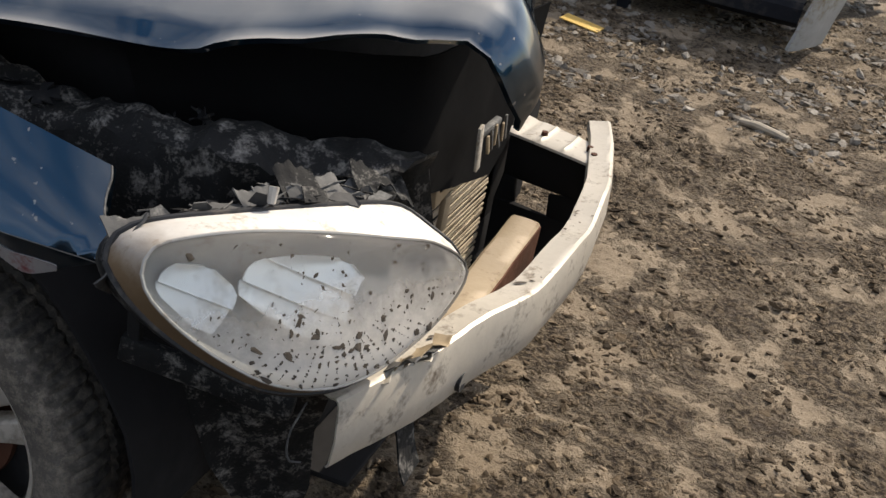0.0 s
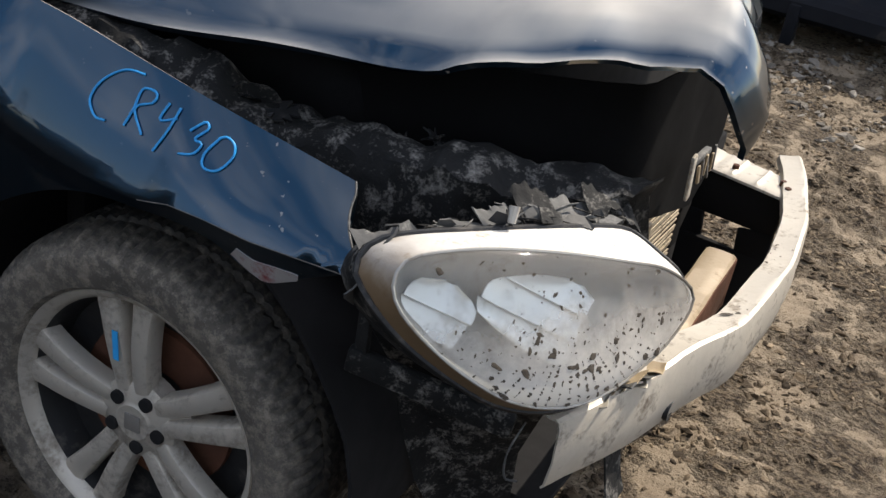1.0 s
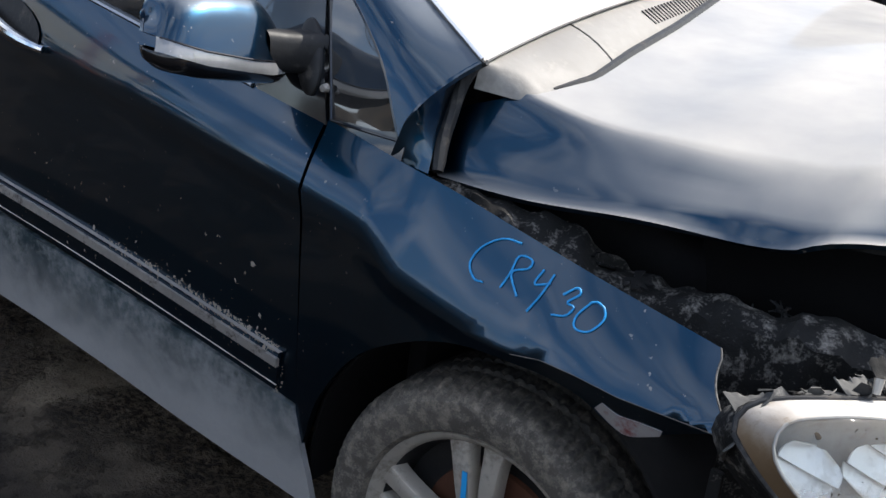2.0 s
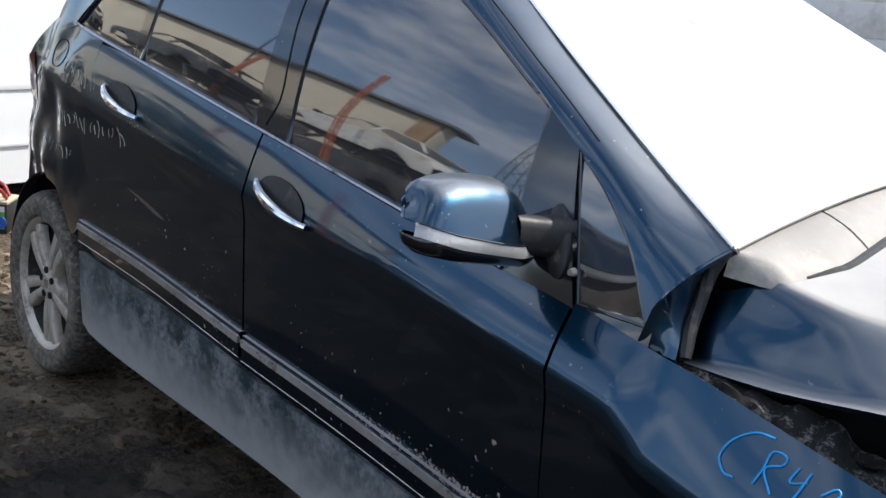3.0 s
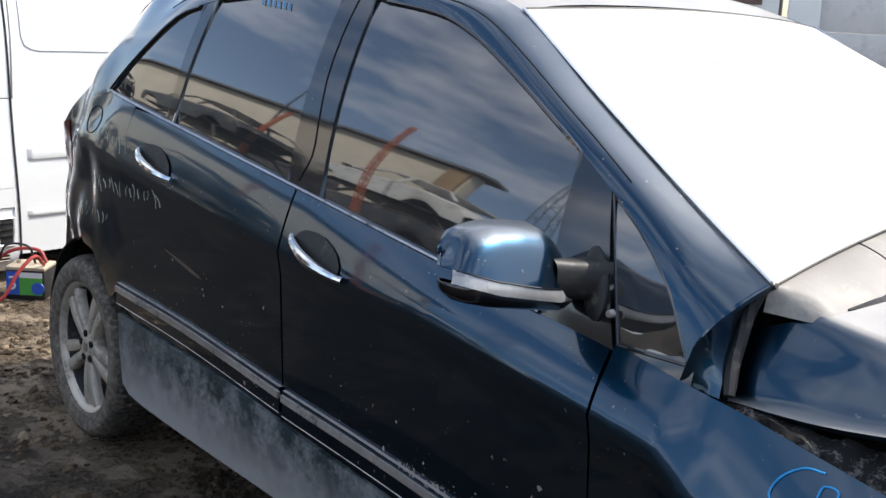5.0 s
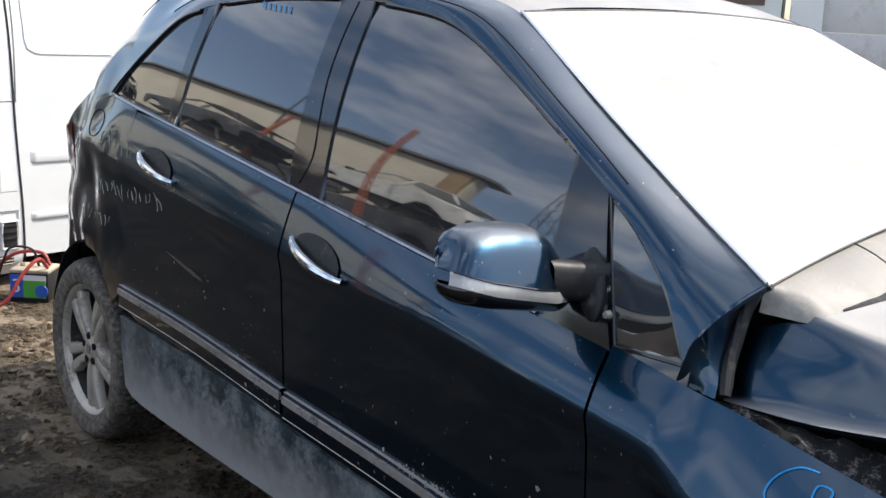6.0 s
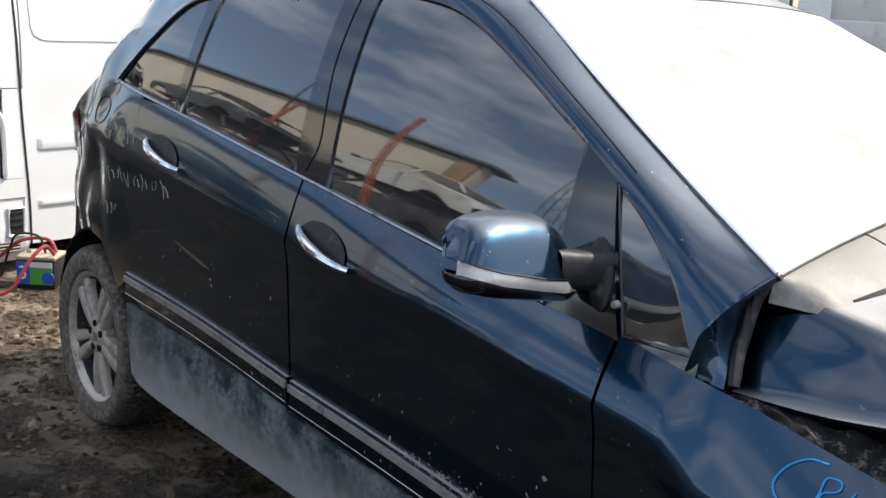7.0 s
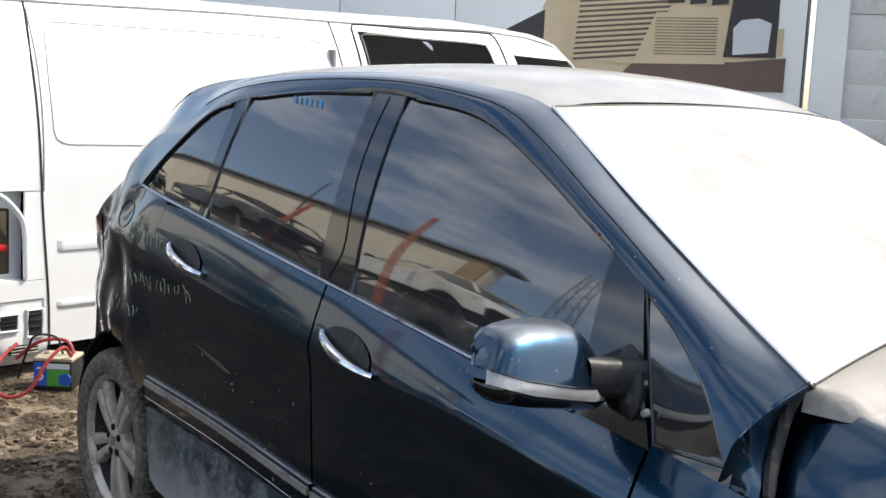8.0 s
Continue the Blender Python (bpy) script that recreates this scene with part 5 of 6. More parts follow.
for k in range(300):
    f = rnd.random() ** 0.55
    x = -1.02 + 0.565 * f
    z = 0.5245 - 0.040 * f + 0.022 + abs(rnd.gauss(0, 0.0035 + 0.004 * math.sin(math.pi * f)))
    blob(bm, Vector(on_side(x, z, 0.0108 if z < 0.5485 - 0.040 * f else 0.0006)), (0, -1, 0.05), 0.0012 + 0.0034 * rnd.random() ** 2, rnd)
for k in range(40):
    blob(bm, Vector(on_side(-0.452 + rnd.gauss(0, 0.007), 0.455 + rnd.gauss(0, 0.022), 0.0006)), (0, -1, 0.05), 0.001 + 0.003 * rnd.random() ** 2, rnd)
tagged(part("mud_spatter", bm, PALEMUD, front_right), "pale caked mud at the strip's end", kind="stuff")
# filler flap, a ring-shaped joint
part("filler_flap", tube([on_side(-2.675 + 0.056 * math.cos(a), 1.088 + 0.042 * math.sin(a) - 0.0 * a, 0.001) for a in np.linspace(0, 2 * math.pi, 28)], 0.0013, 5, caps=False), DEEP, quarter_right)
# joint between door frames and the roof rail
for side in (-1, 1):
    a = [np.array(on_side(x, z, 0.002, side)) for x, z in spline(GLASS_TOP + [(-2.80, 1.187)], 60)]
    b = [np.array((x, side * y, z)) for x, y, z in spline(ROOF_EDGE, 60)]
    bow = 0.018 * math.sin(math.pi * 0.42)
    part("frame_joint", tube([tuple(p + (q - p) * 0.42 + np.array((0, side * bow, bow * 0.6))) for p, q in list(zip(a, b))[7:50]], 0.0016, 5), DEEP, car)
# blue dash on a spoke of the front wheel
front_wheel = [o for o in car.children if o.name == "wheel"][0]
part("paint_stroke", sheet([[(-0.036 - 0.004 * f + 0.010 * g, -0.0185, 0.105 + 0.050 * f) for g in (0, 0.5, 1)] for f in np.linspace(0, 1, 6)], 0.0015), BLUEINK, front_wheel, "dash of blue marker")


# ---- ground: one sheet, fine near the car ----
def spread(lo, hi, step, far):
    out, s, v = [], step, hi
    while v < far:
        s *= 1.22
        v += s
        out.append(v)
    inn, s, v = [], step, lo
    while v > -far:
        s *= 1.22
        v -= s
        inn.append(v)
    return np.array(inn[::-1] + list(np.arange(lo, hi + step / 2, step)) + out)


def ground_height(x, y):
    q = Vector((x, y, 0.0))
    lumps = max(0.0, noise.noise(q * 1.3 + Vector((5, 2, 0))) + 0.25)
    fine = noise.noise(q * 11.0) * 0.010 + noise.noise(q * 27.0) * 0.011
    heap = max(0.0, noise.noise(q * 16.0 + Vector((0, 0, 4))) - 0.05) * 0.026 + noise.noise(q * 45.0) * 0.008
    return 0.022 * noise.noise(q * 0.8) + 0.014 * noise.noise(q * 3.1) + (fine + heap) * (0.30 + 1.3 * lumps) - 0.008


gx = np.concatenate([[v for v in spread(-6.2, 3.0, 0.030, 700) if v < 0.45], np.arange(0.46, 2.4, 0.010), [v for v in spread(-6.2, 3.0, 0.030, 700) if v > 2.41]])
gy = np.concatenate([[v for v in spread(-2.2, 4.6, 0.030, 700) if v < -0.75], np.arange(-0.74, 2.2, 0.010), [v for v in spread(-2.2, 4.6, 0.030, 700) if v > 2.21]])
verts = [(x, y, ground_height(x, y)) for y in gy for x in gx]
nx = len(gx)
faces = [(j * nx + i, j * nx + i + 1, (j + 1) * nx + i + 1, (j + 1) * nx + i) for j in range(len(gy) - 1) for i in range(nx - 1)]
me = bpy.data.meshes.new("ground")
me.from_pydata(verts, [], faces)
me.polygons.foreach_set("use_smooth", [True] * len(faces))


def earth(name):
    """Trodden soil: dry crust over damp dark mud, glossy where wet; shade on the car's right is painted in."""
    m = bpy.data.materials.new(name)
    m.use_nodes = True
    n, l = m.node_tree.nodes, m.node_tree.links
    b = n["Principled BSDF"]
    tc, sep = n.new("ShaderNodeTexCoord"), n.new("ShaderNodeSeparateXYZ")
    l.new(tc.outputs["Object"], sep.inputs[0])

    def tex(scale, detail, rough=0.6, warp=0.0):
        t = n.new("ShaderNodeTexNoise")
        for k, v in (("Scale", scale), ("Detail", detail), ("Roughness", rough), ("Distortion", warp)):
            t.inputs[k].default_value = v
        l.new(tc.outputs["Object"], t.inputs["Vector"])
        return t.outputs["Fac"]

    def ramp(v, f0, f1, t0=0.0, t1=1.0):
        r = n.new("ShaderNodeMapRange")
        for k, x in (("From Min", f0), ("From Max", f1), ("To Min", t0), ("To Max", t1)):
            r.inputs[k].default_value = x
        l.new(v, r.inputs["Value"])
        return r.outputs["Result"]

    def calc(op, p, q):
        c = n.new("ShaderNodeMath")
        c.operation = op
        for i, v in enumerate((p, q)):
            if isinstance(v, float):
                c.inputs[i].default_value = v
            else:
                l.new(v, c.inputs[i])
        return c.outputs[0]

    def mix(f, p, q):
        x = n.new("ShaderNodeMix")
        x.data_type = "RGBA"
        l.new(f, x.inputs[0])
        for i, v in ((6, p), (7, q)):
            if isinstance(v, tuple):
                x.inputs[i].default_value = (*v, 1)
            else:
                l.new(v, x.inputs[i])
        return x.outputs[2]

    crumb, grit, clump, broad = tex(55, 5, 0.65), tex(210, 3), tex(7, 6, 0.68), tex(1.1, 4)
    patch = tex(3.6, 8, 0.72)
    loose = ramp(calc("ADD", patch, calc("MULTIPLY", clump, 0.35)), 0.64, 0.74)
    smooth_ = mix(ramp(clump, 0.35, 0.65), (0.195, 0.150, 0.104), (0.290, 0.232, 0.165))
    smooth_ = mix(ramp(grit, 0.55, 0.68, 0.0, 0.6), smooth_, (0.075, 0.054, 0.036))
    smooth_ = mix(ramp(tex(95, 3), 0.60, 0.68, 0.0, 0.8), smooth_, (0.055, 0.038, 0.024))
    rough_ = mix(ramp(crumb, 0.43, 0.58), (0.040, 0.027, 0.017), (0.235, 0.178, 0.118))
    col = mix(loose, smooth_, rough_)
    # damp share raised to the right, leading into the painted shade
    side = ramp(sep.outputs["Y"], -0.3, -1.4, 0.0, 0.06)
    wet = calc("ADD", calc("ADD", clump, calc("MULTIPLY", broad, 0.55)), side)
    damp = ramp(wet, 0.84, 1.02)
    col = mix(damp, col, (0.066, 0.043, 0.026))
    # shade on the car's right, painted as a near-black ground colour
    painted_shade = ramp(calc("ADD", calc("ADD", calc("MULTIPLY", sep.outputs["Y"], -0.55), broad), ramp(sep.outputs["X"], -3.2, -2.0, -0.33, 0.0)), 0.74, 1.08)

    col = mix(painted_shade, col, (0.026, 0.020, 0.016))
    l.new(col, b.inputs["Base Color"])
    l.new(ramp(wet, 0.86, 1.05, 0.93, 0.62), b.inputs["Roughness"])
    b.inputs["Specular IOR Level"].default_value = 0.3
    high = calc("ADD", calc("MULTIPLY", calc("MULTIPLY", crumb, 1.3), calc("ADD", loose, 0.12)), calc("ADD", calc("MULTIPLY", grit, 0.10), calc("MULTIPLY", clump, 0.35)))
    bn = n.new("ShaderNodeBump")
    bn.inputs["Strength"].default_value, bn.inputs["Distance"].default_value = 1.0, 0.045
    l.new(high, bn.inputs["Height"])
    l.new(bn.outputs["Normal"], b.inputs["Normal"])
    return m


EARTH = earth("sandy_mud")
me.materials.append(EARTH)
tagged(new("ground", me), "trodden sandy mud with clods and dark damp patches, shade painted in on one side", "ground", kind="structure")


def scatter(name, label, count, mat, low, high, area, seed, power=4):
    """Clods lying on the ground, one mesh."""
    r0 = random.Random(seed)
    ico = bmesh.new()
    bmesh.ops.create_icosphere(ico, subdivisions=1, radius=1)
    base = [v.co.copy() for v in ico.verts]
    tri = [tuple(v.index for v in f.verts) for f in ico.faces]
    ico.free()
    vs, fs = [], []
    x0, x1, y0, y1 = area
    made = 0
    while made < count:
        x, y = r0.uniform(x0, x1), r0.uniform(y0, y1)
        if noise.noise(Vector((x * 3.4, y * 3.4, 3.0))) + 0.5 * noise.noise(Vector((x * 7, y * 7, 3.0))) < r0.uniform(-0.35, 0.55):
            continue
        r = low + (high - low) * r0.random() ** power
        m = Matrix.Translation((x, y, ground_height(x, y) + r * 0.02)) @ Euler((r0.uniform(-0.3, 0.3), r0.uniform(-0.3, 0.3), r0.uniform(0, 6))).to_matrix().to_4x4() @ Matrix.Diagonal((r * r0.uniform(0.8, 1.9), r * r0.uniform(0.6, 1.2), r * r0.uniform(0.35, 0.8), 1))
        o = len(vs)
        shift = Vector((r0.uniform(0, 50), 0, 0))
        for c in base:
            vs.append(tuple(m @ (c * (1 + 0.5 * noise.noise(c * 1.6 + shift)) * r0.uniform(0.5, 1.3))))
        fs += [tuple(o + i for i in t) for t in tri]
        made += 1
    mesh = bpy.data.meshes.new(name)
    mesh.from_pydata(vs, [], fs)
    mesh.materials.append(mat)
    return tagged(new(name, mesh), label, "mud clods", kind="stuff")


def clod_soil(name, dark, light):
    """Soil of crumbs, each crumb with its own dampness."""
    m = material(name, light, 0.95, 0, 0, 90, 0.35, 0.7, specular=0.2)
    n, l = m.node_tree.nodes, m.node_tree.links
    b = n["Principled BSDF"]
    geo, mix = n.new("ShaderNodeNewGeometry"), n.new("ShaderNodeMix")
    mix.data_type, mix.inputs[6].default_value = "RGBA", (*dark, 1)
    l.new(geo.outputs["Random Per Island"], mix.inputs[0])
    l.new(b.inputs["Base Color"].links[0].from_socket, mix.inputs[7])
    l.new(mix.outputs[2], b.inputs["Base Color"])
    return m


CLOD = clod_soil("mud_clod", (0.030, 0.021, 0.013), (0.13, 0.094, 0.059))
CLOD_PALE = clod_soil("dry_mud_clod", (0.07, 0.05, 0.032), (0.27, 0.205, 0.136))
scatter("mud_clods", "crumbled dark clods of damp mud", 46000, CLOD, 0.0018, 0.0150, (-0.4, 3.0, -0.8, 4.6), 5, 6)
scatter("dry_clods", "dry pale crumbs of mud on the ground", 30000, CLOD_PALE, 0.0016, 0.013, (-0.4, 3.2, -0.8, 5.2), 6, 6)
scatter("mud_clods", "crumbled clods of mud near the rear wheel", 14000, CLOD, 0.002, 0.024, (-6.2, -2.0, -1.8, 1.2), 8, 7)
scatter("dry_clods", "dry pale crumbs of mud near the rear wheel", 12000, CLOD_PALE, 0.002, 0.022, (-6.2, -2.6, -1.8, 1.2), 9, 7)
scatter("rubble", "loose grey rubble and stones on the mud", 5200, clod_soil("grey_rubble", (0.06, 0.05, 0.04), (0.30, 0.27, 0.23)), 0.004, 0.030, (-0.3, 3.0, 2.3, 5.6), 12, 3)
YELLOW = material("yellow_card", (0.62, 0.40, 0.10), 0.7, 0, 0, 30, 0.1)
bm = block((0.20, 0.085, 0.006), (0, 0, 0), 0.002)
strip = part("yellow_board", rough_up(bm, 0.006, 6), YELLOW)
strip.matrix_world = pose(-0.06, 3.17, ground_height(-0.06, 3.17) + 0.012, 3, 4, -8)
tagged(strip, "small yellow board lying on the mud", "board")
stick = part("wooden_stick", tube([(-0.10, 0, 0), (-0.03, 0.006, 0.004), (0.04, 0, 0.003), (0.105, -0.004, 0)], [0.012, 0.017, 0.016, 0.012], 9), material("weathered_wood", (0.42, 0.36, 0.28), 0.85, 0, 0, 50, 0.3, 0.3))
stick.matrix_world = pose(0.895, 2.455, ground_height(0.895, 2.455) + 0.012, 0, 0, -14)
tagged(stick, "short weathered stick lying on the mud", "stick")

# ---- white van behind ----
van = thing("van", "white panel van with rear lamp and bumper missing", "van", at=pose(-4.84, -0.75, 0, 0, 0, 102.7))
GREYSEAM = material("dark_joint", (0.02, 0.02, 0.02), 0.8, 0, 0, 30, 0.2)


def van_roof(x):
    return float(np.interp(x, [0.0, 0.12, 0.75, 1.73, 2.8, 4.3, 4.9, 5.2, 5.45, 5.7, 6.0], [1.86, 1.92, 1.945, 1.99, 2.02, 2.085, 2.075, 2.03, 1.80, 1.45, 1.10]))


def van_y(z):
    """How far the side leans in with height."""
    return 0.01 + 0.30 * max(0, z - 1.05) ** 2.4 + 0.05 * max(0, 0.5 - z) ** 1.5


def van_sheet(x0, x1, z0, z1, nx=2, nz=10, off=0.0, thick=0.012, owner=van, name="side_panel", mat=WHITE, label=""):
    rows = []
    for j in range(nz + 1):
        row = []
        for i in range(nx + 1):
            x = x0 + (x1 - x0) * i / nx
            z = z0 + (min(z1, van_roof(x)) - z0) * j / nz
            row.append((x, van_y(z) + off, z))
        rows.append(row)
    return part(name, sheet(rows, thick), mat, owner, label)


# the rear corner, cut round the empty lamp opening
van_sheet(0.0, 0.375, 0.955, 2.2, 6, 12, name="rear_corner_top")
van_sheet(0.275, 0.385, 0.50, 0.95, 3, 6, name="rear_corner_side")
van_sheet(0.0, 0.07, 0.50, 0.95, 2, 6, name="rear_corner_edge")
van_sheet(0.03, 0.395, 0.40, 0.497, 6, 2, name="rear_corner_low")
rows = [[(0.07 + 0.20 * f, 0.012, 0.50 + 0.0 * f) for f in np.linspace(0, 1, 8)], [(0.07 + 0.20 * f, 0.11, 0.52) for f in np.linspace(0, 1, 8)]]
part("lamp_box_floor", sheet(rows, 0.006), WHITE, van)
part("lamp_box_back", block((0.24, 0.008, 0.56), (0.17, 0.075, 0.74), 0.002), WHITE, van)
part("lamp_box_wall", block((0.008, 0.12, 0.46), (0.068, 0.075, 0.74), 0.002), WHITE, van)
part("lamp_gap", block((0.075, 0.010, 0.33), (0.182, 0.066, 0.70), 0.01), material("dark_ochre_void", (0.06, 0.045, 0.025), 0.8, 0, 0, 20, 0.3), van)
part("lamp_stub", block((0.05, 0.02, 0.035), (0.180, 0.055, 0.67), 0.006), material("red_stub", (0.5, 0.02, 0.02), 0.3, 0, 0, 20, 0.1), van, "stub of red lamp plastic")
for p in ([(0.280, 0.004, 0.52), (0.272, 0.004, 0.76), (0.232, 0.004, 0.85), (0.14, 0.004, 0.935), (0.060, 0.004, 0.945)],):
    part("lamp_rim", tube(p, 0.016, 8, smooth=20), WHITE, van)
part("amber_reflector", block((0.05, 0.012, 0.055), (0.104, 0.004, 0.466), 0.004), material("amber_plastic", (0.35, 0.13, 0.03), 0.4, 0, 0, 20, 0.2), van, "dull amber side reflector")
# bare corner where the bumper was, with two vents
rows = [[(x, 0.02 + 0.06 * max(0, (0.16 - z) / 0.10) ** 2 + 0.05 * max(0, (0.16 - x) / 0.06) ** 2, z) for x in np.linspace(0.10, 0.41, 10)] for z in np.linspace(0.06, 0.395, 9)]
part("bumper_corner", sheet(rows, 0.012), WHITE, van)
grille = part("step_grille", block((0.16, 0.02, 0.05), (0.275, 0.022, 0.145), 0.006), BLACK, van, "black step grille")
for k in range(3):
    part("grille_slat", block((0.15, 0.012, 0.005), (0.275, 0.010, 0.128 + 0.016 * k), 0.001), ALLOY, grille)
for x, z, w, h in ((0.335, 0.275, 0.085, 0.14), (0.19, 0.29, 0.10, 0.085)):
    vent = part("vent", block((w, 0.012, h), (x, 0.018, z), 0.012), BLACK, van, "black air vent")
    for k in range(4):
        part("vent_slat", block((w * 0.85, 0.010, 0.006), (x, 0.010, z - h * 0.35 + h * 0.23 * k), 0), BLACK, vent)
    loop = [(x - w / 2, 0.014, z - h / 2), (x + w / 2, 0.014, z - h / 2), (x + w / 2, 0.014, z + h / 2), (x - w / 2, 0.014, z + h / 2)]
    part("vent_rim", tube(loop + loop[:2], 0.010, 6), WHITE, vent)
part("silencer", tube([(0.05, 0.25, 0.22), (0.25, 0.16, 0.20), (0.5, 0.3, 0.2)], 0.07, 12, smooth=8), RUST, van, "rusty silencer")
# long side: panels either side of the joints
van_sheet(0.385, 2.575, 0.15, 2.2, 14, 18, name="load_side")
van_sheet(2.585, 2.83, 0.30, 2.2, 3, 16, name="door_post")
van_sheet(2.83, 4.26, 0.30, 1.66, 8, 12, name="cab_door", label="white cab door with an empty window")
van_sheet(2.83, 4.26, 1.945, 2.2, 8, 3, name="cab_roof_edge")
van_sheet(4.26, 4.58, 0.30, 2.2, 3, 14, name="screen_post")
van_sheet(4.58, 5.98, 0.30, 1.72, 12, 10, name="front_side")
van_sheet(4.58, 5.40, 1.895, 2.2, 6, 2, name="front_roof_edge")
rim = [(2.84, 1.66), (2.85, 1.88), (2.90, 1.925), (3.45, 1.935), (4.18, 1.945), (4.25, 1.90), (4.265, 1.66)]
part("window_rim", tube([(x, van_y(z), z) for x, z in spline(rim, 40)], 0.012, 6), BLACK, van)
part("window_frame", tube([(x, van_y(z) - 0.004, z) for x, z in spline([(2.76, 1.66), (2.78, 1.94), (2.84, 1.99), (3.5, 2.01), (4.3, 2.045), (4.42, 2.00), (4.44, 1.66)], 40)], 0.006, 6), GREYSEAM, van)
part("joint", tube([(x, van_y(z) - 0.001, z) for x, z in spline([(0.420, 0.15), (0.409, 0.40), (0.372, 0.92), (0.352, 1.55), (0.380, 1.92)], 24)], 0.006, 5), GREYSEAM, van)
part("joint", tube([(2.58, van_y(z) - 0.001, z) for z in np.linspace(0.30, 2.0, 16)], 0.006, 5), GREYSEAM, van)
# recess edge as a raised line, its shade painted in greyer white; pressed ribs
rec = [(0.440, 1.30), (0.435, 1.50), (0.450, 1.70), (0.465, 1.77), (0.52, 1.808), (0.80, 1.815), (1.5, 1.835), (2.25, 1.85), (2.42, 1.84), (2.47, 1.77), (2.47, 1.5), (2.47, 1.30), (2.44, 1.21), (2.34, 1.19), (1.4, 1.187), (0.64, 1.19), (0.50, 1.195), (0.448, 1.23), (0.440, 1.30)]
part("recess_edge_line", tube([(x, van_y(z) - 0.001, z) for x, z in spline(rec, 120)], 0.0045, 5), material("white_recess_shade", (0.62, 0.63, 0.63), 0.5, 0, 0, 20, 0.05), van)
for z, h in ((0.670, 0.036), (0.362, 0.020)):
    rows = [[(x, van_y(z) + 0.002 - d * min(1, (x - 0.45) / 0.03), z + h * k) for x in np.concatenate([np.linspace(0.452, 0.49, 5), np.linspace(0.6, 2.4, 5)])] for k, d in ((-1, 0), (-0.8, 0.011), (-0.5, 0.014), (0.5, 0.014), (0.8, 0.011), (1, 0))]
    part("pressed_rib", sheet(rows), WHITE, van)
part("drip_rail", tube([(x, van_y(van_roof(x) - 0.02) - 0.006, van_roof(x) - 0.02) for x in np.linspace(0.1, 5.2, 30)], 0.012, 6), WHITE, van)
# roof, far side, ends, floor, wheels
rows = []
for f in np.linspace(0, 1, 12):
    rows.append([(x, van_y(van_roof(x)) + f * (1.9 - 2 * van_y(van_roof(x))), van_roof(x) + 0.06 * math.sin(math.pi * f)) for x in np.linspace(0, 6.0, 40)])
part("roof", sheet(rows, -0.015), WHITE, van)
rows = [[(x, 1.9 - van_y(z), z) for x in np.linspace(0.0, 5.9, 20) for z in [0.3 + (van_roof(x) - 0.3) * j / 8]] for j in range(9)]
part("far_side", sheet(rows, 0.015, flip=True), WHITE, van)
part("tail_doors", block((0.03, 1.75, 1.5), (0.02, 0.97, 1.10), 0.012), WHITE, van)
part("nose", block((0.06, 1.7, 0.75), (5.97, 0.95, 0.72), 0.03), WHITE, van)
part("load_floor", block((5.8, 1.75, 0.10), (3.0, 0.95, 0.34), 0.02), BLACK, van)
part("inner_wall", block((0.03, 1.7, 1.4), (2.5, 0.95, 1.1), 0.01), material("van_inside_grey", (0.25, 0.25, 0.24), 0.8, 0, 0, 20, 0.2), van)
for x in (1.15, 4.75):
    for y in (0.12, 1.78):
        wh = part("wheel", lathe([(0.0, -0.09), (0.16, -0.10), (0.20, -0.06), (0.21, 0.0), (0.21, 0.06), (0.16, 0.10), (0.0, 0.09)], 30, at=(x, y, 0.325)), ALLOY, van)
        part("tyre", lathe([(0.20, -0.09), (0.26, -0.105), (0.31, -0.095), (0.328, -0.06), (0.328, 0.06), (0.31, 0.095), (0.26, 0.105), (0.20, 0.09)], 40, at=(x, y, 0.325)), RUBBER, wh)

# battery pack with jump leads by the rear wheel
battery = thing("battery", "car battery with a blue and green label on the mud", "battery", at=pose(-4.60, -0.445, ground_height(-4.6, -0.445), 0, 0, 52))
part("case", block((0.19, 0.17, 0.15), (0, 0.085, 0.077), 0.008), BLACK, battery)
part("lid", block((0.195, 0.175, 0.018), (0, 0.085, 0.158), 0.006), material("buff_lid", (0.42, 0.36, 0.27), 0.7, 0, 0, 30, 0.2), battery, "dusty buff lid")
part("label_blue", block((0.062, 0.003, 0.115), (-0.060, -0.002, 0.085), 0), material("label_blue", (0.02, 0.10, 0.50), 0.4, 0, 0, 30, 0.1), battery)
part("label_green", block((0.110, 0.003, 0.085), (0.028, -0.002, 0.070), 0), material("label_green", (0.07, 0.36, 0.06), 0.4, 0, 0, 30, 0.1), battery)
part("label_white", block((0.110, 0.003, 0.026), (0.028, -0.002, 0.127), 0), material("label_white", (0.75, 0.75, 0.75), 0.5, 0, 0, 30, 0.1), battery)
part("label_roundel", lathe([(0.0, -0.006), (0.030, -0.006), (0.032, -0.003)], 24, "y", (0.062, 0, 0.062)), material("label_blue_two", (0.02, 0.10, 0.50), 0.4, 0, 0, 30, 0.1), battery)
txt = bpy.data.curves.new("numeral", "FONT")
txt.body, txt.size, txt.extrude, txt.align_x = "3", 0.095, 0.001, "CENTER"
num = new("numeral", txt)
num.data.materials.append(material("label_white_ink", (0.8, 0.8, 0.8), 0.5, 0, 0, 30, 0.05))
num.parent, num.matrix_local = battery, pose(-0.060, -0.005, 0.055, 90, 0, 0)
for x in (-0.06, 0.06):
    part("terminal", lathe([(0.0, 0.018), (0.010, 0.018), (0.011, 0.0)], 12, "z", (x, 0.085, 0.167)), FIN, battery)
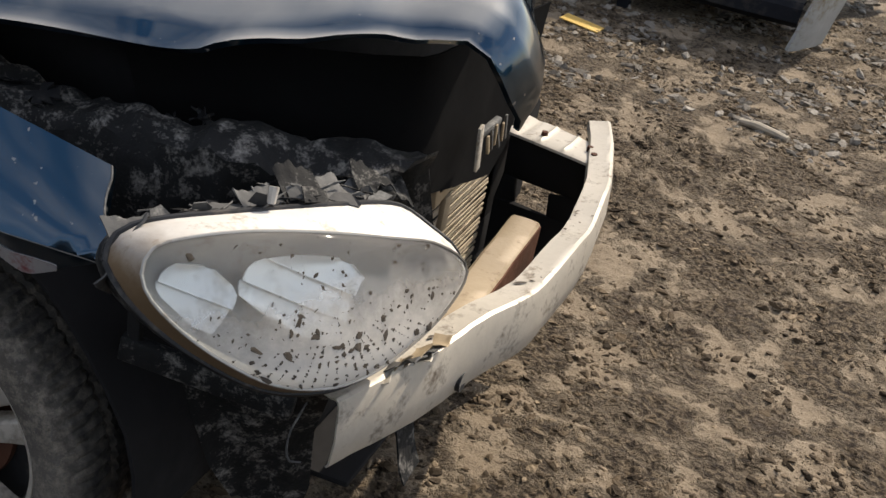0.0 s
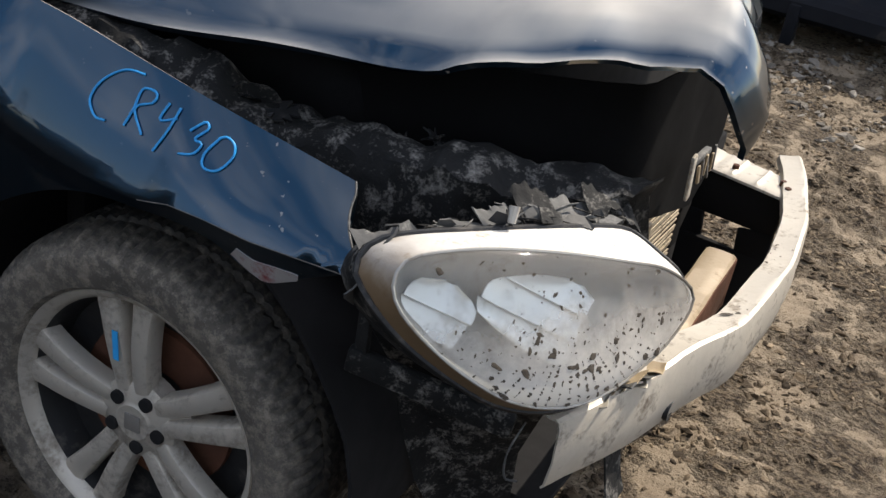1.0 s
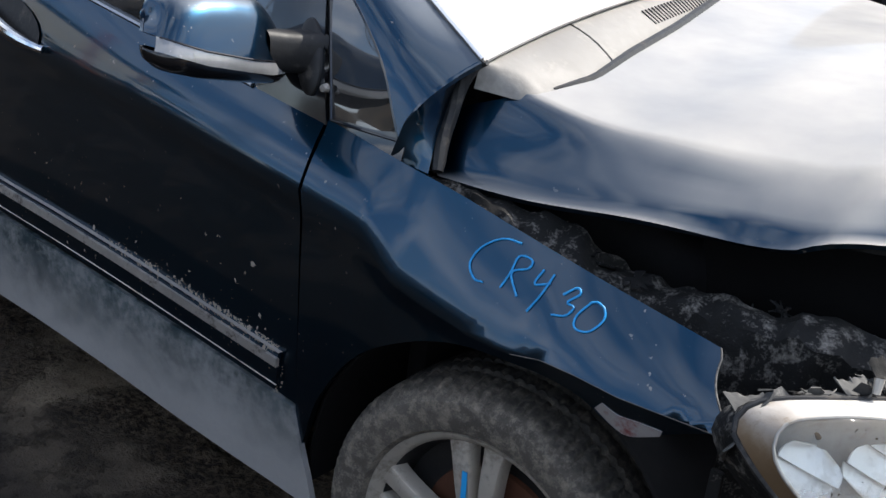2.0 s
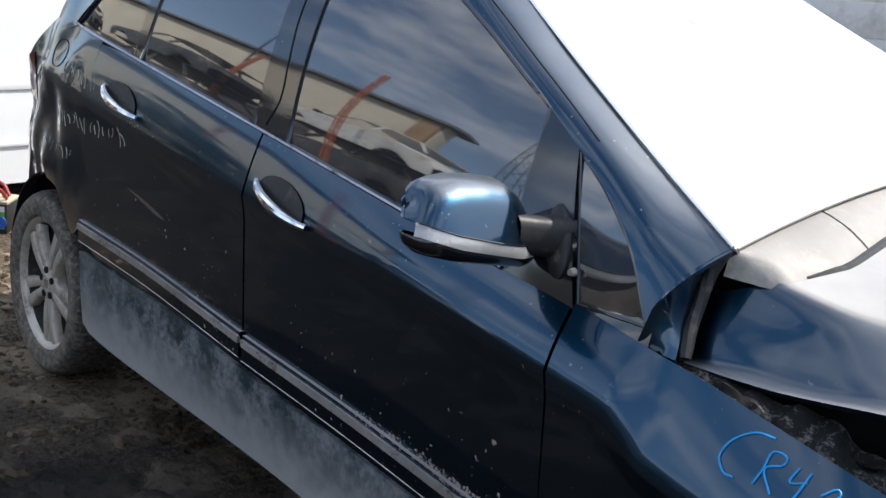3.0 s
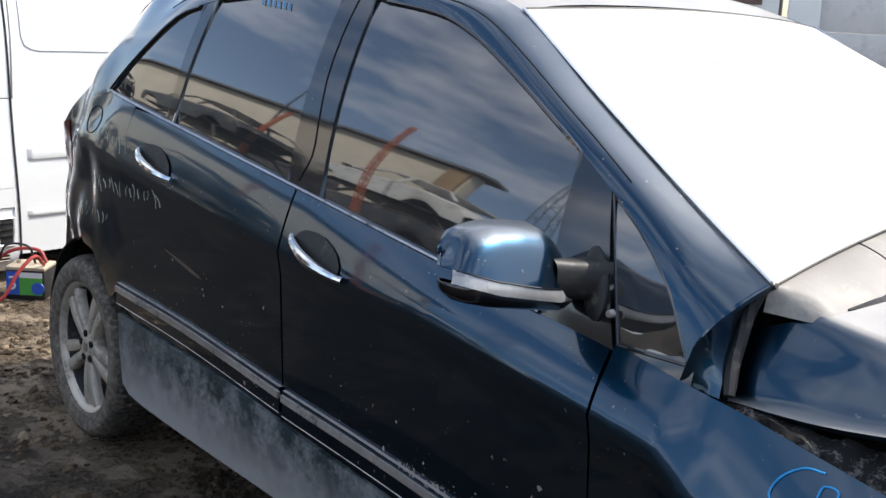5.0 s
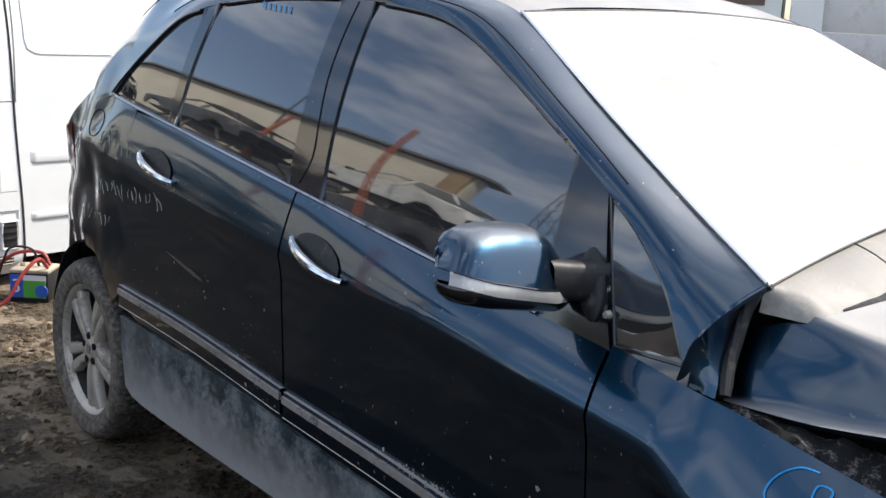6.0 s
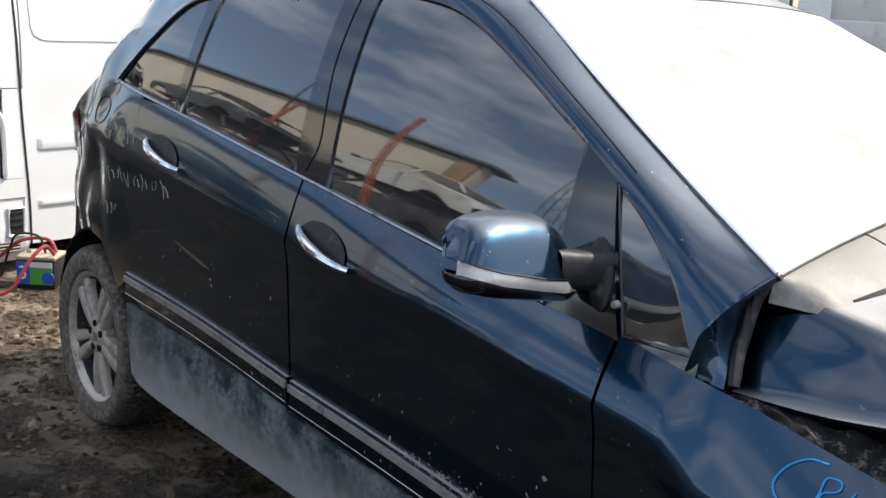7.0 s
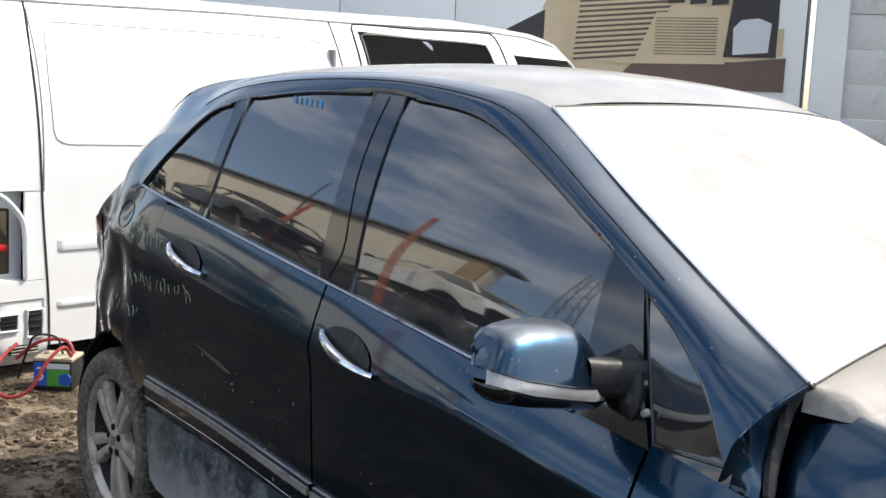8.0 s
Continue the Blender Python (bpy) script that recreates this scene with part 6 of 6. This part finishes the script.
RED = material("red_cable", (0.30, 0.028, 0.026), 0.5, 0, 0, 30, 0.15)
for mat, label, pts in ((RED, "red jump lead looped from the battery to the ground", [(-4.58, -0.36, 0.17), (-4.50, -0.43, 0.235), (-4.47, -0.52, 0.17), (-4.46, -0.60, 0.055), (-4.50, -0.69, 0.020), (-4.60, -0.72, 0.06), (-4.72, -0.66, 0.15), (-4.78, -0.56, 0.21)]),
                        (RED, "red jump lead curling behind the battery", [(-4.62, -0.33, 0.17), (-4.66, -0.36, 0.23), (-4.74, -0.46, 0.22), (-4.80, -0.56, 0.13)]),
                        (BLACK, "black jump lead arching over the battery", [(-4.64, -0.38, 0.17), (-4.62, -0.42, 0.26), (-4.68, -0.50, 0.265), (-4.74, -0.52, 0.19), (-4.8, -0.55, 0.03)])):
    cable = part("jump_lead", tube(pts, 0.009 if mat is RED else 0.006, 8, smooth=40), mat)
    tagged(cable, label, "cable", "jump leads")

# ---- long printed wall behind the van ----
WALL = pose(-8.39, 6.94, 0, 0, 0, 45)
wall = thing("printed_trailer", "pale trailer printed with a picture of a tan railcar", "trailer", at=WALL)
PALE = material("pale_sheet", (0.78, 0.81, 0.82), 0.5, 0, 0, 10, 0.05, dirt=(0.4, 0.4, 0.38), dirt_amount=0.2, dirt_scale=1.5)
for x0, x1 in ((-9.0, -6.0), (-5.99, -3.0), (-2.99, -1.65), (-1.64, 2.25)):
    part("sheet_panel", block((x1 - x0, 0.06, 3.2), ((x0 + x1) / 2, 0.03, 2.1), 0.006), PALE, wall)
# grey sheet added over the trailer's end to dim its sunlit face
part("end_dimmer", block((0.03, 1.70, 3.25), (2.275, 0.86, 2.1), 0.006), material("grey_end_sheet", (0.14, 0.145, 0.145), 0.6, 0, 0, 10, 0.15), wall)
part("chassis", block((11.2, 1.6, 0.25), (-3.4, 0.85, 0.42), 0.02), BLACK, wall)
part("box_back", block((11.2, 1.6, 3.1), (-3.4, 0.87, 2.1), 0.02), PALE, wall)
for x in (-8.0, -6.8, 1.2):
    part("wheel", lathe([(0.0, -0.10), (0.36, -0.12), (0.42, -0.06), (0.42, 0.2), (0.0, 0.2)], 30, at=(x, 0.35, 0.42)), RUBBER, wall)
TAN = material("print_tan", (0.58, 0.47, 0.31), 0.55, 0, 0, 8, 0.15)
BROWN = material("print_brown", (0.13, 0.085, 0.07), 0.55, 0, 0, 8, 0.2)
INK = material("print_dark", (0.035, 0.030, 0.032), 0.55, 0, 0, 8, 0.2)
GREYP = material("print_grey", (0.58, 0.61, 0.64), 0.55, 0, 0, 8, 0.1)


def flat(name, points, mat, lift):
    """A printed area on the wall: x along it, z up."""
    b2 = bmesh.new()
    f2 = b2.faces.new([b2.verts.new((x, -lift, 2.05 + (z - 1.55) * 0.66)) for x, z in points])
    thicken(b2, [f2], 0.003)
    part(name, b2, mat, wall)


flat("print_body", [(-0.65, 1.2), (1.96, 1.2), (1.96, 2.4), (1.75, 3.4), (-0.40, 3.2), (-0.65, 2.42)], TAN, 0.004)
flat("print_shadow", [(-0.28, 1.55), (0.52, 1.60), (0.72, 2.35), (1.05, 3.3), (-0.22, 2.75)], BROWN, 0.008)
for k in range(19):
    z = 1.58 + 0.088 * k
    flat("print_slat", [(-0.40, z - 0.10), (0.75 + 0.012 * k, z + 0.08), (0.75 + 0.012 * k, z + 0.122), (-0.40, z - 0.052)], TAN, 0.012)
flat("print_nose", [(0.40, 1.58), (1.42, 1.62), (1.42, 2.45), (0.62, 2.40)], TAN, 0.016)
for k in range(13):
    z = 1.70 + 0.050 * k
    flat("print_louvre", [(0.62, z), (1.30, z + 0.03), (1.30, z + 0.045), (0.62, z + 0.014)], BROWN, 0.020)
for k in range(3):
    flat("print_window", [(0.74 + 0.24 * k, 2.55), (0.92 + 0.24 * k, 2.58), (0.92 + 0.24 * k, 3.2), (0.74 + 0.24 * k, 3.2)], INK, 0.020)
flat("print_cab", [(1.38, 1.70), (1.95, 1.72), (1.95, 3.4), (1.50, 3.4), (1.42, 2.3)], INK, 0.020)
flat("print_screen", [(1.48, 1.74), (1.86, 1.80), (1.88, 2.28), (1.74, 2.36), (1.55, 2.32), (1.47, 2.18)], GREYP, 0.024)
flat("print_skirt", [(0.15, 1.15), (2.06, 1.15), (2.06, 1.72), (1.5, 1.62), (0.4, 1.56)], BROWN, 0.022)
flat("print_ledge", [(0.15, 1.52), (1.40, 1.58), (1.40, 1.66), (0.15, 1.58)], TAN, 0.026)
flat("print_tail", [(-1.05, 2.02), (-0.62, 2.38), (-0.62, 1.6), (-1.05, 1.6)], INK, 0.004)
flat("print_rail", [(1.95, 1.75), (2.02, 1.75), (2.02, 2.2), (1.95, 2.2)], TAN, 0.026)

# grey boarded wall beside it
boards = thing("boarded_wall", "grey boarded wall of wide horizontal planks", "wall", at=pose(-6.55, 8.55, 0, 0, 0, 38))
GREYB = material("weathered_grey_board", (0.60, 0.60, 0.60), 0.8, 0, 0, 12, 0.10, 0.1, dirt=(0.45, 0.43, 0.42), dirt_amount=0.4, dirt_scale=2)
part("post", block((0.34, 0.14, 4.0), (0.05, 0, 2.0), 0.02), material("pale_post", (0.75, 0.77, 0.78), 0.6, 0, 0, 12, 0.08), boards)
for k in range(11):
    part("board", block((4.6, 0.05 + 0.02 * (k % 2), 0.372), (2.5, 0.05, 0.22 + 0.375 * k), 0.008), GREYB, boards)

# ---- dark vehicle frame lying beyond the car ----
frame_bar = thing("scrap_vehicle_sill", "dark sill and floor of a scrapped vehicle, with a pale cut panel at its end", "car part", at=pose(0, 3.60, 0))
DARKP = material("dark_blue_grey_paint", (0.012, 0.013, 0.017), 0.8, 0, 0.0, 20, 0.2, dirt=(0.05, 0.045, 0.04), dirt_amount=0.30, dirt_scale=4, specular=0.15)
rows = []
for x in np.linspace(-2.4, 0.84, 30):
    rows.append([(x, 0.20, 0.10), (x, 0.13, 0.115), (x, 0.10, 0.14), (x, 0.105, 0.20), (x, 0.13, 0.225), (x, 0.22, 0.23), (x, 0.26, 0.20)])
part("sill", rough_up(sheet(rows, 0.006), 0.006, 4), DARKP, frame_bar)
# roof and walls are unseen, added to cast shade on the mud
part("roof", rough_up(block((3.7, 1.1, 0.05), (-0.55, 1.20, 1.40), 0.015), 0.012, 3), DARKP, frame_bar)
part("back_wall", rough_up(block((3.7, 0.04, 1.2), (-0.55, 1.74, 0.80), 0.01), 0.01, 3), DARKP, frame_bar)
part("end_wall", block((0.04, 1.0, 1.2), (-2.35, 1.22, 0.80), 0.01), DARKP, frame_bar)
for x in (-1.2, 0.45):
    part("post", tube([(x, 0.68, 0.22), (x + 0.05, 0.70, 0.8), (x, 0.74, 1.40)], 0.03, 8), DARKP, frame_bar)
part("floor_sheet", rough_up(block((3.2, 1.6, 0.05), (-0.78, 0.95, 0.20), 0.01), 0.01, 3), DARKP, frame_bar)
for x in (-2.3, -0.9, 0.0):
    part("foot", block((0.06, 0.08, 0.20), (x, 0.12, 0.09), 0.008), DARKP, frame_bar)
rows = [[(0.83 + 0.13 * f + 0.16 * z + 0.02 * math.sin(3 * z), 0.02 + 0.30 * f ** 1.4, z) for f in np.linspace(0, 1, 8)] for z in np.linspace(0.02, 0.62, 10)]
part("cut_panel", rough_up(sheet(rows, 0.02), 0.008, 6), material("pale_blue_grey_metal", (0.38, 0.39, 0.38), 0.5, 0.2, 0, 20, 0.2, dirt=(0.28, 0.22, 0.13), dirt_amount=0.4, dirt_scale=5), frame_bar, "pale dented cut panel")


# ---- the yard on the camera's side, which the panes and paint mirror ----
hall = thing("yard_facade", "long cream rendered facade with a thin roof edge", "building", at=pose(-12.9, -11.8, 0))
CREAM = material("cream_render", (0.50, 0.46, 0.38), 0.8, 0, 0, 3, 0.12, 0.1, dirt=(0.35, 0.30, 0.24), dirt_amount=0.3, dirt_scale=0.6)
part("wall", block((32, 0.3, 7.2), (-16, 0.0, 3.6), 0.02), CREAM, hall)
part("corner_board", block((0.5, 0.10, 7.2), (-0.3, 0.20, 3.6), 0.02), material("tan_corner_board", (0.30, 0.20, 0.11), 0.7, 0, 0, 6, 0.2), hall)
part("roof", sheet([[(x, 0.4, 7.2) for x in (-32.3, 0.3)], [(x, 0.0, 7.32) for x in (-32.3, 0.3)], [(x, -0.4, 7.2) for x in (-32.3, 0.3)]], 0.12), material("grey_roof_sheet", (0.22, 0.22, 0.22), 0.6, 0.2, 0, 6, 0.1), hall)
for x in (-4.5, -11.5, -19.0, -26.0):
    door = part("roller_door", block((3.6, 0.08, 4.0), (x, 0.18, 2.0), 0.01), material("dark_roller_door", (0.05, 0.045, 0.045), 0.6, 0, 0, 4, 0.2), hall)
    for k in range(9):
        part("slat", block((3.5, 0.03, 0.05), (x, 0.23, 0.4 + 0.42 * k), 0.005), BLACK, door)
for x in (-2.2, -8.0, -15.5):
    part("window", block((1.5, 0.06, 0.6), (x, 0.17, 4.9), 0.01), DEEP, hall)


def wreck(colour, m, label):
    """A stripped car body: sides with wheel arches, a cabin with empty windows."""
    mat = material("wreck_paint", colour, 0.45, 0, 0.3, 12, 0.15, dirt=(0.25, 0.21, 0.16), dirt_amount=0.35, dirt_scale=3)
    w = thing("scrapped_car", label, "car", "scrapped cars in the yard", at=m)
    rows = []
    for f in np.linspace(0, 1, 25):
        x = -2.1 + 4.2 * f
        hgt = float(np.interp(f, [0, 0.04, 0.3, 0.42, 0.8, 0.96, 1], [0.62, 0.80, 0.92, 0.95, 1.0, 0.92, 0.66]))
        wid = 0.82 - 0.14 * abs(2 * f - 1) ** 4
        low = 0.26 + 0.34 * max(0, 1 - ((f - 0.19) / 0.085) ** 2) ** 0.5 if abs(f - 0.19) < 0.085 else 0.26 + 0.34 * max(0, 1 - ((f - 0.80) / 0.085) ** 2) ** 0.5 if abs(f - 0.80) < 0.085 else 0.26
        rows.append([(x, -wid * 0.95, low), (x, -wid, 0.55 + 0.1 * (low > 0.3)), (x, -wid * 0.97, hgt - 0.08), (x, -wid * 0.85, hgt), (x, 0, hgt + 0.03), (x, wid * 0.85, hgt), (x, wid * 0.97, hgt - 0.08), (x, wid, 0.55 + 0.1 * (low > 0.3)), (x, wid * 0.95, low)])
    part("body", rough_up(sheet(rows, 0.02), 0.02, 3), mat, w)
    part("floor", block((3.6, 1.3, 0.06), (0, 0, 0.30), 0.02), BLACK, w)
    rows = []
    for x, z, wd in ((-0.75, 0.98, 0.72), (-0.1, 1.40, 0.58), (0.6, 1.45, 0.58), (1.35, 1.38, 0.57), (1.75, 1.02, 0.66)):
        rows.append([(x, -wd, z), (x, 0, z + 0.03), (x, wd, z)])
    part("roof", rough_up(sheet(rows[1:4], 0.03), 0.02, 3), mat, w)
    for y in (-1, 1):
        for a, b in (((-0.75, 0.72 * y, 0.98), (-0.1, 0.58 * y, 1.42)), ((0.45, 0.73 * y, 1.0), (0.5, 0.58 * y, 1.45)), ((1.75, 0.68 * y, 1.02), (1.35, 0.57 * y, 1.40))):
            part("pillar", tube([a, b], 0.035, 6), mat, w)
    part("seat_row", block((0.5, 1.2, 0.5), (0.9, 0, 0.75), 0.08), DEEP, w)
    return w


STACK = [((0.62, 0.62, 0.60), (-10.7, -9.2, 3.30, 8), "white scrapped car body on top of a stack"), ((0.02, 0.02, 0.025), (-10.9, -9.3, 2.20, 4), "black scrapped car body in a stack"), ((0.10, 0.02, 0.02), (-10.7, -9.4, 1.10, 9), "dark red scrapped car body in a stack"),
         ((0.03, 0.03, 0.035), (-10.8, -9.3, 0.0, 6), "black scrapped car body under a stack"),
         ((0.02, 0.02, 0.022), (-16.0, -9.1, 3.36, 6), "black scrapped car body on top of a stack"), ((0.05, 0.045, 0.045), (-16.2, -9.0, 2.24, 3), "brown-grey scrapped car body in a stack"),
         ((0.03, 0.03, 0.032), (-23.5, -8.6, 3.36, -4), "charcoal scrapped car body on top of a stack"), ((0.02, 0.03, 0.05), (-23.8, -8.5, 2.24, 5), "dark blue scrapped car body in a stack"), ((0.30, 0.30, 0.29), (-23.5, -8.4, 1.12, 1), "grey scrapped car body in a stack"),
         ((0.03, 0.03, 0.03), (-16.1, -9.0, 1.12, -6), "charcoal scrapped car body in a stack"), ((0.05, 0.05, 0.06), (-16.2, -8.9, 0.0, 2), "dark grey scrapped car body under a stack"),
         ((0.45, 0.45, 0.44), (-23.6, -8.4, 0.0, 8), "silver scrapped car body on the mud"), ((0.02, 0.03, 0.05), (-6.2, -8.9, 0.0, 4), "dark blue scrapped car body on the mud")]
for colour, (x, y, z, r), label in STACK:
    wreck(colour, pose(x, y, z - 0.26, 0, 0, r), label)

# orange loader crane with a lattice boom, and a second thin boom
ORANGE = material("orange_crane_paint", (0.38, 0.09, 0.03), 0.5, 0, 0, 12, 0.15, dirt=(0.15, 0.08, 0.05), dirt_amount=0.3, dirt_scale=2)


def lattice(name, label, category, foot, tip, w0, w1, mat, bays, r):
    """A four-legged lattice from foot to tip, legs and braces as parts."""
    a, b = Vector(foot), Vector(tip)
    d = (b - a).normalized()
    u = d.cross(Vector((0.3, 0.9, 0.1))).normalized()
    v = d.cross(u)
    t = thing(name, label, category, at=Matrix.Translation(a))
    legs = []
    for su, sv in ((1, 1), (1, -1), (-1, -1), (-1, 1)):
        pts = [(b - a) * k / bays + (u * su + v * sv) * (w0 + (w1 - w0) * k / bays) for k in range(bays + 1)]
        legs.append(pts)
        part("leg", tube([pts[0], pts[-1]], r, 6), mat, t)
    for i in range(4):
        p, q = legs[i], legs[(i + 1) % 4]
        for k in range(bays):
            part("brace", tube([p[k], q[k + 1]] if k % 2 else [q[k], p[k + 1]], r * 0.6, 4), mat, t)
    return t


lattice("crane_boom", "orange lattice crane boom raised over the scrap", "crane", (-9.55, -7.6, 0.0), (-10.16, -7.6, 6.05), 0.045, 0.028, ORANGE, 26, 0.010)
boom = thing("loader_crane", "slim orange loader crane with a dark jib standing on the mud", "crane", at=pose(-15.2, -9.0, 0))
part("arm", tube([(0, 0, 0), (0.4, 0, 3.4), (0.75, 0, 5.65)], [0.09, 0.07, 0.04], 8), ORANGE, boom)
part("jib", tube([(0.58, 0, 4.8), (0.30, 0, 7.15)], [0.03, 0.018], 6), BLACK, boom)
lattice("pylon", "grey lattice power pylon on the horizon", "pylon", (-26.9, -30.0, 0.0), (-28.5, -30.0, 20.6), 0.75, 0.28, material("galvanised", (0.10, 0.10, 0.10), 0.5, 0.4, 0, 5, 0.2), 22, 0.035)

# unseen plain walls added to keep the horizon's glow out of the paint
BLOCKER = material("dark_blocker_wall", (0.06, 0.055, 0.05), 0.85, 0, 0, 2, 0.25, 0.1, dirt=(0.11, 0.09, 0.07), dirt_amount=0.4, dirt_scale=0.7)
tagged(part("wall_blocker", block((34, 0.25, 2.6), (8.0, -11.0, 1.3), 0.02), BLOCKER), "plain dark wall, unseen, added to block horizon glow", "wall", kind="structure")
tagged(part("wall_blocker_end", block((0.25, 24, 2.6), (25.0, 1.0, 1.3), 0.02), BLOCKER), "plain dark wall, unseen, added to block horizon glow", "wall", kind="structure")
